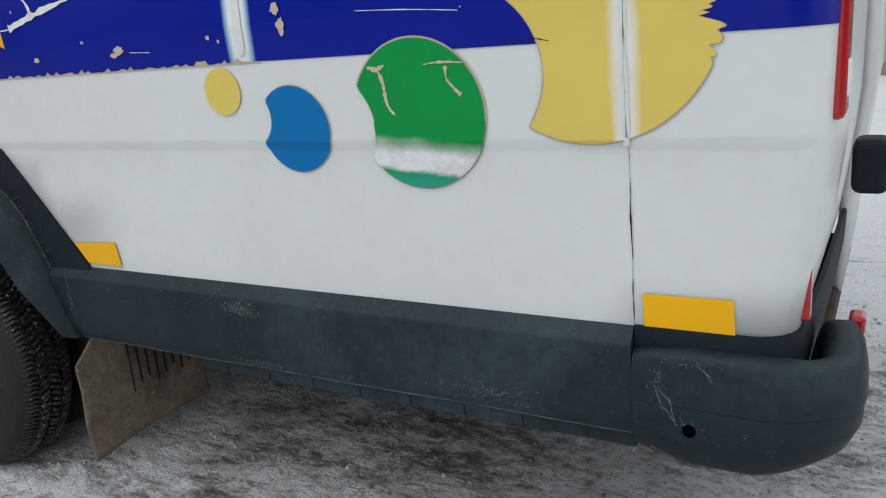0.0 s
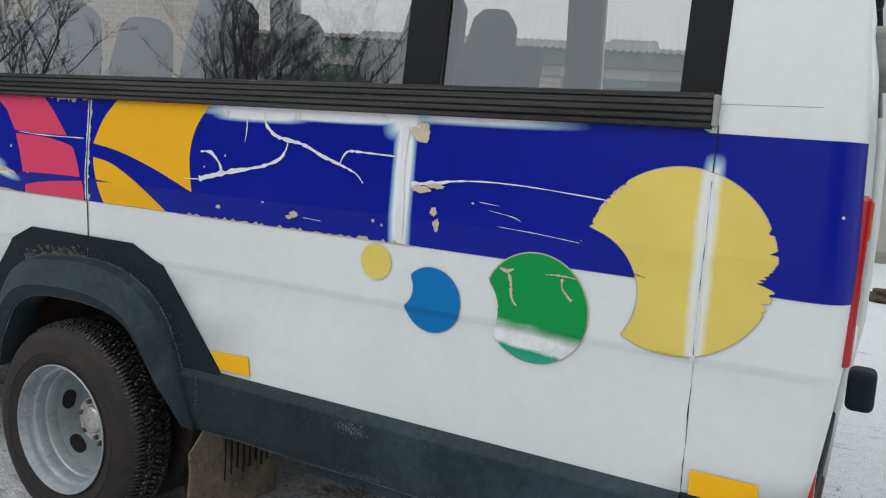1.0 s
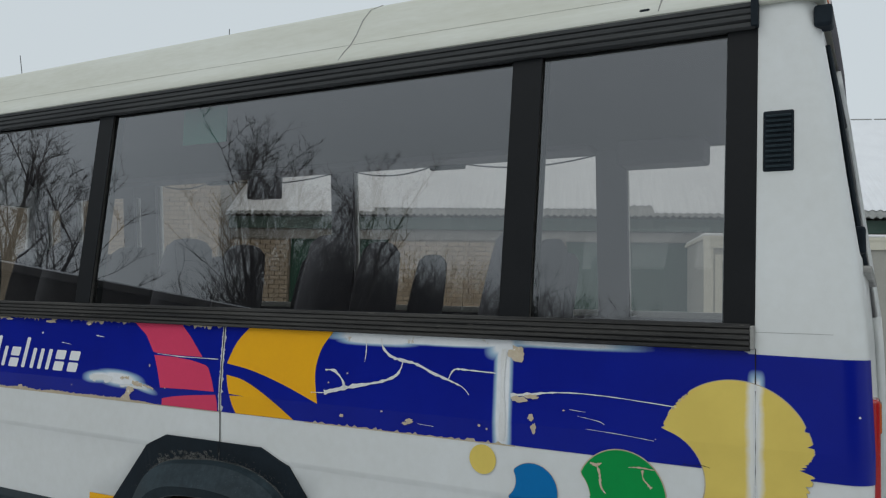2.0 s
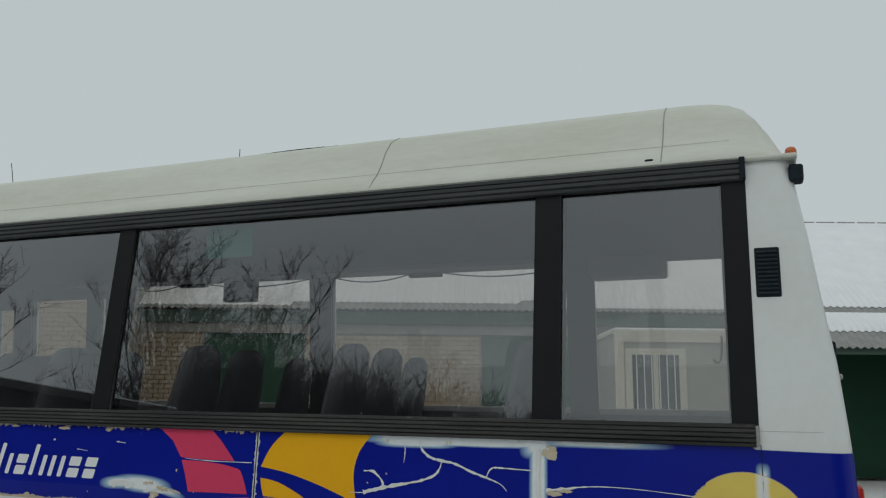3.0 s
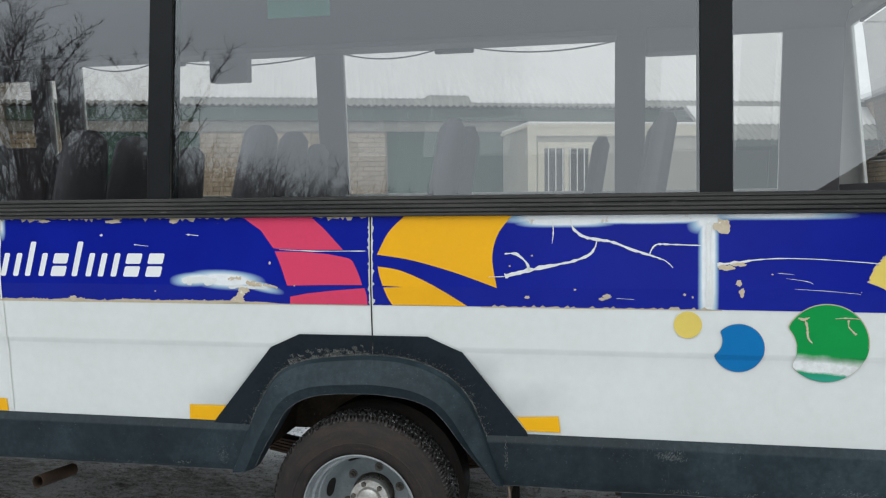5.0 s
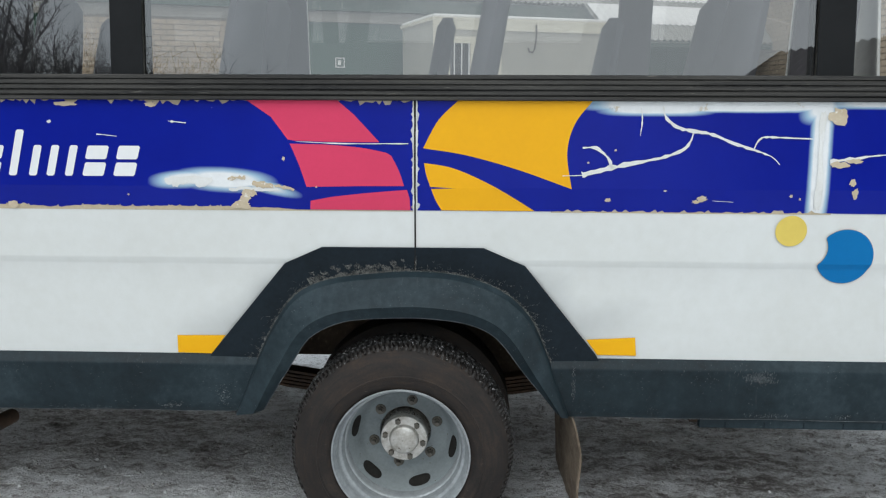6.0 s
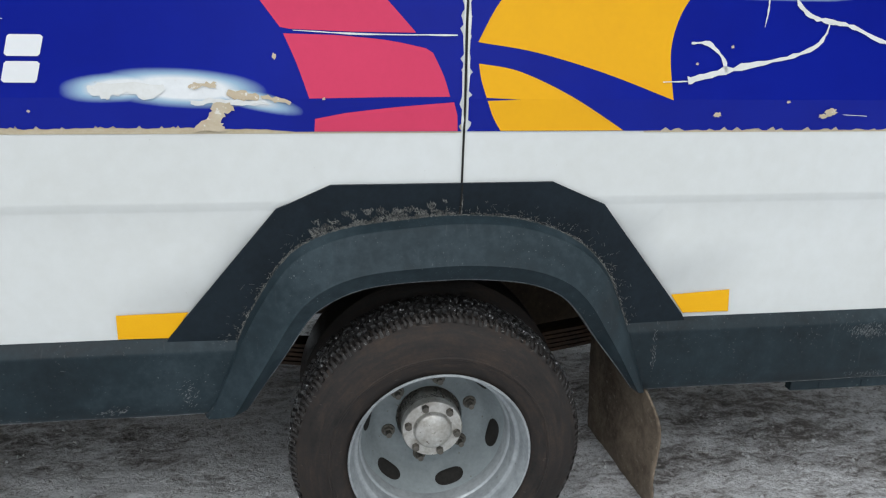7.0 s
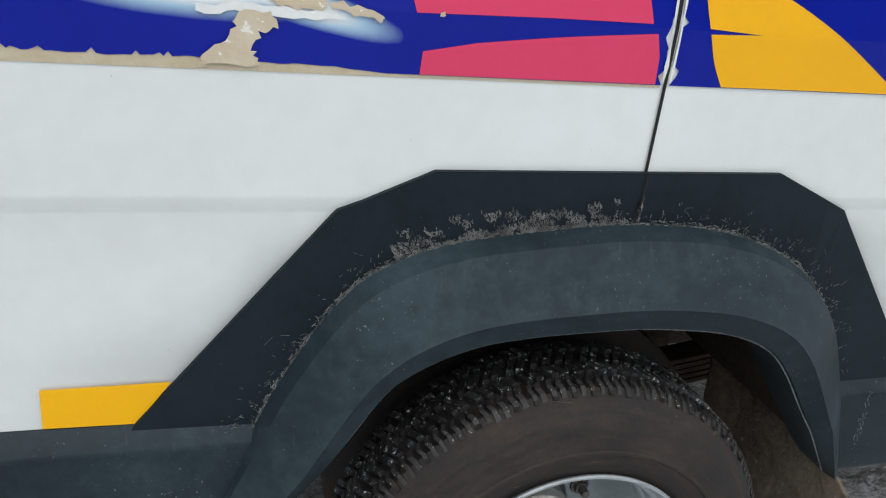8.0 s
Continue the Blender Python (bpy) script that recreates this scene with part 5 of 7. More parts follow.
def rail(x0, x1, prof, name, mat, label):
    """A ribbed rail drawn along the flank from its cross-section of (out, z)."""
    bm = bmesh.new()
    rows = []
    n = 20
    for i in range(n + 1):
        x = x0 + (x1 - x0) * i / n
        rows.append([bm.verts.new((x, flank(z) - o, z)) for o, z in prof])
    for ra, rb in zip(rows, rows[1:]):
        for k in range(len(ra) - 1):
            bm.faces.new((ra[k], rb[k], rb[k + 1], ra[k + 1]))
    bm.faces.new(rows[0])
    bm.faces.new(list(reversed(rows[-1])))
    return part(name, bm, mat, bus, label)


def ribs(z0, z1, n, out, deep):
    prof = [(-0.004, z0)]
    h = (z1 - z0) / n
    for i in range(n):
        z = z0 + h * i
        bulge = out * (0.75 + 0.25 * math.sin(math.pi * (i + 0.5) / n))
        prof += [(bulge - deep, z + 0.06 * h), (bulge, z + 0.22 * h), (bulge, z + 0.78 * h), (bulge - deep, z + 0.94 * h)]
    prof.append((-0.004, z1))
    return prof


rail(-4.2, 2.222, ribs(1.590, 1.676, 5, 0.026, 0.007), "lower_rail", M_SEAL, "weathered ribbed grey rail under the windows")
part("rail_end", fresh_box(2.2225, 2.236, flank(1.63) - 0.024, flank(1.63) + 0.01, 1.596, 1.670, bevel=0.004), M_GALV, bus, "pale worn rail end cap")
rail(-4.2, 2.226, ribs(2.642, 2.735, 4, 0.030, 0.007), "upper_rail", M_GUTTER, "dark ribbed gutter rail over the windows")
part("rail_end", fresh_box(2.215, 2.238, flank(2.68) - 0.034, flank(2.68) + 0.01, 2.645, 2.738, bevel=0.004), M_TRIM_DARK, bus)


def roof():
    """The high roof: rounded shoulders and a rounded tail."""
    prof = [(0.128, 2.735), (0.118, 2.745), (0.120, 2.76), (0.155, 2.80), (0.205, 2.848), (0.245, 2.905), (0.295, 2.99), (0.355, 3.058), (0.45, 3.112), (0.60, 3.145), (0.85, 3.163), (WIDTH / 2, 3.170)]
    full = prof + [(WIDTH - y, z) for y, z in reversed(prof[:-1])]
    xs = [X_FRONT - 0.02, -2.5, -1, 0.525, 1.0, 1.5, 1.905]
    tail = [(2.0, 0.0), (2.10, 0.015), (2.18, 0.055), (2.24, 0.13), (2.29, 0.27), (2.34, 0.48), (2.385, 0.74), (2.415, 0.92), (2.428, 1.0)]
    bm = bmesh.new()
    rows = []
    for x, k in [(x, 0.0) for x in xs] + tail:
        row = []
        for y, z in full:
            zz = 2.745 + (z - 2.745) * (1 - k)
            yy = y + (WIDTH / 2 - y) * 0.05 * k
            row.append(bm.verts.new((x, yy, zz if z > 2.745 else z)))
        rows.append(row)
    for ra, rb in zip(rows, rows[1:]):
        for i in range(len(ra) - 1):
            bm.faces.new((ra[i], ra[i + 1], rb[i + 1], rb[i]))
    bm.faces.new(rows[0])
    return bm


roof_ob = part("roof", roof(), M_ROOF, bus, "cream-white moulded roof with grime streaks", smooth=True)
ROOF_SIDE = [(0.120, 2.757), (0.155, 2.80), (0.205, 2.848), (0.245, 2.905), (0.295, 2.99), (0.355, 3.058), (0.45, 3.112), (0.60, 3.145)]
bm = bmesh.new()
for x in (0.525, 1.905):
    tube(bm, [(x, y - 0.0005, z + 0.0005) for y, z in ROOF_SIDE], 0.0028, 5)
tube(bm, [(x, 0.2035, 2.849) for x in (-4.2, -1, 1, 2.18)], 0.0007, 5)
part("roof_seam", bm, M_GALV, roof_ob, "fine raised roof seam")
part("roof_ledge", fresh_box(2.235, 2.435, 0.098, 0.30, 2.722, 2.742, bevel=0.008), M_ROOF, bus)
part("roof_chip", fresh_box(1.835, 1.873, 0.124, 0.14, 2.758, 2.776, bevel=0.006), M_TRIM_DARK, roof_ob)
bm = bmesh.new()
for k in range(12):
    xa, xb = -0.79 + 1.075 * k / 12, -0.79 + 1.075 * (k + 1) / 12
    box(bm, xa, xb, 0.70, 1.46, 3.13, 3.188 + 0.020 * math.sin(math.pi * (k + 0.5) / 12))
part("roof_hatch_base", bm, M_TRIM_DARK, roof_ob, "dark roof hatch rim")
bm = bmesh.new()
v = [bm.verts.new(p) for p in ((-0.72, 0.71, 3.200), (0.22, 0.71, 3.202), (0.22, 1.45, 3.202), (-0.72, 1.45, 3.200), (-0.60, 0.80, 3.216), (0.12, 0.80, 3.218), (0.12, 1.36, 3.218), (-0.60, 1.36, 3.216))]
for q in ((0, 1, 5, 4), (1, 2, 6, 5), (2, 3, 7, 6), (3, 0, 4, 7), (4, 5, 6, 7), (0, 3, 2, 1)):
    bm.faces.new([v[i] for i in q])
part("roof_hatch", bm, M_ROOF, roof_ob, "pale roof hatch lid over a dark rim")
bm = bmesh.new()
tube(bm, [(-0.61, 0.62, 3.12), (-0.61, 0.62, 3.222)], 0.0022, 6)
part("aerial", bm, M_CABLE, roof_ob)
bm = bmesh.new()
tube(bm, [(-2.42, 0.60, 3.10), (-2.47, 0.60, 3.305)], 0.0025, 6)
part("aerial", bm, M_CABLE, roof_ob)

# vent on the rear post
vent = part("vent", fresh_box(2.253, 2.345, flank(2.26) - 0.006, flank(2.26) + 0.006, 2.158, 2.358, bevel=0.006, m=Matrix.Translation((0, flank(2.26), 2.26)) @ Matrix.Rotation(radians(-5.4), 4, "X") @ Matrix.Translation((0, -flank(2.26), -2.26))), M_TRIM_DARK, bus, "black louvred air vent")
for k in range(11):
    z = 2.172 + k * 0.0165
    y = flank(z) - 0.008
    bm = bmesh.new()
    box(bm, 2.262, 2.336, y - 0.004, y + 0.003, z, z + 0.006, m=Matrix.Translation((0, y, z)) @ Matrix.Rotation(radians(28), 4, "X") @ Matrix.Translation((0, -y, -z)))
    part("slat", bm, M_TRIM, vent)

# rear end: lamps, trims, handle block
for y, lab in ((0.075, "tall red tail lamp"), (WIDTH - 0.175, "tall red tail lamp")):
    lamp = part("tail_lamp", fresh_box(2.540, 2.574, y, y + 0.09, 1.065, 1.462, bevel=0.010), M_LAMP_RED, bus, lab)
    part("lens", fresh_box(2.568, 2.578, y + 0.012, y + 0.078, 1.36, 1.452, bevel=0.006), M_LAMP_ORANGE, lamp, "orange indicator lens")
    part("lens", fresh_box(2.568, 2.578, y + 0.012, y + 0.078, 1.10, 1.16, bevel=0.006), M_LETTER, lamp, "clear reversing lens")
part("marker_lamp", fresh_box(2.395, 2.44, 0.20, 0.32, 2.74, 2.80, bevel=0.018, seg=3), M_LAMP_ORANGE, bus, "orange roof marker lamp")
part("lamp_bracket", fresh_box(2.40, 2.455, 0.12, 0.2, 2.63, 2.70, bevel=0.01), M_TRIM_DARK, bus)
part("rear_buffer", fresh_box(2.565, 2.640, 0.56, 0.66, 0.84, 0.96, bevel=0.02, seg=3), M_TRIM_DARK, bus, "black rubber buffer block")
part("rear_reflector", fresh_box(2.508, 2.533, 0.105, 0.135, 0.705, 0.825, bevel=0.005), M_LAMP_RED, bus, "small red reflector")
bm = bmesh.new()
tube(bm, [(rear_x(z) + 0.004, 0.40, z) for z in (1.88, 2.1, 2.4, 2.64)], 0.010, 8)
tube(bm, [(rear_x(1.88) + 0.004, y, 1.88) for y in (0.40, 0.8, 1.4, WIDTH - 0.4)], 0.010, 8)
tube(bm, [(rear_x(2.64) + 0.004, y, 2.64) for y in (0.40, 0.8, 1.4, WIDTH - 0.4)], 0.010, 8)
part("rear_window_seal", bm, M_TRIM_DARK, bus, "black rear window rubber", smooth=True)
part("rear_grip", fresh_box(2.495, 2.538, 0.28, 0.33, 1.91, 2.0, bevel=0.01), M_TRIM_DARK, bus)
part("rear_ledge", fresh_box(2.50, 2.556, 0.30, WIDTH - 0.34, 1.848, 1.872, bevel=0.008), M_GALV, bus)

# wheels
def tyre_mesh(R=0.403, y0=-0.070, w=0.215):
    prof = [(0.238, 0.0 + 0.018), (0.246, 0.010), (0.262, 0.004), (0.285, -0.004), (0.292, -0.005), (0.294, -0.0075), (0.298, -0.0075), (0.300, -0.005), (0.325, -0.002), (0.350, 0.004), (0.368, 0.014), (0.380, 0.026), (0.390, 0.040), (R - 0.015, 0.055),
            (R - 0.014, w / 2), (R - 0.015, w - 0.050), (0.376, w - 0.018), (0.33, w - 0.0), (0.28, w), (0.238, w - 0.02)]
    return lathe([(r, y0 + y) for r, y in prof], 96)


def tread_mesh(R=0.403, y0=-0.070, w=0.215):
    """Staggered tread blocks, each tapered, skewed and split by a sipe."""
    bm = bmesh.new()
    random.seed(2)
    n = 58
    cols = ((0.070, 0.100, 0.0, 0.30), (0.107, 0.137, 0.5, -0.30), (0.144, 0.174, 0.0, 0.30))
    for i in range(n):
        for a, b, sh, skew in cols:
            for h0, h1 in ((0.05, 0.40), (0.46, 0.82)):
                j = random.uniform(-0.03, 0.03)
                t0, t1 = (i + sh + h0 + j) / n * 2 * math.pi, (i + sh + h1 + j) / n * 2 * math.pi
                da = skew * 2 * math.pi / n
                top = R + random.uniform(-0.0015, 0.0015)
                vs = []
                for r, e in ((R - 0.017, 0.0), (top, 0.0022)):
                    for t, y, k in ((t0 + e / r, a + e, 0), (t1 - e / r, a + e, 0), (t1 - e / r, b - e, 1), (t0 + e / r, b - e, 1)):
                        tt = t + da * k
                        vs.append(bm.verts.new((r * math.cos(tt), y0 + y, r * math.sin(tt))))
                for q in ((4, 5, 6, 7), (0, 1, 5, 4), (1, 2, 6, 5), (2, 3, 7, 6), (3, 0, 4, 7)):
                    bm.faces.new([vs[m] for m in q])
    return bm


def lug_mesh(inner, R=0.403, y0=-0.070, w=0.215):
    """Shoulder lugs that wrap from the tread over the shoulder and die out on the sidewall at uneven depths."""
    bm = bmesh.new()
    random.seed(6)
    n = 150
    for i in range(n):
        low = (0.384 if i % 2 else 0.378) + random.uniform(-0.004, 0.003)
        j = random.uniform(-0.10, 0.10)
        t0, t1 = (i + j) / n * 2 * math.pi, (i + j + random.uniform(0.60, 0.78)) / n * 2 * math.pi
        lift = random.uniform(-0.0015, 0.0015)
        line = [(R - 0.003 + lift, 0.063), (R - 0.005 + lift, 0.050), (R - 0.0095 + lift, 0.040), (0.3885, 0.0335), (low, 0.0250)]
        base = [(R - 0.018, 0.066), (R - 0.019, 0.052), (R - 0.021, 0.044), (0.3830, 0.036), (low - 0.003, 0.030)]
        rows = []
        for t, prof, e in ((t0, base, 0.0), (t0, line, 0.0018), (t1, line, -0.0018), (t1, base, 0.0)):
            row = []
            for k, (r, y) in enumerate(prof):
                tt = t + e / r + 0.010 * (k % 2) * (1 if k < 3 else 0)
                yy = y0 + (w - y if inner else y)
                row.append(bm.verts.new((r * math.cos(tt), yy, r * math.sin(tt))))
            rows.append(row)
        for ra, rb in zip(rows, rows[1:]):
            for k in range(len(ra) - 1):
                bm.faces.new((ra[k], ra[k + 1], rb[k + 1], rb[k]))
        bm.faces.new([rows[0][-1], rows[1][-1], rows[2][-1], rows[3][-1]])
    return bm


def wheel_at(x, yo):
    m = Matrix.Translation((x, yo, 0.354))

    def put(bm):
        bmesh.ops.transform(bm, matrix=m, verts=bm.verts)
        return bm

    wheel = anchor("wheel", Matrix())
    wheel.parent = bus
    part("tyre", put(tyre_mesh()), M_TYRE, wheel, "black tyre with brown road dirt", smooth=True)
    part("tread", put(tread_mesh()), M_TREAD, wheel, "tyre tread with pale flecks painted for snow and wet glints")
    for inner in (False, True):
        part("shoulder_ribs", put(lug_mesh(inner)), M_LUG, wheel, "ribbed tyre shoulder")
    y = -0.070
    rim = [(0.236, y + 0.020), (0.240, y + 0.012), (0.247, y + 0.006), (0.248, y + 0.001), (0.246, y - 0.002), (0.242, y - 0.001), (0.239, y + 0.006), (0.236, y + 0.016), (0.2335, y + 0.020), (0.231, y + 0.036), (0.229, y + 0.050), (0.2265, y + 0.053), (0.219, y + 0.055), (0.2165, y + 0.059), (0.2145, y + 0.082), (0.213, y + 0.094), (0.2095, y + 0.097), (0.207, y + 0.100), (0.206, y + 0.150)]
    part("rim", put(lathe(rim, 96)), M_RIM, wheel, "silver steel wheel rim", smooth=True)
    disc = [(0.2075, y + 0.140), (0.200, y + 0.153), (0.185, y + 0.183), (0.172, y + 0.208), (0.162, y + 0.223), (0.150, y + 0.228), (0.098, y + 0.228), (0.0955, y + 0.231), (0.0945, y + 0.268)]
    part("wheel_disc", put(lathe(disc, 96)), M_RIM_IN, wheel, "grey steel wheel disc", smooth=True)
    part("hub_drum", put(lathe([(0.102, y + 0.263), (0.087, y + 0.255), (0.086, y + 0.165)], 48)), M_DRUM, wheel, "stained hub barrel", smooth=True)
    hub = [(0.088, y + 0.180), (0.088, y + 0.160), (0.085, y + 0.154), (0.056, y + 0.152), (0.053, y + 0.140), (0.047, y + 0.135), (0.006, y + 0.133), (0.004, y + 0.137), (0.0005, y + 0.137)]
    part("hub", put(lathe(hub, 48)), M_HUB, wheel, "worn bare metal hub cap", smooth=True)
    for k in range(6):
        a = radians(60 * k + 18)
        cx, cz = 0.126 * math.cos(a), 0.126 * math.sin(a)
        bm = bmesh.new()
        for r, d, yy, seg in ((0.015, 0.013, y + 0.220, 6), (0.009, 0.026, y + 0.208, 12), (0.0205, 0.005, y + 0.226, 20)):
            bmesh.ops.create_cone(bm, cap_ends=True, segments=seg, radius1=r, radius2=r * 0.92, depth=d, matrix=Matrix.Translation((cx, yy, cz)) @ Matrix.Rotation(radians(90), 4, "X"))
        part("wheel_nut", put(bm), M_BOLT, wheel, "dark steel wheel nut")
        a = radians(60 * k + 48)
        bm = bmesh.new()
        bmesh.ops.create_cone(bm, cap_ends=True, segments=6, radius1=0.0115, radius2=0.010, depth=0.018, matrix=Matrix.Translation((0.0715 * math.cos(a), y + 0.148, 0.0715 * math.sin(a))) @ Matrix.Rotation(radians(90), 4, "X"))
        part("hub_bolt", put(bm), M_BOLT, wheel)
    # Dark patches on the uncut disc paint the shade inside its slots.
    for k in range(6):
        a0 = radians(60 * k + 48)
        bm = bmesh.new()
        pts = []
        for q in range(24):
            t = 2 * math.pi * q / 24
            ct, st = math.cos(t), math.sin(t)
            rr, aa = 0.186 + 0.0115 * st, a0 + 0.235 * (abs(ct) ** 0.7) * (1 if ct > 0 else -1)
            pts.append(bm.verts.new((rr * math.cos(aa), y + 0.183 - 1.95 * (rr - 0.185) - 0.003, rr * math.sin(aa))))
        bm.faces.new(pts)
        part("slot_shade", put(bm), M_GAP, wheel, "dark patch painted as the shade in a wheel disc slot")
    return wheel


wheel_at(-0.012, 0.0)
bm = lathe([(0.24, 0.20), (0.33, 0.19), (0.372, 0.20), (0.388, 0.215), (0.388, 0.37), (0.372, 0.39), (0.30, 0.40), (0.1, 0.38)], 64, m=Matrix.Translation((0, 0, 0.378)))
part("inner_tyre", bm, M_TYRE, bus, "inner twin tyre", smooth=True)
bm = lathe([(0.24, 0.20), (0.33, 0.19), (0.372, 0.20), (0.388, 0.215), (0.388, 0.37), (0.372, 0.39), (0.30, 0.40), (0.1, 0.38)], 48, m=Matrix.Translation((0, WIDTH - 0.42, 0.378)))
part("far_tyre", bm, M_TYRE, bus, "black twin tyre", smooth=True)
bm = lathe([(0.1, 0.02), (0.24, 0.02), (0.33, 0.0), (0.372, 0.012), (0.388, 0.03), (0.388, 0.2), (0.372, 0.215), (0.30, 0.22), (0.1, 0.2)], 48, m=Matrix.Translation((-3.75, WIDTH - 0.25, 0.378)))
part("far_tyre", bm, M_TYRE, bus, "black front tyre", smooth=True)
bm = lathe([(0.1, 0.02), (0.24, 0.02), (0.33, 0.0), (0.372, 0.012), (0.388, 0.03), (0.388, 0.2), (0.372, 0.215), (0.30, 0.22), (0.1, 0.2)], 48, m=Matrix.Translation((-3.75, 0.06, 0.378)))
part("front_tyre", bm, M_TYRE, bus, "black front tyre", smooth=True)

# underside: floor pan, axle, springs, frame rails, arch liner
part("floor_pan", fresh_box(X_FRONT, -0.62, 0.08, WIDTH - 0.08, 0.595, 0.65), M_UNDER, bus)
part("floor_pan", fresh_box(0.62, 2.40, 0.08, WIDTH - 0.08, 0.52, 0.60), M_UNDER, bus)
bm = bmesh.new()
rows = []
for i in range(15):
    a = radians(180 * i / 14)
    x, z = -0.56 * math.cos(a), 0.50 + 0.43 * math.sin(a)
    rows.append([bm.verts.new((x, 0.075, z)), bm.verts.new((x, 0.62, z))])
for ra, rb in zip(rows, rows[1:]):
    bm.faces.new((ra[0], ra[1], rb[1], rb[0]))
low_in = [bm.verts.new(p) for p in ((0.56, 0.62, 0.40), (-0.10, 0.62, 0.40), (-0.10, 0.62, 0.500), (-0.56, 0.62, 0.500))]
bm.faces.new([r[1] for r in rows if r[1].co.z > 0.505] + [rows[-1][1]] + low_in)
ob = part("arch_liner", bm, M_UNDER, bus, "muddy wheel arch liner", smooth=True)
bm = bmesh.new()
tube(bm, [(0, 0.12, 0.378), (0, 0.5, 0.378), (0, WIDTH - 0.5, 0.378), (0, WIDTH - 0.15, 0.378)], [0.06, 0.055, 0.055, 0.06], 16)
bmesh.ops.create_uvsphere(bm, u_segments=16, v_segments=10, radius=0.16, matrix=Matrix.Translation((0, WIDTH / 2, 0.38)))
part("axle", bm, M_FRAME, bus, "rusty rear axle", smooth=True)
for ys in (0.47, WIDTH - 0.53):
    for k in range(5):
        L = 0.82 - 0.045 * k
        bm = bmesh.new()
        tubes = [(-L + 2 * L * i / 12, 0.425 - 0.016 * k + 0.085 * ((-L + 2 * L * i / 12) / 0.74) ** 2) for i in range(13)]
        for (xa, za), (xb, zb) in zip(tubes, tubes[1:]):
            v = [bm.verts.new(p) for p in ((xa, ys, za), (xb, ys, zb), (xb, ys + 0.07, zb), (xa, ys + 0.07, za), (xa, ys, za + 0.011), (xb, ys, zb + 0.011), (xb, ys + 0.07, zb + 0.011), (xa, ys + 0.07, za + 0.011))]
            for q in ((0, 1, 5, 4), (4, 5, 6, 7), (3, 7, 6, 2), (0, 3, 2, 1)):
                bm.faces.new([v[j] for j in q])
        part("leaf_spring", bm, M_FRAME, bus, "rusty leaf spring blade")
for ys in (0.63, WIDTH - 0.70):
    part("frame_rail", fresh_box(X_FRONT, 2.35, ys, ys + 0.08, 0.585, 0.78), M_UNDER, bus, "muddy chassis rail")
part("spare_carrier", fresh_box(0.0, 1.6, 0.66, WIDTH - 0.72, 0.40, 0.58, bevel=0.02), M_UNDER, bus, "muddy carrier under the floor")
part("underrun_bar", fresh_box(1.06, 2.236, 0.046, 0.075, 0.430, 0.49, bevel=0.004), M_TRIM, bus, "dark under-sill strip")
for k in range(8):
    x = 1.15 + 0.14 * k
    part("strip_clip", fresh_box(x, x + 0.004, 0.0448, 0.047, 0.434, 0.456), M_TRIM_DARK, bus)
part("bracket", fresh_box(1.04, 1.10, 0.10, 0.40, 0.43, 0.52), M_FRAME, bus)
bm = bmesh.new()
ring = []
for r, y in ((0.030, 0.30), (0.030, 0.045), (0.027, 0.045), (0.027, 0.25)):
    ring.append((r, y))
bm = lathe(ring, 24, m=Matrix.Translation((-1.62, 0, 0.36)) @ Matrix.Rotation(radians(-6), 4, "X"))
part("exhaust_pipe", bm, M_FRAME, bus, "rusty exhaust pipe end", smooth=True)


def mud_flap():
    """A hanging rubber flap: tucked in behind the mudguard above, its free edge bulging rearward below."""
    bm = bmesh.new()
    rows = []
    for i in range(41):
        t = i / 40
        row = []
        for k in range(25):
            s = k / 24
            z = 0.66 - 0.56 * s + 0.012 * math.sin(3 * t)
            tuck = 0.115 * max(0.0, min(1.0, (z - 0.40) / 0.09)) * (1 - t)
            y = -0.030 + 0.49 * t + tuck
            x = 0.575 + 0.030 * s + 0.030 * math.exp(-((z - 0.36) / 0.12) ** 2) * (1 - t) ** 3 + 0.030 * s * s * (1 - t) ** 2 + 0.005 * noise.noise(Vector((t * 4, s * 4, 0))) + 0.003 * noise.fractal(Vector((t * 13, s * 14, 5)), 0.9, 2.1, 3)
            row.append(bm.verts.new((x, y, z)))
        rows.append(row)
    for ra, rb in zip(rows, rows[1:]):
        for k in range(24):
            bm.faces.new((ra[k], rb[k], rb[k + 1], ra[k + 1]))
    return bm


flap_ob = part("mud_flap", mud_flap(), M_FLAP, bus, "mud-caked brown rubber mud flap", smooth=True)
sol = flap_ob.modifiers.new("skin", "SOLIDIFY")
sol.thickness = 0.007
# Thin dark bars paint the shade of upright grooves; the flap has none cut.
bm = bmesh.new()
for k in range(9):
    y = 0.16 + 0.033 * k
    box(bm, 0.6025, 0.612, y, y + 0.0016, 0.24 + 0.014 * (k % 3), 0.40)
part("groove_shade", bm, M_GAP, flap_ob, "thin dark bars painted as the shade in moulded grooves")

# ---------------------------------------------------------------- inside the bus
part("cabin_floor", fresh_box(X_FRONT, 2.40, 0.06, WIDTH - 0.06, 0.96, 1.0), M_LINER, bus)
bm = bmesh.new()
rows = []
for x in (X_FRONT, 2.43):
    rows.append([bm.verts.new((x, y, z)) for y, z in ((0.150, 2.645), (0.16, 2.68), (0.30, 2.78), (0.55, 2.86), (WIDTH / 2, 2.88), (WIDTH - 0.55, 2.86), (WIDTH - 0.30, 2.78), (WIDTH - 0.16, 2.68), (WIDTH - 0.150, 2.645))])
for k in range(8):
    bm.faces.new((rows[0][k], rows[1][k], rows[1][k + 1], rows[0][k + 1]))
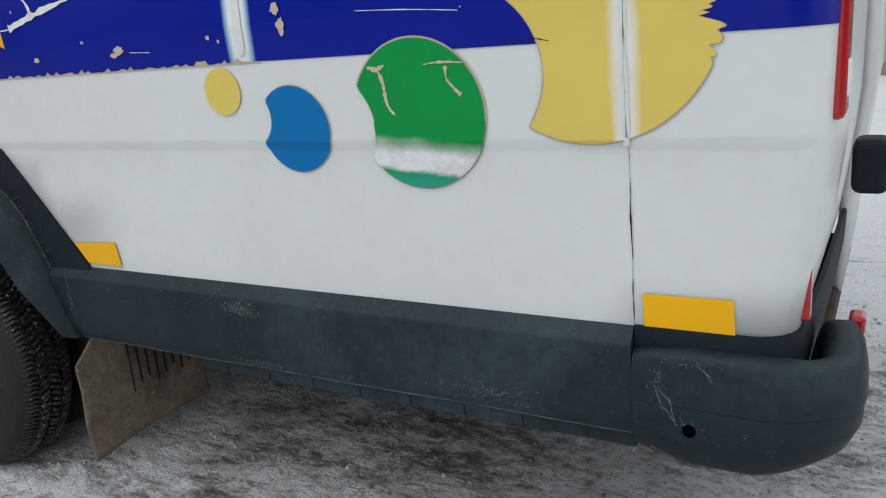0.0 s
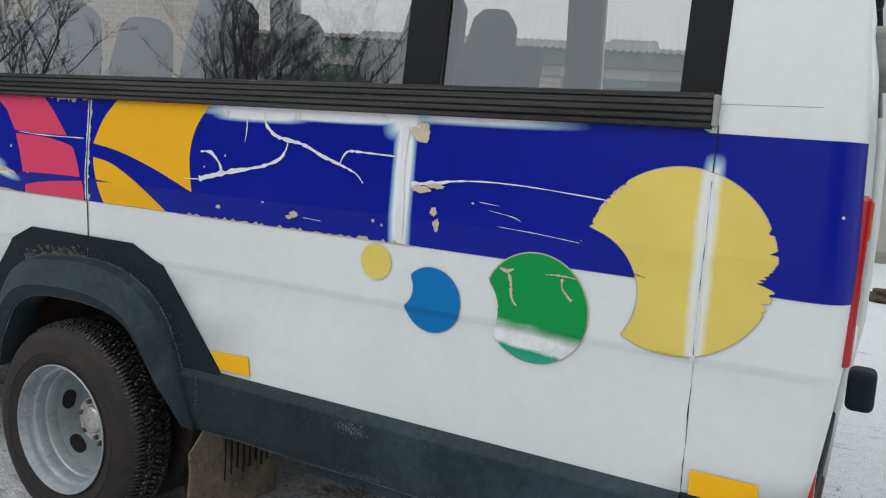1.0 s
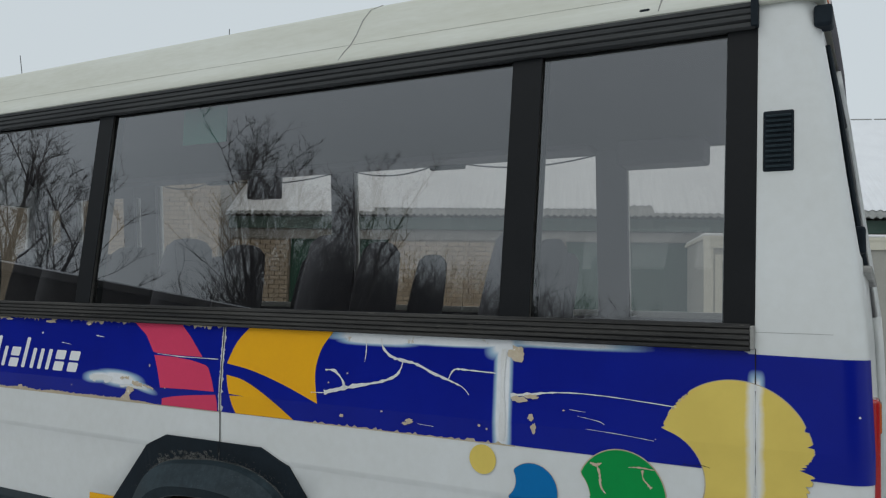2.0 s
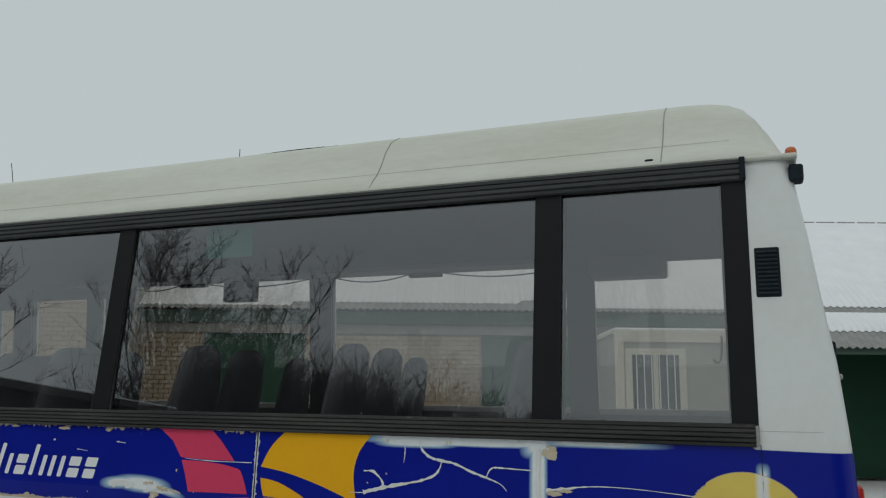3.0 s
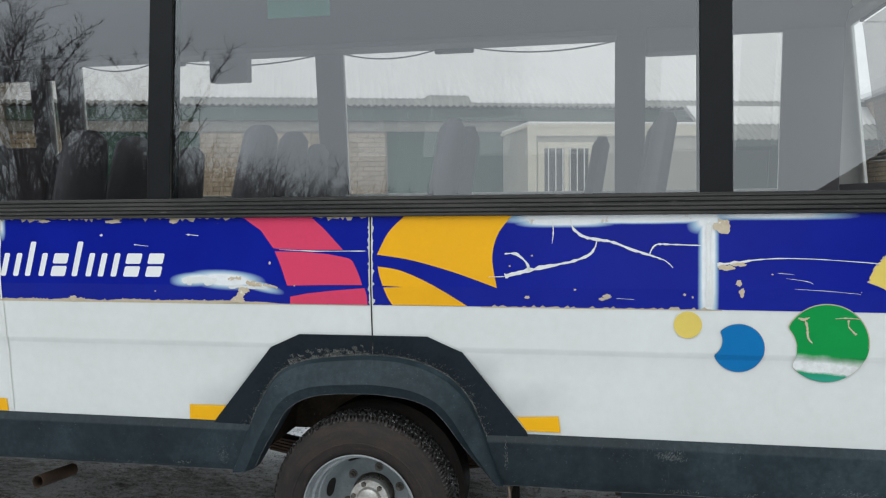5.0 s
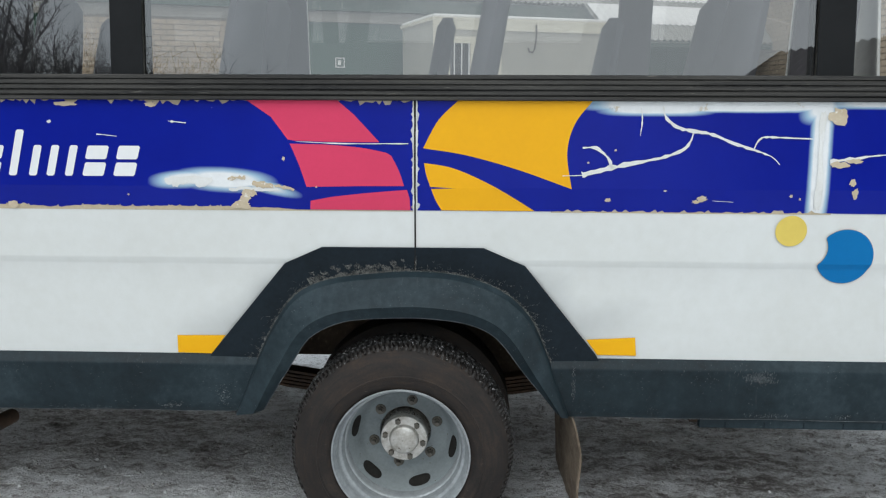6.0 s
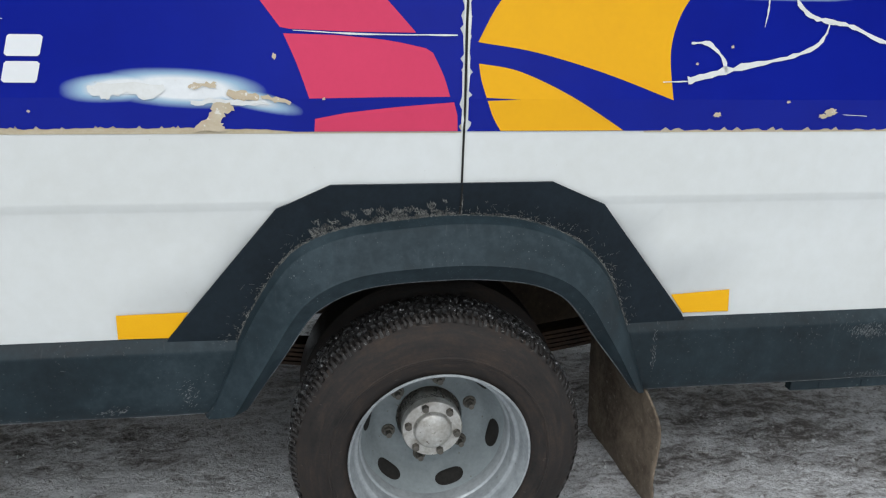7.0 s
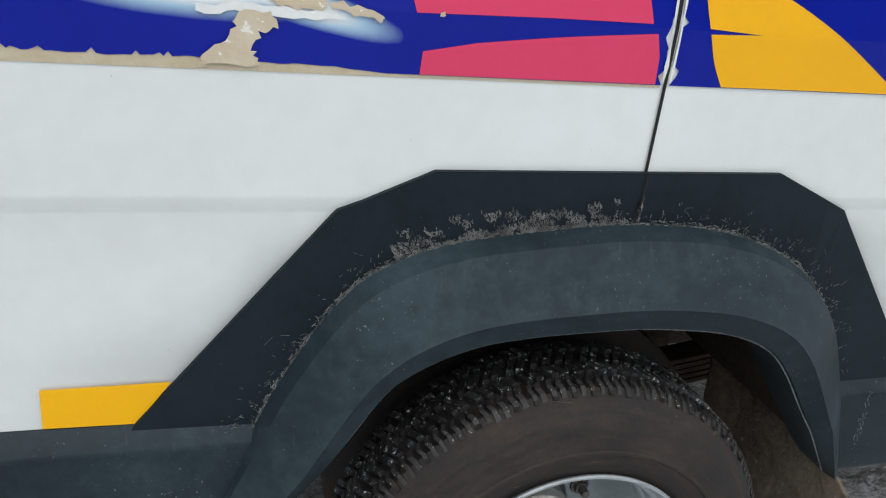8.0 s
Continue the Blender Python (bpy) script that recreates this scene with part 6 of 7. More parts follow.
part("headlining", bm, M_LINER, bus, smooth=True)
for far in (False, True):
    bm = bmesh.new()
    a, b = (0.055, 0.085) if not far else (WIDTH - 0.085, WIDTH - 0.055)
    box(bm, X_FRONT, 2.40, a, b, 1.0, 1.665)
    part("side_lining", bm, M_LINER, bus)
    wins = FAR_OPENINGS if far else OPENINGS
    edges = [X_FRONT] + [v for ab in wins for v in ab] + [2.40]
    for x0, x1 in zip(edges[0::2], edges[1::2]):
        bm = bmesh.new()
        vs = []
        for x in (x0 - 0.008, x1 + 0.008):
            for z in (1.66, 2.652):
                for d in (0.032, 0.06):
                    y = flank(z) + d
                    vs.append(bm.verts.new((x, WIDTH - y if far else y, z)))
        for q in ((0, 2, 3, 1), (4, 5, 7, 6), (0, 4, 6, 2), (1, 3, 7, 5), (0, 1, 5, 4), (2, 6, 7, 3)):
            bm.faces.new([vs[i] for i in q])
        part("pillar_lining", bm, M_LINER if far else M_TRIM_DARK, bus)
part("rear_lining", fresh_box(2.40, 2.43, 0.12, WIDTH - 0.12, 1.0, 1.72), M_LINER, bus)
part("luggage_shelf", fresh_box(-3.2, 1.075, WIDTH - 0.36, WIDTH - 0.125, 2.635, 2.67, bevel=0.01), M_LINER, bus)
part("luggage_shelf", fresh_box(1.245, 1.73, WIDTH - 0.34, WIDTH - 0.125, 2.53, 2.67, bevel=0.02), M_LINER, bus)
part("hung_box", fresh_box(-1.655, -1.38, WIDTH - 0.22, WIDTH - 0.13, 2.475, 2.64, bevel=0.01), M_LINER, bus, "grey box hung at the far window")
part("partition_panel", fresh_box(-3.84, -3.03, WIDTH - 0.16, WIDTH - 0.13, 1.0, 2.07, bevel=0.006), M_LINER, bus, "grey panel by the front door")
for x0, x1, z0 in ((-3.82, -2.80, 2.55), (-4.28, -3.86, 2.475)):
    part("header_panel", fresh_box(x0, x1, WIDTH - 0.16, WIDTH - 0.13, z0, 2.70, bevel=0.006), M_LINER, bus)
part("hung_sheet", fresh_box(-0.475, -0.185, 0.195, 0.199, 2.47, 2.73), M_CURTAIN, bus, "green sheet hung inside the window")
bm = bmesh.new()
for x0, x1 in ((-2.66, -2.12), (-1.92, -0.90), (-0.72, -0.08), (0.16, 1.07)):
    pts = []
    for i in range(17):
        t = i / 16
        pts.append((x0 + (x1 - x0) * t, WIDTH - 0.14, 2.640 - 0.045 * 4 * t * (1 - t)))
    tube(bm, pts, 0.005, 6)
part("curtain_cord", bm, M_CABLE, bus, "sagging dark cord along the far windows")
for x in (-0.09, -2.13):
    part("cord_hook", fresh_box(x, x + 0.26, WIDTH - 0.17, WIDTH - 0.125, 2.608, 2.648, bevel=0.012), M_TRIM_DARK, bus)


def seat_at(x, y):
    """A passenger seat facing forward (towards -x): cushion, sloping backrest with rounded head."""
    seat = anchor("passenger_seat")
    seat.parent = bus
    part("cushion", fresh_box(x - 0.42, x + 0.04, y - 0.21, y + 0.21, 1.16, 1.28, bevel=0.04, seg=3), M_SEAT, seat)
    bm = bmesh.new()
    prof = [(0.20, 0.0), (0.215, 0.25), (0.215, 0.50), (0.20, 0.62), (0.18, 0.72), (0.165, 0.775), (0.12, 0.81), (0.05, 0.822)]
    rows = []
    for half, h in prof:
        lean = 0.02 + 0.17 * h
        d = 0.060 - 0.012 * h if h < 0.78 else 0.030
        row = []
        for k in range(12):
            a = 2 * math.pi * k / 12
            cy = half * 0.90 * (abs(math.cos(a)) ** 0.75) * (1 if math.cos(a) >= 0 else -1)
            cx = d * (abs(math.sin(a)) ** 0.9) * (1 if math.sin(a) >= 0 else -1)
            row.append(bm.verts.new((x + lean + cx, y + cy, 1.20 + h)))
        rows.append(row)
    for ra, rb in zip(rows, rows[1:]):
        for k in range(12):
            j = (k + 1) % 12
            bm.faces.new((ra[k], ra[j], rb[j], rb[k]))
    bm.faces.new(rows[-1])
    bm.faces.new(list(reversed(rows[0])))
    part("backrest", bm, M_SEAT, seat, "grey cloth backrest", smooth=True)
    part("seat_leg", fresh_box(x - 0.22, x - 0.14, y - 0.05, y + 0.05, 1.0, 1.17), M_TRIM_DARK, seat)


for x in (-2.47, -1.54, -0.61, 0.32, 1.25):
    for y in (0.40, 0.82):
        seat_at(x - 0.15, y)
for x in (-2.61, -1.71, -0.82, 0.09, 0.98):
    seat_at(x - 0.15, 1.76)

# ---------------------------------------------------------------- garage row behind the bus
YARD = Matrix.Translation((-3.0, 15.5, 0)) @ Matrix.Rotation(radians(20), 4, "Z")


def yard_box(name, u0, u1, v0, v1, z0, z1, mat, parent, label="", bevel=0.0):
    bm = fresh_box(u0, u1, v0, v1, z0, z1, bevel=bevel)
    bmesh.ops.transform(bm, matrix=YARD, verts=bm.verts)
    return part(name, bm, mat, parent, label)


garage = anchor("garage_row", YARD)
tagged(garage, "low cream brick garages with green gates and snowy corrugated roof", "garage")
EAVE, RIDGE, DEEP = 3.83, 6.98, 4.3
SPLIT = 6.2
DOORS = [(-7.75, -5.26), (-1.0, 2.5), (7.27, 10.4), (12.0, 15.0)]
WALL_U = (-18.0, 18.0)
edges = [WALL_U[0]] + [v for d in DOORS for v in d] + [WALL_U[1]]
for u0, u1 in zip(edges[0::2], edges[1::2]):
    yard_box("wall", u0, u1, 0.02, 0.3, -0.1, 3.68, M_MORTAR, garage, "cream brick wall")
yard_box("back_wall", WALL_U[0], WALL_U[1], 2 * DEEP, 2 * DEEP + 0.2, 0, 3.4, M_MORTAR, garage)
yard_box("side_wall", WALL_U[0] - 0.2, WALL_U[0], 0, 2 * DEEP, 0, 3.4, M_MORTAR, garage)
yard_box("side_wall", WALL_U[1], WALL_U[1] + 0.2, 0, 2 * DEEP, 0, 3.4, M_MORTAR, garage)
yard_box("lintel_beam", WALL_U[0], WALL_U[1], -0.02, 0.3, 3.25, 3.47, M_CONCRETE, garage, "grey concrete lintel beam")
yard_box("fascia_board", WALL_U[0], WALL_U[1], -0.12, -0.05, 3.49, 3.78, M_FASCIA, garage, "weathered green fascia board")
for a, b in DOORS:
    gate = yard_box("gate", a, b, 0.10, 0.16, 0.05, 3.25, M_GREENPAINT, garage, "dark green steel gate")
    mid = (a + b) / 2
    for u in (a + 0.03, mid - 0.02, b - 0.09):
        yard_box("gate_strip", u, u + 0.06, 0.085, 0.10, 0.08, 3.12, M_GREENPAINT, gate)
    for z in (0.1, 1.55, 3.02):
        yard_box("gate_strip", a + 0.05, b - 0.05, 0.088, 0.10, z, z + 0.05, M_GREENPAINT, gate)
for u, zp in ((0.36, 2.27), (13.0, 1.75)):
    plate_ob = yard_box("number_plate", u - 0.105, u + 0.105, 0.07, 0.084, zp, zp + 0.22, M_LETTER, garage, "small pale plate with a plain bar")
    yard_box("plate_bar", u - 0.085, u + 0.085, 0.066, 0.07, zp + 0.02, zp + 0.20, M_FASCIA, plate_ob)
    yard_box("plate_bar", u - 0.05, u + 0.02, 0.062, 0.066, zp + 0.06, zp + 0.16, M_LETTER, plate_ob)


def corrugated(u0, u1, v0, z0, v1, z1, pitch, amp, mat, name, parent, thick=0.02, label=""):
    """A corrugated roof slope from (v0, z0) at the eave up to (v1, z1)."""
    bm = bmesh.new()
    n = int((u1 - u0) / pitch * 6)
    lo, hi, lo2 = [], [], []
    for i in range(n + 1):
        u = u0 + (u1 - u0) * i / n
        w = amp * math.sin(2 * math.pi * u / pitch)
        lo.append(bm.verts.new((u, v0, z0 + w)))
        hi.append(bm.verts.new((u, v1, z1 + w)))
        lo2.append(bm.verts.new((u, v0, z0 + w - thick)))
    for i in range(n):
        bm.faces.new((lo[i], lo[i + 1], hi[i + 1], hi[i]))
        bm.faces.new((lo2[i], lo2[i + 1], lo[i + 1], lo[i]))
    bmesh.ops.transform(bm, matrix=YARD, verts=bm.verts)
    return part(name, bm, mat, parent, label, smooth=True)


slope = (RIDGE - EAVE) / (DEEP + 0.35)
corrugated(WALL_U[0], WALL_U[1], -0.35, EAVE, DEEP, RIDGE, 0.165, 0.021, M_SLATE, "roof_sheet", garage, label="grey corrugated fibre-cement roof")
corrugated(SPLIT, WALL_U[1], -1.6, 2.955, -0.30, 3.835, 0.165, 0.021, M_SLATE, "roof_sheet", garage, label="grey corrugated fibre-cement roof")
corrugated(WALL_U[0], WALL_U[1], 2 * DEEP + 0.35, EAVE, DEEP, RIDGE, 0.165, 0.021, M_SLATE, "roof_sheet", garage)
bm = bmesh.new()
box(bm, SPLIT, WALL_U[1], -1.52, -1.44, 2.80, 2.93)
bmesh.ops.transform(bm, matrix=YARD, verts=bm.verts)
part("fascia_board", bm, M_FASCIA, garage)


def snow_on(u0, u1, v0, v1, lift, seed, base_v=-0.35, base_z=EAVE, sl=slope, wavy=0.012):
    """A snow sheet on the slope: wavy with the corrugation below, an uneven lower edge with steps."""
    random.seed(seed)
    bm = bmesh.new()
    nu, nv = int((u1 - u0) / 0.0275), 7
    edge = [v0]
    step = v0
    for i in range(nu):
        if random.random() < 0.0066:
            step = v0 + random.choice((0.0, 0.16, 0.3, 0.45))
        edge.append(step)
    rows = []
    for i in range(nu + 1):
        u = u0 + (u1 - u0) * i / nu
        row = []
        for k in range(nv + 1):
            t = k / nv
            v = edge[i] + (v1 - edge[i]) * t
            z = base_z + (v - base_v) * sl + (0.0 if k == 0 else lift * min(1, t * 6)) + wavy * math.sin(2 * math.pi * u / 0.165) * max(0.12, 1 - 2.2 * t) + 0.01
            row.append(bm.verts.new((u, v, z + 0.01)))
        rows.append(row)
    for ra, rb in zip(rows, rows[1:]):
        for k in range(nv):
            bm.faces.new((ra[k], rb[k], rb[k + 1], ra[k + 1]))
    bmesh.ops.transform(bm, matrix=YARD, verts=bm.verts)
    return tagged(link_mesh("roof_snow", bm, M_SNOW, smooth=True), "white snow lying on the corrugated garage roof", "snow", kind="stuff")


snow_on(WALL_U[0] + 0.1, WALL_U[1] - 0.1, -0.28, DEEP, 0.07, 4, wavy=0.016)
snow_on(SPLIT + 0.05, WALL_U[1] - 0.1, -1.50, -0.36, 0.035, 6, -1.6, 2.955, slope, 0.018)
for i in range(60):
    u = WALL_U[0] + 0.6 * i + 0.05
    if u < WALL_U[1] - 0.5:
        bm = fresh_box(u, u + 0.54, DEEP - 0.08, DEEP + 0.08, RIDGE + 0.02, RIDGE + 0.075, bevel=0.015)
        bmesh.ops.transform(bm, matrix=YARD, verts=bm.verts)
        part("ridge_tile", bm, M_SLATE, garage)

# taller brick house against the end of the garages
house = anchor("brick_house", YARD)
tagged(house, "taller cream brick house against the end of the garages", "house")
yard_box("wall", -16.0, -9.3, -0.6, 3.4, -0.1, 6.4, M_MORTAR, house, "cream brick wall")
yard_box("roof", -16.3, -9.1, -0.9, 3.7, 6.4, 6.6, M_SNOW, house, "snow-covered flat roof")

# site cabin in front of the garages
cabin = anchor("site_cabin", YARD)
tagged(cabin, "pale grey sheet-clad site cabin with a barred window", "cabin")
C0, C1, CV = 1.66, 5.52, -2.8
CZ = 3.10
W0, W1, WZ0, WZ1 = 1.99, 2.94, 1.58, 2.67
yard_box("wall", C0, W0, CV, CV + 0.06, 0.12, CZ, M_CABIN, cabin)
yard_box("wall", W1, C1, CV, CV + 0.06, 0.12, CZ, M_CABIN, cabin)
yard_box("wall", W0, W1, CV, CV + 0.06, 0.12, WZ0, M_CABIN, cabin)
yard_box("wall", W0, W1, CV, CV + 0.06, WZ1, CZ, M_CABIN, cabin)
yard_box("side_wall", C1 - 0.06, C1, CV + 0.06, CV + 2.3, 0.12, CZ, M_CABIN, cabin)
yard_box("side_wall", C0, C0 + 0.06, CV + 0.06, CV + 2.3, 0.12, CZ, M_CABIN, cabin)
yard_box("inner_wall", C0 + 0.06, C1 - 0.06, CV + 2.24, CV + 2.3, 0.12, CZ, M_SHED, cabin)
yard_box("roof", C0 - 0.05, C1 + 0.05, CV - 0.06, CV + 2.35, CZ, CZ + 0.06, M_CREAM, cabin)
yard_box("roof_trim", C0 - 0.03, C1 + 0.03, CV - 0.05, CV, CZ - 0.17, CZ, M_CREAM, cabin, "pale trim under the cabin roof")
yard_box("corner_post", C0 - 0.02, C0 + 0.16, CV - 0.03, CV, 0.12, CZ - 0.17, M_CREAM, cabin)
yard_box("corner_post", C1 - 0.12, C1 + 0.02, CV - 0.03, CV, 0.12, CZ - 0.17, M_CREAM, cabin)
yard_box("base_beam", C0, C1, CV - 0.02, CV + 2.3, -0.05, 0.18, M_CONCRETE, cabin)
win = anchor("window", YARD)
win.parent = cabin
win.matrix_parent_inverse = cabin.matrix_world.inverted()
for a, b, c, d in ((W0 - 0.14, W0, WZ0 - 0.13, WZ1 + 0.13), (W1, W1 + 0.14, WZ0 - 0.13, WZ1 + 0.13), (W0, W1, WZ1, WZ1 + 0.13), (W0, W1, WZ0 - 0.13, WZ0), ((W0 + W1) / 2 - 0.05, (W0 + W1) / 2 + 0.05, WZ0, WZ1)):
    yard_box("window_frame", a, b, CV - 0.03, CV + 0.01, c, d, M_CREAM, win, bevel=0.006)
for k in range(6):
    u = W0 + 0.09 + k * (W1 - W0 - 0.18) / 5
    yard_box("window_bar", u - 0.010, u + 0.010, CV - 0.02, CV, WZ0, WZ1, M_LETTER, win, "white steel window bar")
yard_box("pane", W0, W1, CV + 0.02, CV + 0.024, WZ0, WZ1, M_DARKGLASS, win)
yard_box("window_blind", W0, W1, CV + 0.05, CV + 0.055, WZ1 - 0.32, WZ1, M_BRICK, win, "short reddish curtain")
bm = bmesh.new()
tube(bm, [YARD @ Vector(p) for p in ((3.80, CV - 0.08, 3.06), (3.80, CV - 0.1, 2.86), (3.77, CV - 0.1, 2.60), (3.72, CV - 0.1, 2.52), (3.65, CV - 0.1, 2.53), (3.62, CV - 0.1, 2.60))], 0.020, 8)
part("drain_hook", bm, M_FRAME, cabin, "bent dark pipe on the cabin wall", smooth=True)
snow_cap = fresh_box(C0 - 0.03, C1 + 0.03, CV - 0.04, CV + 2.3, CZ + 0.055, CZ + 0.12, bevel=0.03)
bmesh.ops.transform(snow_cap, matrix=YARD, verts=snow_cap.verts)
tagged(link_mesh("cabin_snow", snow_cap, M_SNOW), "thin snow on the cabin roof", "snow", kind="stuff")

# heaps of dirty snow in the yard
def snow_heap(x, y, rx, ry, h, seed, mat, label):
    bm = bmesh.new()
    bmesh.ops.create_icosphere(bm, subdivisions=4, radius=1)
    for v in bm.verts:
        n = noise.fractal(v.co * 1.7 + Vector((seed, 0, 0)), 1.0, 2.0, 4)
        k = 1 + 0.35 * n
        v.co = Vector((x + v.co.x * rx * k, y + v.co.y * ry * k, max(-0.05, v.co.z * h * k)))
    tagged(link_mesh("snow_heap", bm, mat, smooth=True), label, "snow heap", group="snow heaps")


snow_heap(2.95, 9.6, 0.40, 0.26, 0.14, 1, M_UNDER, "dark heap of dirty frozen slush on the yard")
snow_heap(-5.5, 11.5, 1.6, 0.8, 0.35, 5, M_SNOW, "shovelled white snow heap by the garages")
snow_heap(-4.6, 2.5, 0.9, 0.6, 0.16, 9, M_SNOW, "low lumpy heap of trodden snow")

# brick wing seen through the rear window
wing = anchor("brick_wing")
tagged(wing, "cream brick wing with a snowy roof beyond the bus", "building")
part("wall", fresh_box(7.6, 7.9, 4.0, 20.4, -0.1, 4.05), M_MORTAR, wing, "cream brick wall")
bm = bmesh.new()
v = [bm.verts.new(p) for p in ((7.3, 3.6, 4.10), (7.3, 20.3, 4.10), (11.5, 20.3, 6.9), (11.5, 3.6, 6.9), (7.3, 3.6, 4.0), (7.3, 20.3, 4.0), (11.5, 20.3, 6.8), (11.5, 3.6, 6.8))]
for q in ((0, 1, 2, 3), (4, 7, 6, 5), (0, 4, 5, 1), (1, 5, 6, 2), (2, 6, 7, 3), (3, 7, 4, 0)):
    bm.faces.new([v[i] for i in q])
part("roof", bm, M_SNOW, wing, "snow-covered roof slope")

# ---------------------------------------------------------------- behind the camera, mirrored in the windows
def bare_tree(x, y, height, seed, stems=4):
    """A leafless tree that forks low into several stems, with limbs and several orders of thin twigs."""
    rnd = random.Random(seed)
    bm_t, bm_c = bmesh.new(), bmesh.new()
    k_r = height / 11

    def grow(bm_into, p, d, length, r, order):
        pts, rad = [p.copy()], [r]
        n = 6 if order < 2 else 3
        for i in range(n):
            d = (d + Vector((rnd.uniform(-1, 1), rnd.uniform(-1, 1), rnd.uniform(-0.3, 0.5))) * (0.13 if order < 2 else 0.22)).normalized()
            p = p + d * (length / n)
            pts.append(p.copy())
            rad.append(r * (1 - 0.72 * (i + 1) / n))
        tube(bm_into, pts, rad, 7 if order == 0 else (5 if order < 2 else 3), cap=False)
        if order >= 4:
            return
        count = (10, 7, 6, 4)[order]
        for k in range(count):
            t = rnd.uniform(0.25, 1.0) if order else 0.24 + 0.76 * (k + rnd.random()) / count
            i = min(n - 1, int(t * n))
            base = pts[i].lerp(pts[i + 1], t * n - i)
            side = Vector((rnd.uniform(-1, 1), rnd.uniform(-1, 1), 0.1)).normalized()
            nd = (d * rnd.uniform(0.35, 0.7) + side * rnd.uniform(0.45, 0.80) + Vector((0, 0, 0.34 if order < 2 else 0.12))).normalized()
            floor_r = (0.028, 0.0135, 0.0080, 0.0060)[order] * k_r
            grow(bm_c, base, nd, length * rnd.uniform(0.31, 0.52) * (1.25 - 0.55 * t if order == 0 else 1.0), max(floor_r, rad[i] * 0.5), order + 1)

    for k in range(stems):
        a = 2 * math.pi * (k + rnd.random() * 0.6) / stems
        lean = rnd.uniform(0.05, 0.13)
        grow(bm_t, Vector((x + 0.25 * math.cos(a), y + 0.25 * math.sin(a), -0.1)), Vector((lean * math.cos(a) - 0.04, lean * math.sin(a) + 0.04, 1)).normalized(), height * rnd.uniform(0.62, 0.80), height * 0.0105, 0)
    tree = anchor("bare_tree", Matrix.Translation((x, y, 0)))
    tagged(tree, "leafless winter tree with several stems and fine dark twigs", "tree", group="bare trees")
    part("trunk", bm_t, M_BARK, tree)
    part("crown", bm_c, M_BARK, tree, "leafless crown of fine twigs")


def bush(x, y, h, w, seed):
    """A leafless bush: many stems that fork twice into wiry twigs."""
    rnd = random.Random(seed)
    bm = bmesh.new()

    def shoot(p, d, length, r, order):
        pts = [p]
        n = 4 if order == 0 else 2
        for _ in range(n):
            d = (d + Vector((rnd.uniform(-1, 1), rnd.uniform(-1, 1), rnd.uniform(-0.5, 0.7))) * (0.16 + 0.10 * order)).normalized()
            pts.append(pts[-1] + d * length / n)
        tube(bm, pts, [r * (1 - 0.65 * k / n) for k in range(n + 1)], 3, cap=False)
        if order == 2:
            return
        for _ in range(11 if order == 0 else 3):
            k = rnd.randint(1 if order == 0 else 0, n - 1)
            q = pts[k].lerp(pts[k + 1], rnd.random())
            nd = (d * 0.5 + Vector((rnd.uniform(-1, 1), rnd.uniform(-1, 1), rnd.uniform(-0.2, 0.8)))).normalized()
            shoot(q, nd, length * rnd.uniform(0.14, 0.26) * (1 if order == 0 else 1.7), (0.011, 0.008)[order], order + 1)

    for _ in range(105):
        start_at = Vector((x + rnd.gauss(0, w * 0.36), y + rnd.gauss(0, 0.5), 0))
        shoot(start_at, Vector((rnd.uniform(-0.35, 0.35), rnd.uniform(-0.3, 0.3), 1)).normalized(), h * rnd.uniform(0.80, 1.08), 0.018, 0)
    tagged(link_mesh("bush", bm, M_BARK), "leafless thicket bush with dense dark twigs", "bush", group="thicket")


bare_tree(-13.6, -15.7, 10.6, 3, 4)
bare_tree(-12.5, -16.9, 11.2, 8, 4)
bare_tree(-17.6, -10.4, 9.8, 12, 3)
for i, (x, y, h, w) in enumerate(((-16.2, -20.4, 6.2, 1.6), (-14.8, -20.8, 6.9, 1.8), (-13.6, -21.2, 6.9, 1.8), (-12.4, -21.6, 6.6, 1.8), (-11.2, -22.2, 6.3, 1.8), (-10.0, -22.6, 6.3, 1.6), (-8.8, -22.8, 6.2, 1.6),
                                  (-7.4, -23.0, 5.8, 1.6), (-6.0, -23.2, 5.4, 1.6), (-4.4, -23.4, 5.0, 1.6), (-3.0, -23.4, 4.7, 1.6), (-14.0, -19.6, 6.0, 1.5), (-10.6, -21.0, 5.8, 1.5), (-18.0, -20.0, 6.0, 1.8))):
    bush(x, y, h, w, 40 + i)

shed = anchor("dark_shed")
tagged(shed, "long low dark board shed with a thin snow edge", "shed")
SHED = Matrix.Translation((-11.6, -13.5, 0)) @ Matrix.Rotation(math.atan2(3.3, -1.8), 4, "Z")


def shed_part(name, a, mat, label=""):
    bm = fresh_box(*a, bevel=0.02)
    bmesh.ops.transform(bm, matrix=SHED, verts=bm.verts)
    part(name, bm, mat, shed, label)


shed_part("wall", (0.2, 13.8, 0.25, 2.1, -0.1, 3.78), M_SHED, "dark tarred board wall")
shed_part("roof", (0.0, 14.0, 0.0, 2.2, 3.78, 3.94), M_TAR, "dark roofing-felt roof")
shed_part("snow_edge", (0.05, 13.9, 0.02, 0.4, 3.94, 3.98), M_SNOW)

# low store with a dark corrugated roof behind the camera on the other hand
store = anchor("store")
tagged(store, "low store with a dark corrugated roof", "shed")
STORE = Matrix.Translation((3.9, -11.0, 0)) @ Matrix.Rotation(math.atan2(3.1, 4.1), 4, "Z")


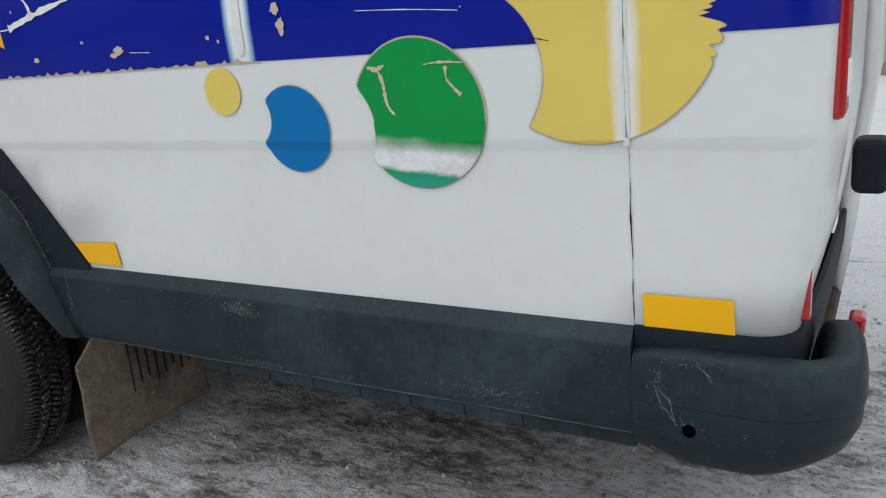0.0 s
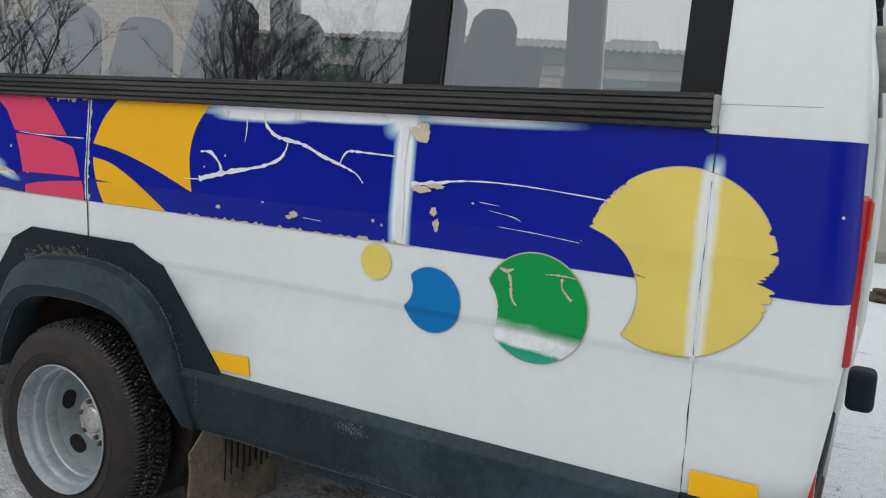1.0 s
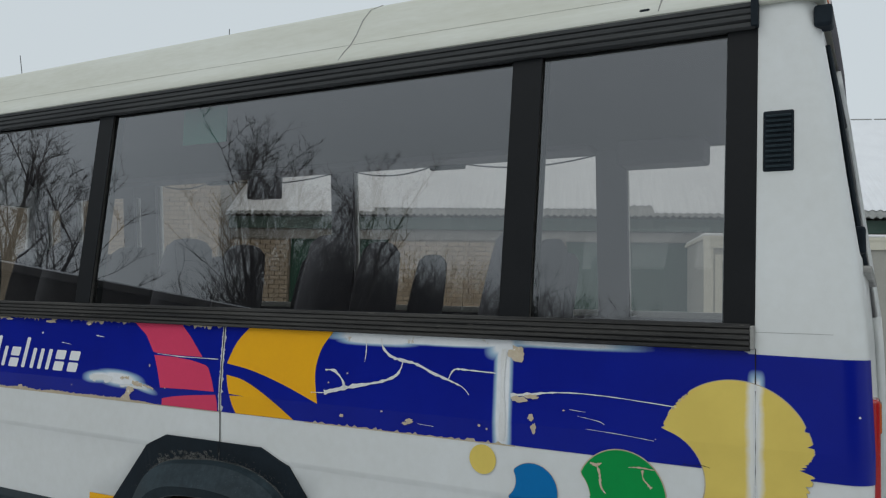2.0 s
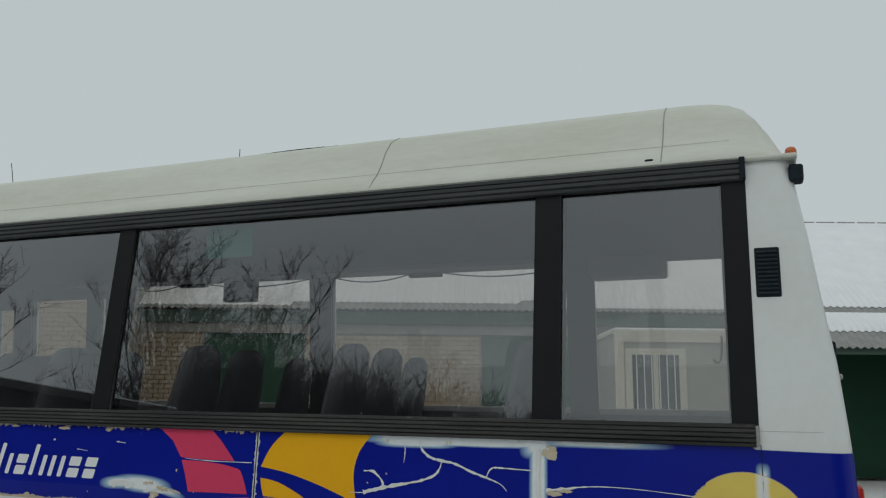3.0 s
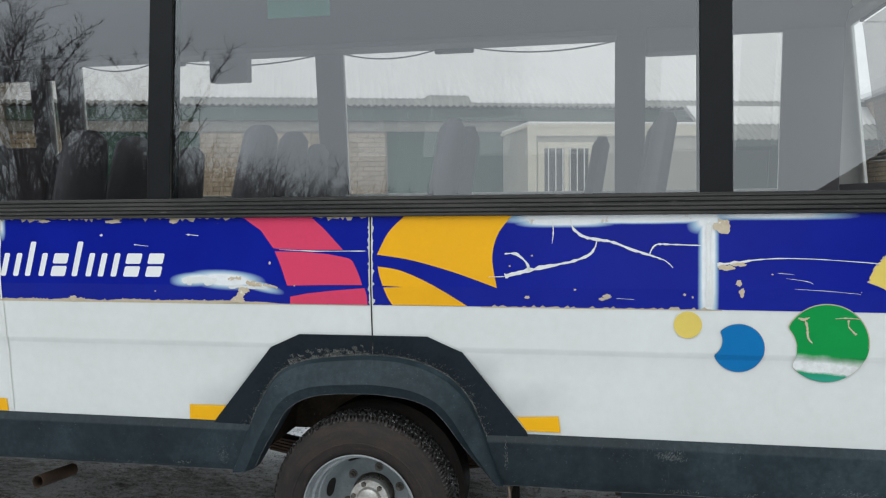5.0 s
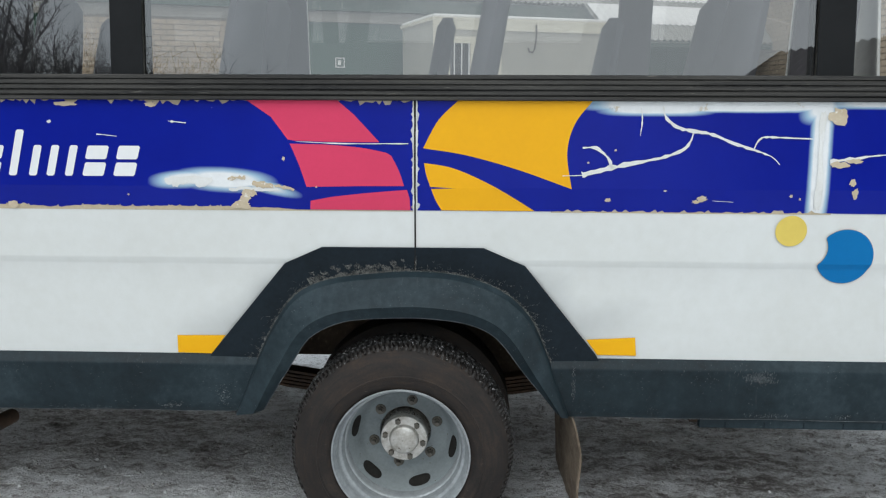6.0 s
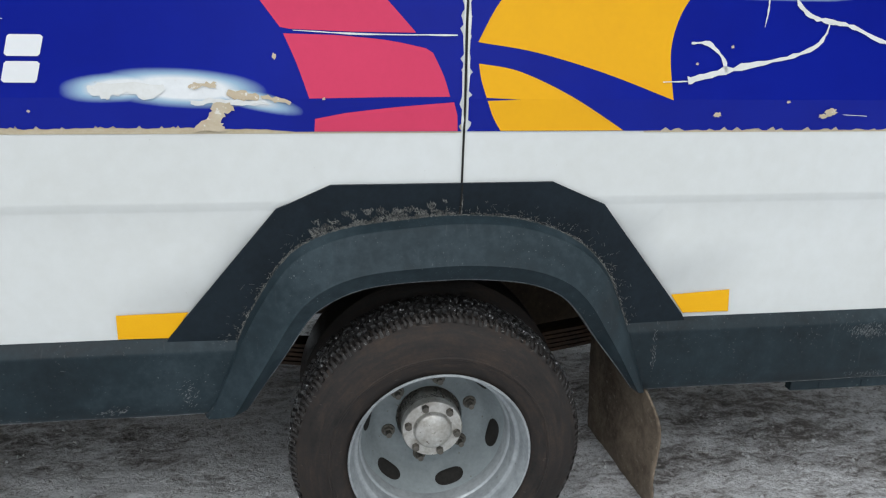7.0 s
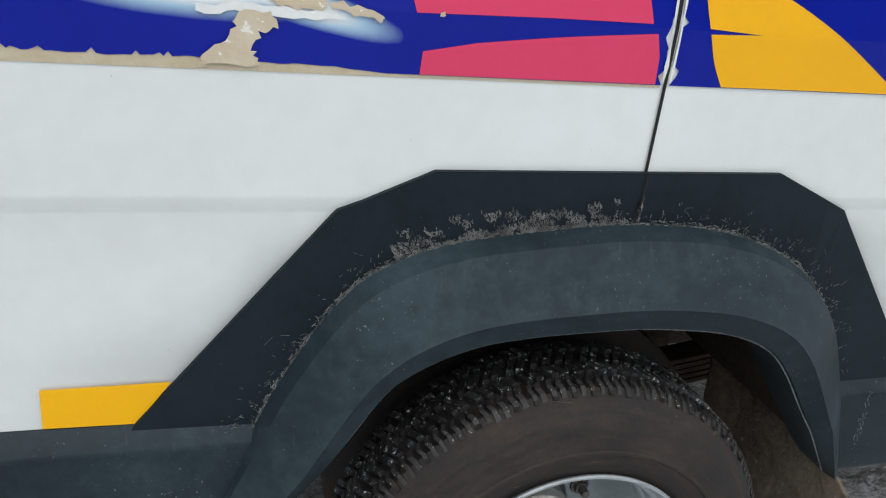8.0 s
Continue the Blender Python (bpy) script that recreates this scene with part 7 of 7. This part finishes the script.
def store_mesh(bm):
    bmesh.ops.transform(bm, matrix=STORE, verts=bm.verts)
    return bm


part("wall", store_mesh(fresh_box(0.3, 9.0, -9.6, -0.5, -0.1, 3.3)), M_SHED, store, "dark tarred board wall")
bm = bmesh.new()
rows = []
for i in range(271):
    x = 9.4 * i / 270
    z = 0.03 * math.sin(2 * math.pi * x / 0.2)
    rows.append([bm.verts.new(p) for p in ((x, 0, 3.42 + z), (x, -5.1, 5.5 + z), (x, -10.2, 3.42 + z))])
for ra, rb in zip(rows, rows[1:]):
    bm.faces.new((ra[0], rb[0], rb[1], ra[1]))
    bm.faces.new((ra[1], rb[1], rb[2], ra[2]))
part("roof", store_mesh(bm), M_TAR, store, "dark corrugated roof")
bm = bmesh.new()
bm.faces.new([bm.verts.new(p) for p in ((0.3, -0.5, 3.3), (0.3, -9.7, 3.3), (0.3, -5.1, 5.35))])
part("gable", store_mesh(bm), M_SHED, store, "dark board gable")

# ---------------------------------------------------------------- bricks, piece by piece
BRICK_L, BRICK_H, JOINT = 0.25, 0.098, 0.012


def brick_mesh(length):
    bm = fresh_box(0, length, -0.02, 0.05, 0, BRICK_H, bevel=0.004, seg=1)
    me = bpy.data.meshes.new("brick")
    bm.to_mesh(me)
    bm.free()
    me.materials.append(M_BRICK)
    return me


def lay_bricks(parent, m, u0, u1, z0, z1, limit):
    whole, half = brick_mesh(BRICK_L), brick_mesh(BRICK_L / 2 - JOINT / 2)
    count, row = 0, 0
    z = z0
    inv = parent.matrix_world.inverted()
    while z + BRICK_H <= z1 and count < limit:
        u = u0
        first = row % 2 == 1
        while u < u1 - 0.06:
            small = first or u + BRICK_L > u1
            first = False
            if small and u + BRICK_L / 2 > u1 + 0.02:
                break
            ob = new("brick", half if small else whole)
            ob.parent = parent
            ob.matrix_parent_inverse = inv
            ob.matrix_basis = m @ Matrix.Translation((u + random.uniform(-0.002, 0.002), random.uniform(-0.003, 0.003), z + random.uniform(-0.002, 0.002)))
            u += (BRICK_L / 2 - JOINT / 2 if small else BRICK_L) + JOINT
            count += 1
        z += BRICK_H + JOINT
        row += 1


random.seed(31)
lay_bricks(garage, YARD, -5.24, -1.01, 1.23, 3.24, 300)
lay_bricks(house, YARD @ Matrix.Translation((0, -0.6, 0)), -12.6, -9.32, 2.2, 4.6, 300)


def joined_bricks(parent, m, areas, name="brickwork"):
    verts, faces = [], []
    rnd = random.Random(77)
    for u0, u1, z0, z1 in areas:
        z, row = z0, 0
        while z + BRICK_H <= z1 + 0.02:
            u = u0
            first = row % 2 == 1
            while u < u1 - 0.05:
                L = min(BRICK_L if not first else BRICK_L / 2, u1 - u)
                first = False
                o = len(verts)
                d = rnd.uniform(-0.004, 0.004)
                for y in (0.03, -0.02 + d):
                    e = 0.0 if y > 0 else 0.004
                    verts += [tuple(m @ Vector(p)) for p in ((u + e, y, z + e), (u + L - e, y, z + e), (u + L - e, y, z + BRICK_H - e), (u + e, y, z + BRICK_H - e))]
                faces += [(o + 4, o + 5, o + 6, o + 7), (o, o + 1, o + 5, o + 4), (o + 1, o + 2, o + 6, o + 5), (o + 2, o + 3, o + 7, o + 6), (o + 3, o, o + 4, o + 7)]
                u += L + JOINT
            z += BRICK_H + JOINT
            row += 1
    me = bpy.data.meshes.new(name)
    me.from_pydata(verts, [], faces)
    me.materials.append(M_BRICK)
    ob = new(name, me)
    ob.parent = parent
    ob.matrix_parent_inverse = parent.matrix_world.inverted()
    tagged(ob, kind="stuff")
    return ob


joined_bricks(garage, YARD, [(-9.28, -7.77, 0.02, 3.24), (-17.9, -16.02, 0.02, 3.24), (-5.24, -1.01, 0.02, 1.20), (2.52, 7.25, 0.02, 3.24), (10.42, 11.98, 0.02, 3.24), (15.02, 17.9, 0.02, 3.24)])
joined_bricks(wing, Matrix.Translation((7.6, 20.4, 0)) @ Matrix.Rotation(radians(-90), 4, "Z"), [(0.0, 16.4, 0.0, 4.0)])
